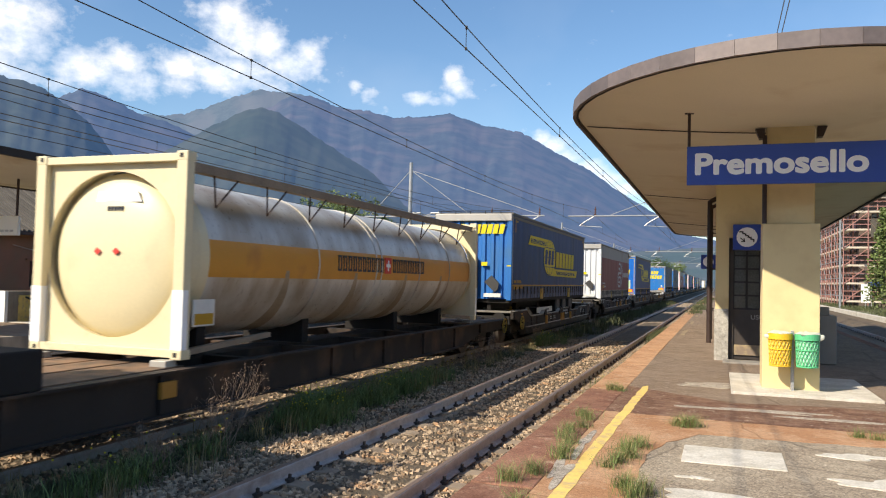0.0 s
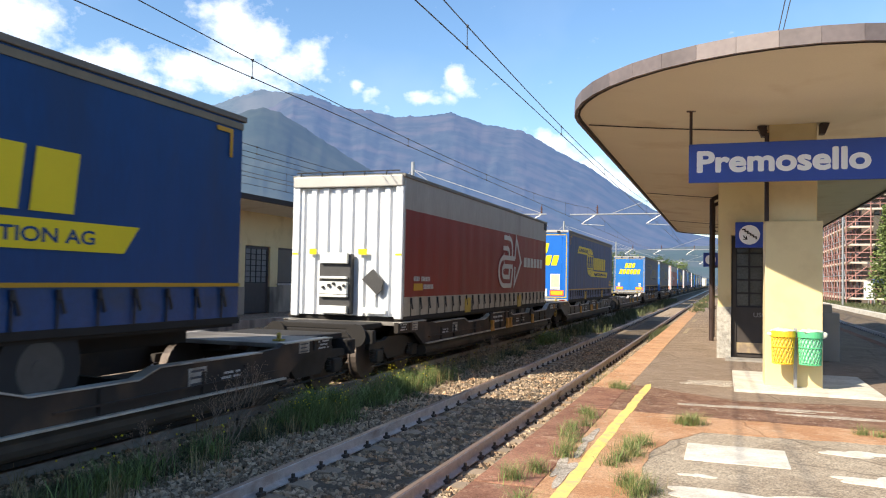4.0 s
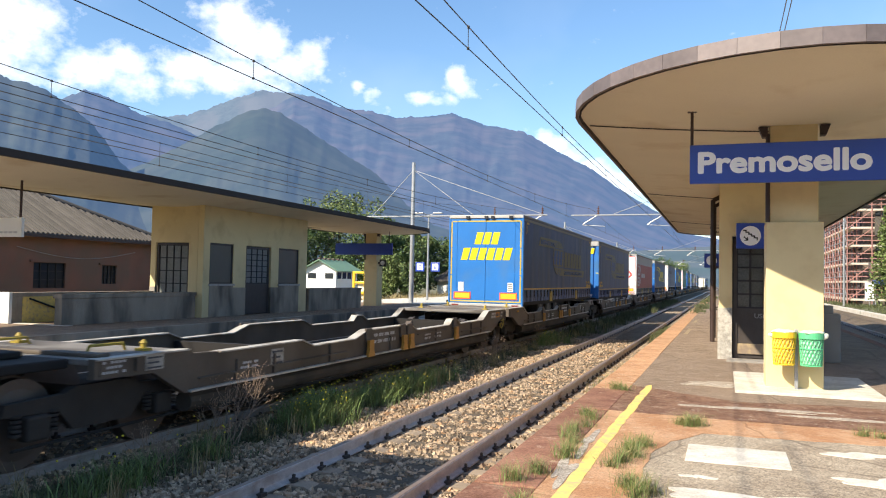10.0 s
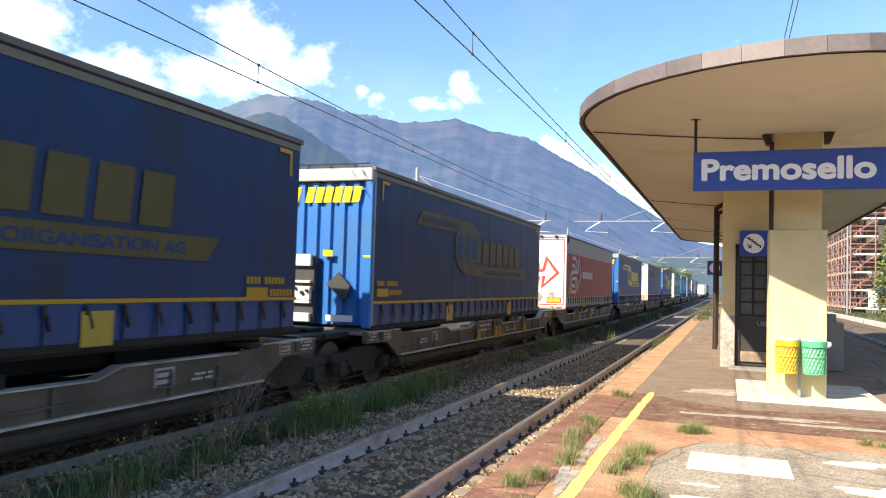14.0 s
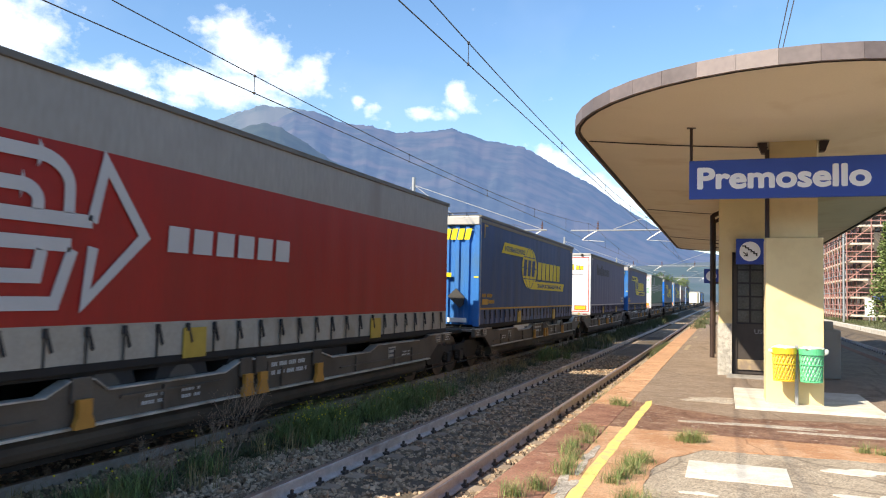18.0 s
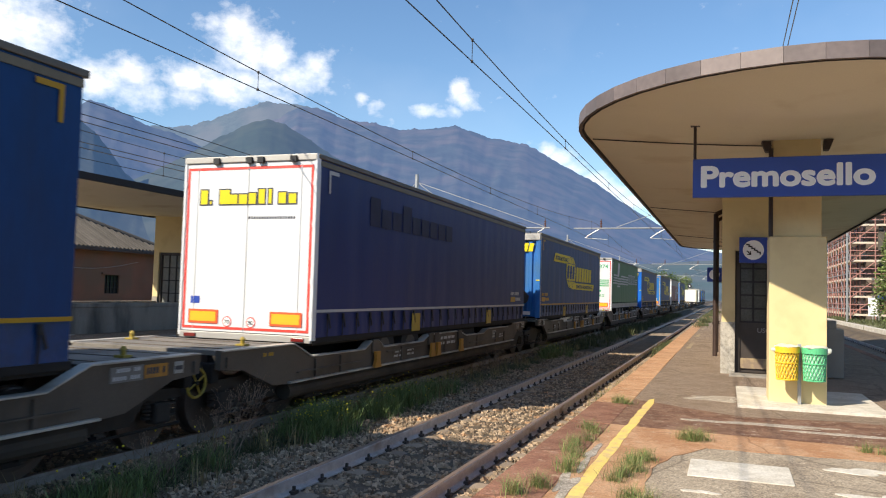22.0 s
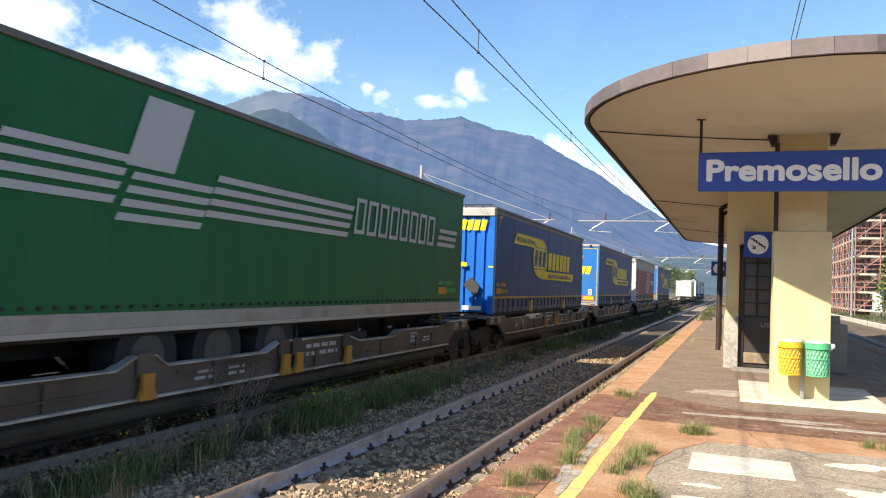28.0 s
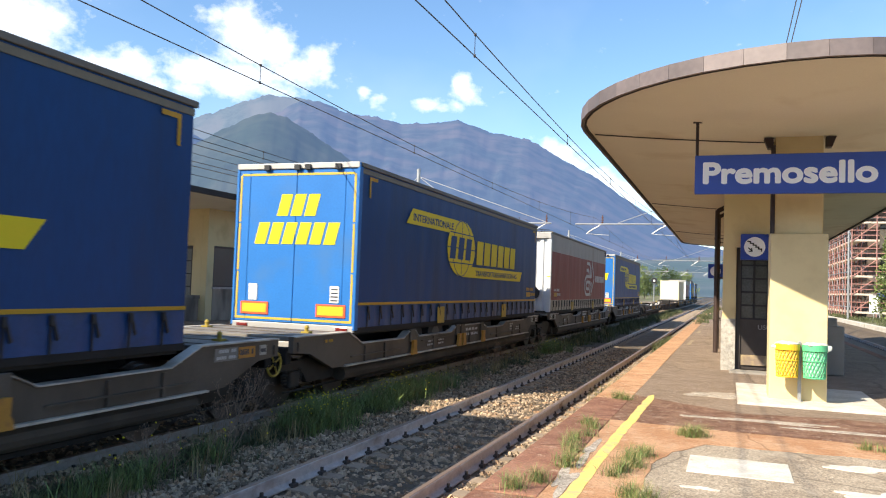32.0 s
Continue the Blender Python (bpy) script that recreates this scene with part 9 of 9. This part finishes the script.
def make_weeds():
    r = random.Random(11)
    strip_spots = []
    for i in range(190):
        y = 5.0 + 27 * r.random()
        strip_spots.append((-5.78 + r.gauss(0, 0.20), y, r.uniform(0.35, 1.0) * (1.0 if 8.5 < y < 13.5 else 0.75)))
    blades("grass", strip_spots, "tall green weeds between the tracks", M["grass"], 0.19, 0.18, 130, 1, lean=1.1, w=0.0042)
    low = [(-5.98 + r.gauss(0, 0.17), 4.6 + 9.0 * r.random(), r.uniform(0.45, 1.0)) for _ in range(120)]
    blades("grass", low, "low dark weeds on the ballast beside the rail", M["grass"], 0.20, 0.13, 110, 21, lean=1.2, w=0.0048, ground=-0.20)
    tall = [(-5.72 + r.gauss(0, 0.15), y0 + 0.9 * r.random(), k * r.uniform(0.7, 1.0)) for y0, k in ((9.6, 0.6), (9.9, 1.0), (10.3, 0.95), (11.2, 0.5), (11.9, 0.55), (12.6, 0.75), (13.2, 0.8), (14.2, 0.65), (15.2, 0.55)) for _ in range(10)]
    tall += [(-5.8 + r.gauss(0, 0.2), 25.5 + 2 * r.random(), 0.9) for _ in range(12)] + [(-5.72 + r.gauss(0, 0.1), 5.4 + 2.4 * r.random(), r.uniform(0.25, 0.45)) for _ in range(14)]
    blades("grass", tall, "tall flowering weeds between the tracks", M["weed"], 0.52, 0.14, 150, 2, lean=0.75, w=0.0042)
    far = [(-5.7 + r.gauss(0, 0.35), 30 + 70 * r.random(), r.uniform(0.5, 1.0)) for _ in range(150)]
    blades("grass", far, "weeds further along between the tracks", M["grass"], 0.45, 0.25, 60, 3, w=0.014)
    dry = [(-5.8 + r.gauss(0, 0.25), 5 + 35 * r.random(), r.uniform(0.4, 1.0)) for _ in range(75)] + [(-2.05 + r.gauss(0, 0.05), 10.7 + r.gauss(0, 0.5), 0.8) for _ in range(8)] + [(-2.12 + r.gauss(0, 0.06), 13.6 + 0.32 * k, 0.9) for k in range(20)]
    blades("dry_grass", dry, "dry straw-coloured grass beside the rails", M["dry_grass"], 0.42, 0.10, 40, 4, w=0.005)
    edge = [(-2.15 + r.gauss(0, 0.1), 30.5 + r.gauss(0, 1.6), 1.0) for _ in range(34)] + [(-2.0 + r.gauss(0, 0.05), 5 + 60 * r.random(), r.uniform(0.3, 0.8)) for _ in range(60)] + [(-2.0, 14 + 0.5 * r.random(), 0.8) for _ in range(3)]
    blades("grass", edge, "grass growing along the platform edge", M["grass"], 0.40, 0.10, 70, 5, w=0.007, ground=-0.1)
    on_platform = [(-0.86, 7.15, 0.8), (-0.80, 7.42, 1.0), (-0.84, 7.75, 0.9), (-0.74, 7.95, 0.8), (-0.92, 6.95, 0.5), (-0.36, 9.28, 1.0), (-0.27, 9.36, 0.9), (-0.45, 9.34, 0.6), (-0.70, 6.3, 1.0), (-0.55, 6.2, 0.9), (-0.62, 6.05, 0.7), (-1.36, 7.1, 0.8), (-1.38, 7.4, 0.7),
                   (-1.46, 6.45, 0.9), (-1.6, 6.15, 0.9), (-1.52, 8.4, 0.7), (-1.5, 8.1, 0.7), (-1.42, 7.8, 0.6), (-1.56, 9.5, 0.7), (-1.46, 9.25, 0.6), (-1.44, 8.75, 0.5), (1.43, 9.51, 0.5), (1.6, 9.45, 0.4), (-1.54, 12.0, 0.8), (-1.4, 11.9, 0.5), (-1.37, 5.5, 0.6), (1.9, 8.3, 0.4)]
    blades("grass", on_platform, "small grass tufts in the platform's cracks", M["weed"], 0.17, 0.062, 210, 6, lean=0.9, w=0.0021, ground=P_TOP - 0.01)
    blades("dry_grass", on_platform, "dry blades among the tufts on the platform", M["dry_grass"], 0.19, 0.085, 75, 7, lean=0.9, w=0.0020, ground=P_TOP - 0.01)
    far_plat = [(-1.4 + r.gauss(0, 0.25), 44 + 60 * r.random(), r.uniform(0.4, 1)) for _ in range(80)]
    blades("grass", far_plat, "grass overgrowing the platform's far end", M["grass"], 0.3, 0.25, 60, 8, w=0.012, ground=P_TOP - 0.01)
    verge = [(9.4 + 3 * r.random(), 30 + 60 * r.random(), r.uniform(0.4, 1)) for _ in range(160)]
    blades("grass", verge, "grass on the verge beyond the side track", M["grass"], 0.35, 0.4, 60, 9, w=0.015, ground=0.34)
    back = [(-27 + r.gauss(0, 3), 44 + 60 * r.random(), r.uniform(0.5, 1)) for _ in range(300)]
    blades("dry_grass", back, "rough pale grass behind the opposite platform", M["dry_grass"], 1.0, 0.7, 60, 10, w=0.03, ground=-0.34)
    fl = B()
    rr = random.Random(4)
    for x, y, k in tall + strip_spots[:30]:
        for _ in range(3 if k > 0.75 else 1):
            bmesh.ops.create_icosphere(fl, subdivisions=1, radius=0.011, matrix=Matrix.Translation((x + rr.gauss(0, 0.12), y + rr.gauss(0, 0.12), -0.2 + rr.uniform(0.28, 0.55))))
    tagged(part("flower_heads", fl, M["flower"]), "tiny yellow flowers on the weeds", "flowers", kind="stuff")


make_weeds()


def dry_shrub(x, y, h, seed, lean=(0.0, 0.0), stems=5):
    r = random.Random(seed)
    s = tagged(empty("dry_shrub", pose(x, y, -0.22)), "bare brown twiggy shrub beside the rail", "shrub", "dry shrubs")
    def grow(p, d, L, rad, depth, bm):
        q = p + d * L
        rod(bm, p, q, rad, 5, rad * 0.65)
        if depth == 0:
            for _ in range(2):
                e = (d + Vector((r.gauss(0, 0.7), r.gauss(0, 0.7), r.gauss(0, 0.5)))).normalized() * L * r.uniform(0.2, 0.5)
                rod(bm, q, q + e, rad * 0.5, 4, rad * 0.4)
                for f in (1.0,):
                    # a curled seed head
                    c, k = q + e * f, r.uniform(0.004, 0.008)
                    bmesh.ops.create_icosphere(bm, subdivisions=1, radius=k, matrix=Matrix.Translation(c) @ Matrix.Diagonal((1, 0.7, 1.3, 1)))
            return
        for _ in range(r.choice((2, 2, 3))):
            nd = (d + Vector((r.gauss(0, 0.30), r.gauss(0, 0.30), r.gauss(0.05, 0.18)))).normalized()
            grow(p + d * L * r.uniform(0.6, 1.0), nd, L * r.uniform(0.6, 0.85), rad * 0.65, depth - 1, bm)
    for i in range(stems):
        bm = B()
        d = Vector((r.gauss(lean[0], 0.22), r.gauss(lean[1], 0.25), 1)).normalized()
        grow(Vector((r.gauss(0, 0.06), r.gauss(0, 0.06), 0)), d, h * 0.34, 0.0062, 3, bm)
        part("stem", bm, M["twig"], s)


for sx, sy, sh, sd, ln, sn in ((-5.80, 8.30, 1.32, 1, (-0.02, 0.36), 6), (-5.82, 6.75, 0.75, 2, (0.0, 0.25), 4), (-5.8, 7.05, 0.45, 8, (0.05, 0.2), 3), (-5.80, 7.75, 0.95, 3, (0.0, 0.25), 2), (-5.78, 7.0, 0.4, 9, (0.1, 0.2), 3),
                              (-5.84, 11.6, 0.62, 10, (0.0, 0.3), 3), (-5.84, 12.6, 0.6, 7, (0.0, 0.3), 3), (-5.84, 14.6, 0.6, 11, (0, 0.2), 3), (-5.9, 20.4, 0.85, 4, (0.05, 0.1), 6), (-5.95, 19.6, 0.6, 5, (0, 0.1), 5), (-5.9, 26.0, 0.9, 6, (0, 0), 6)):
    dry_shrub(sx, sy, sh, sd, ln, sn)


# ---- what moves ----
def motions():
    for thing, u in MOVERS:
        walk(thing, [(t, pose(CX, u - travel(t), 0)) for t in range(0, 33, 2)])


motions()
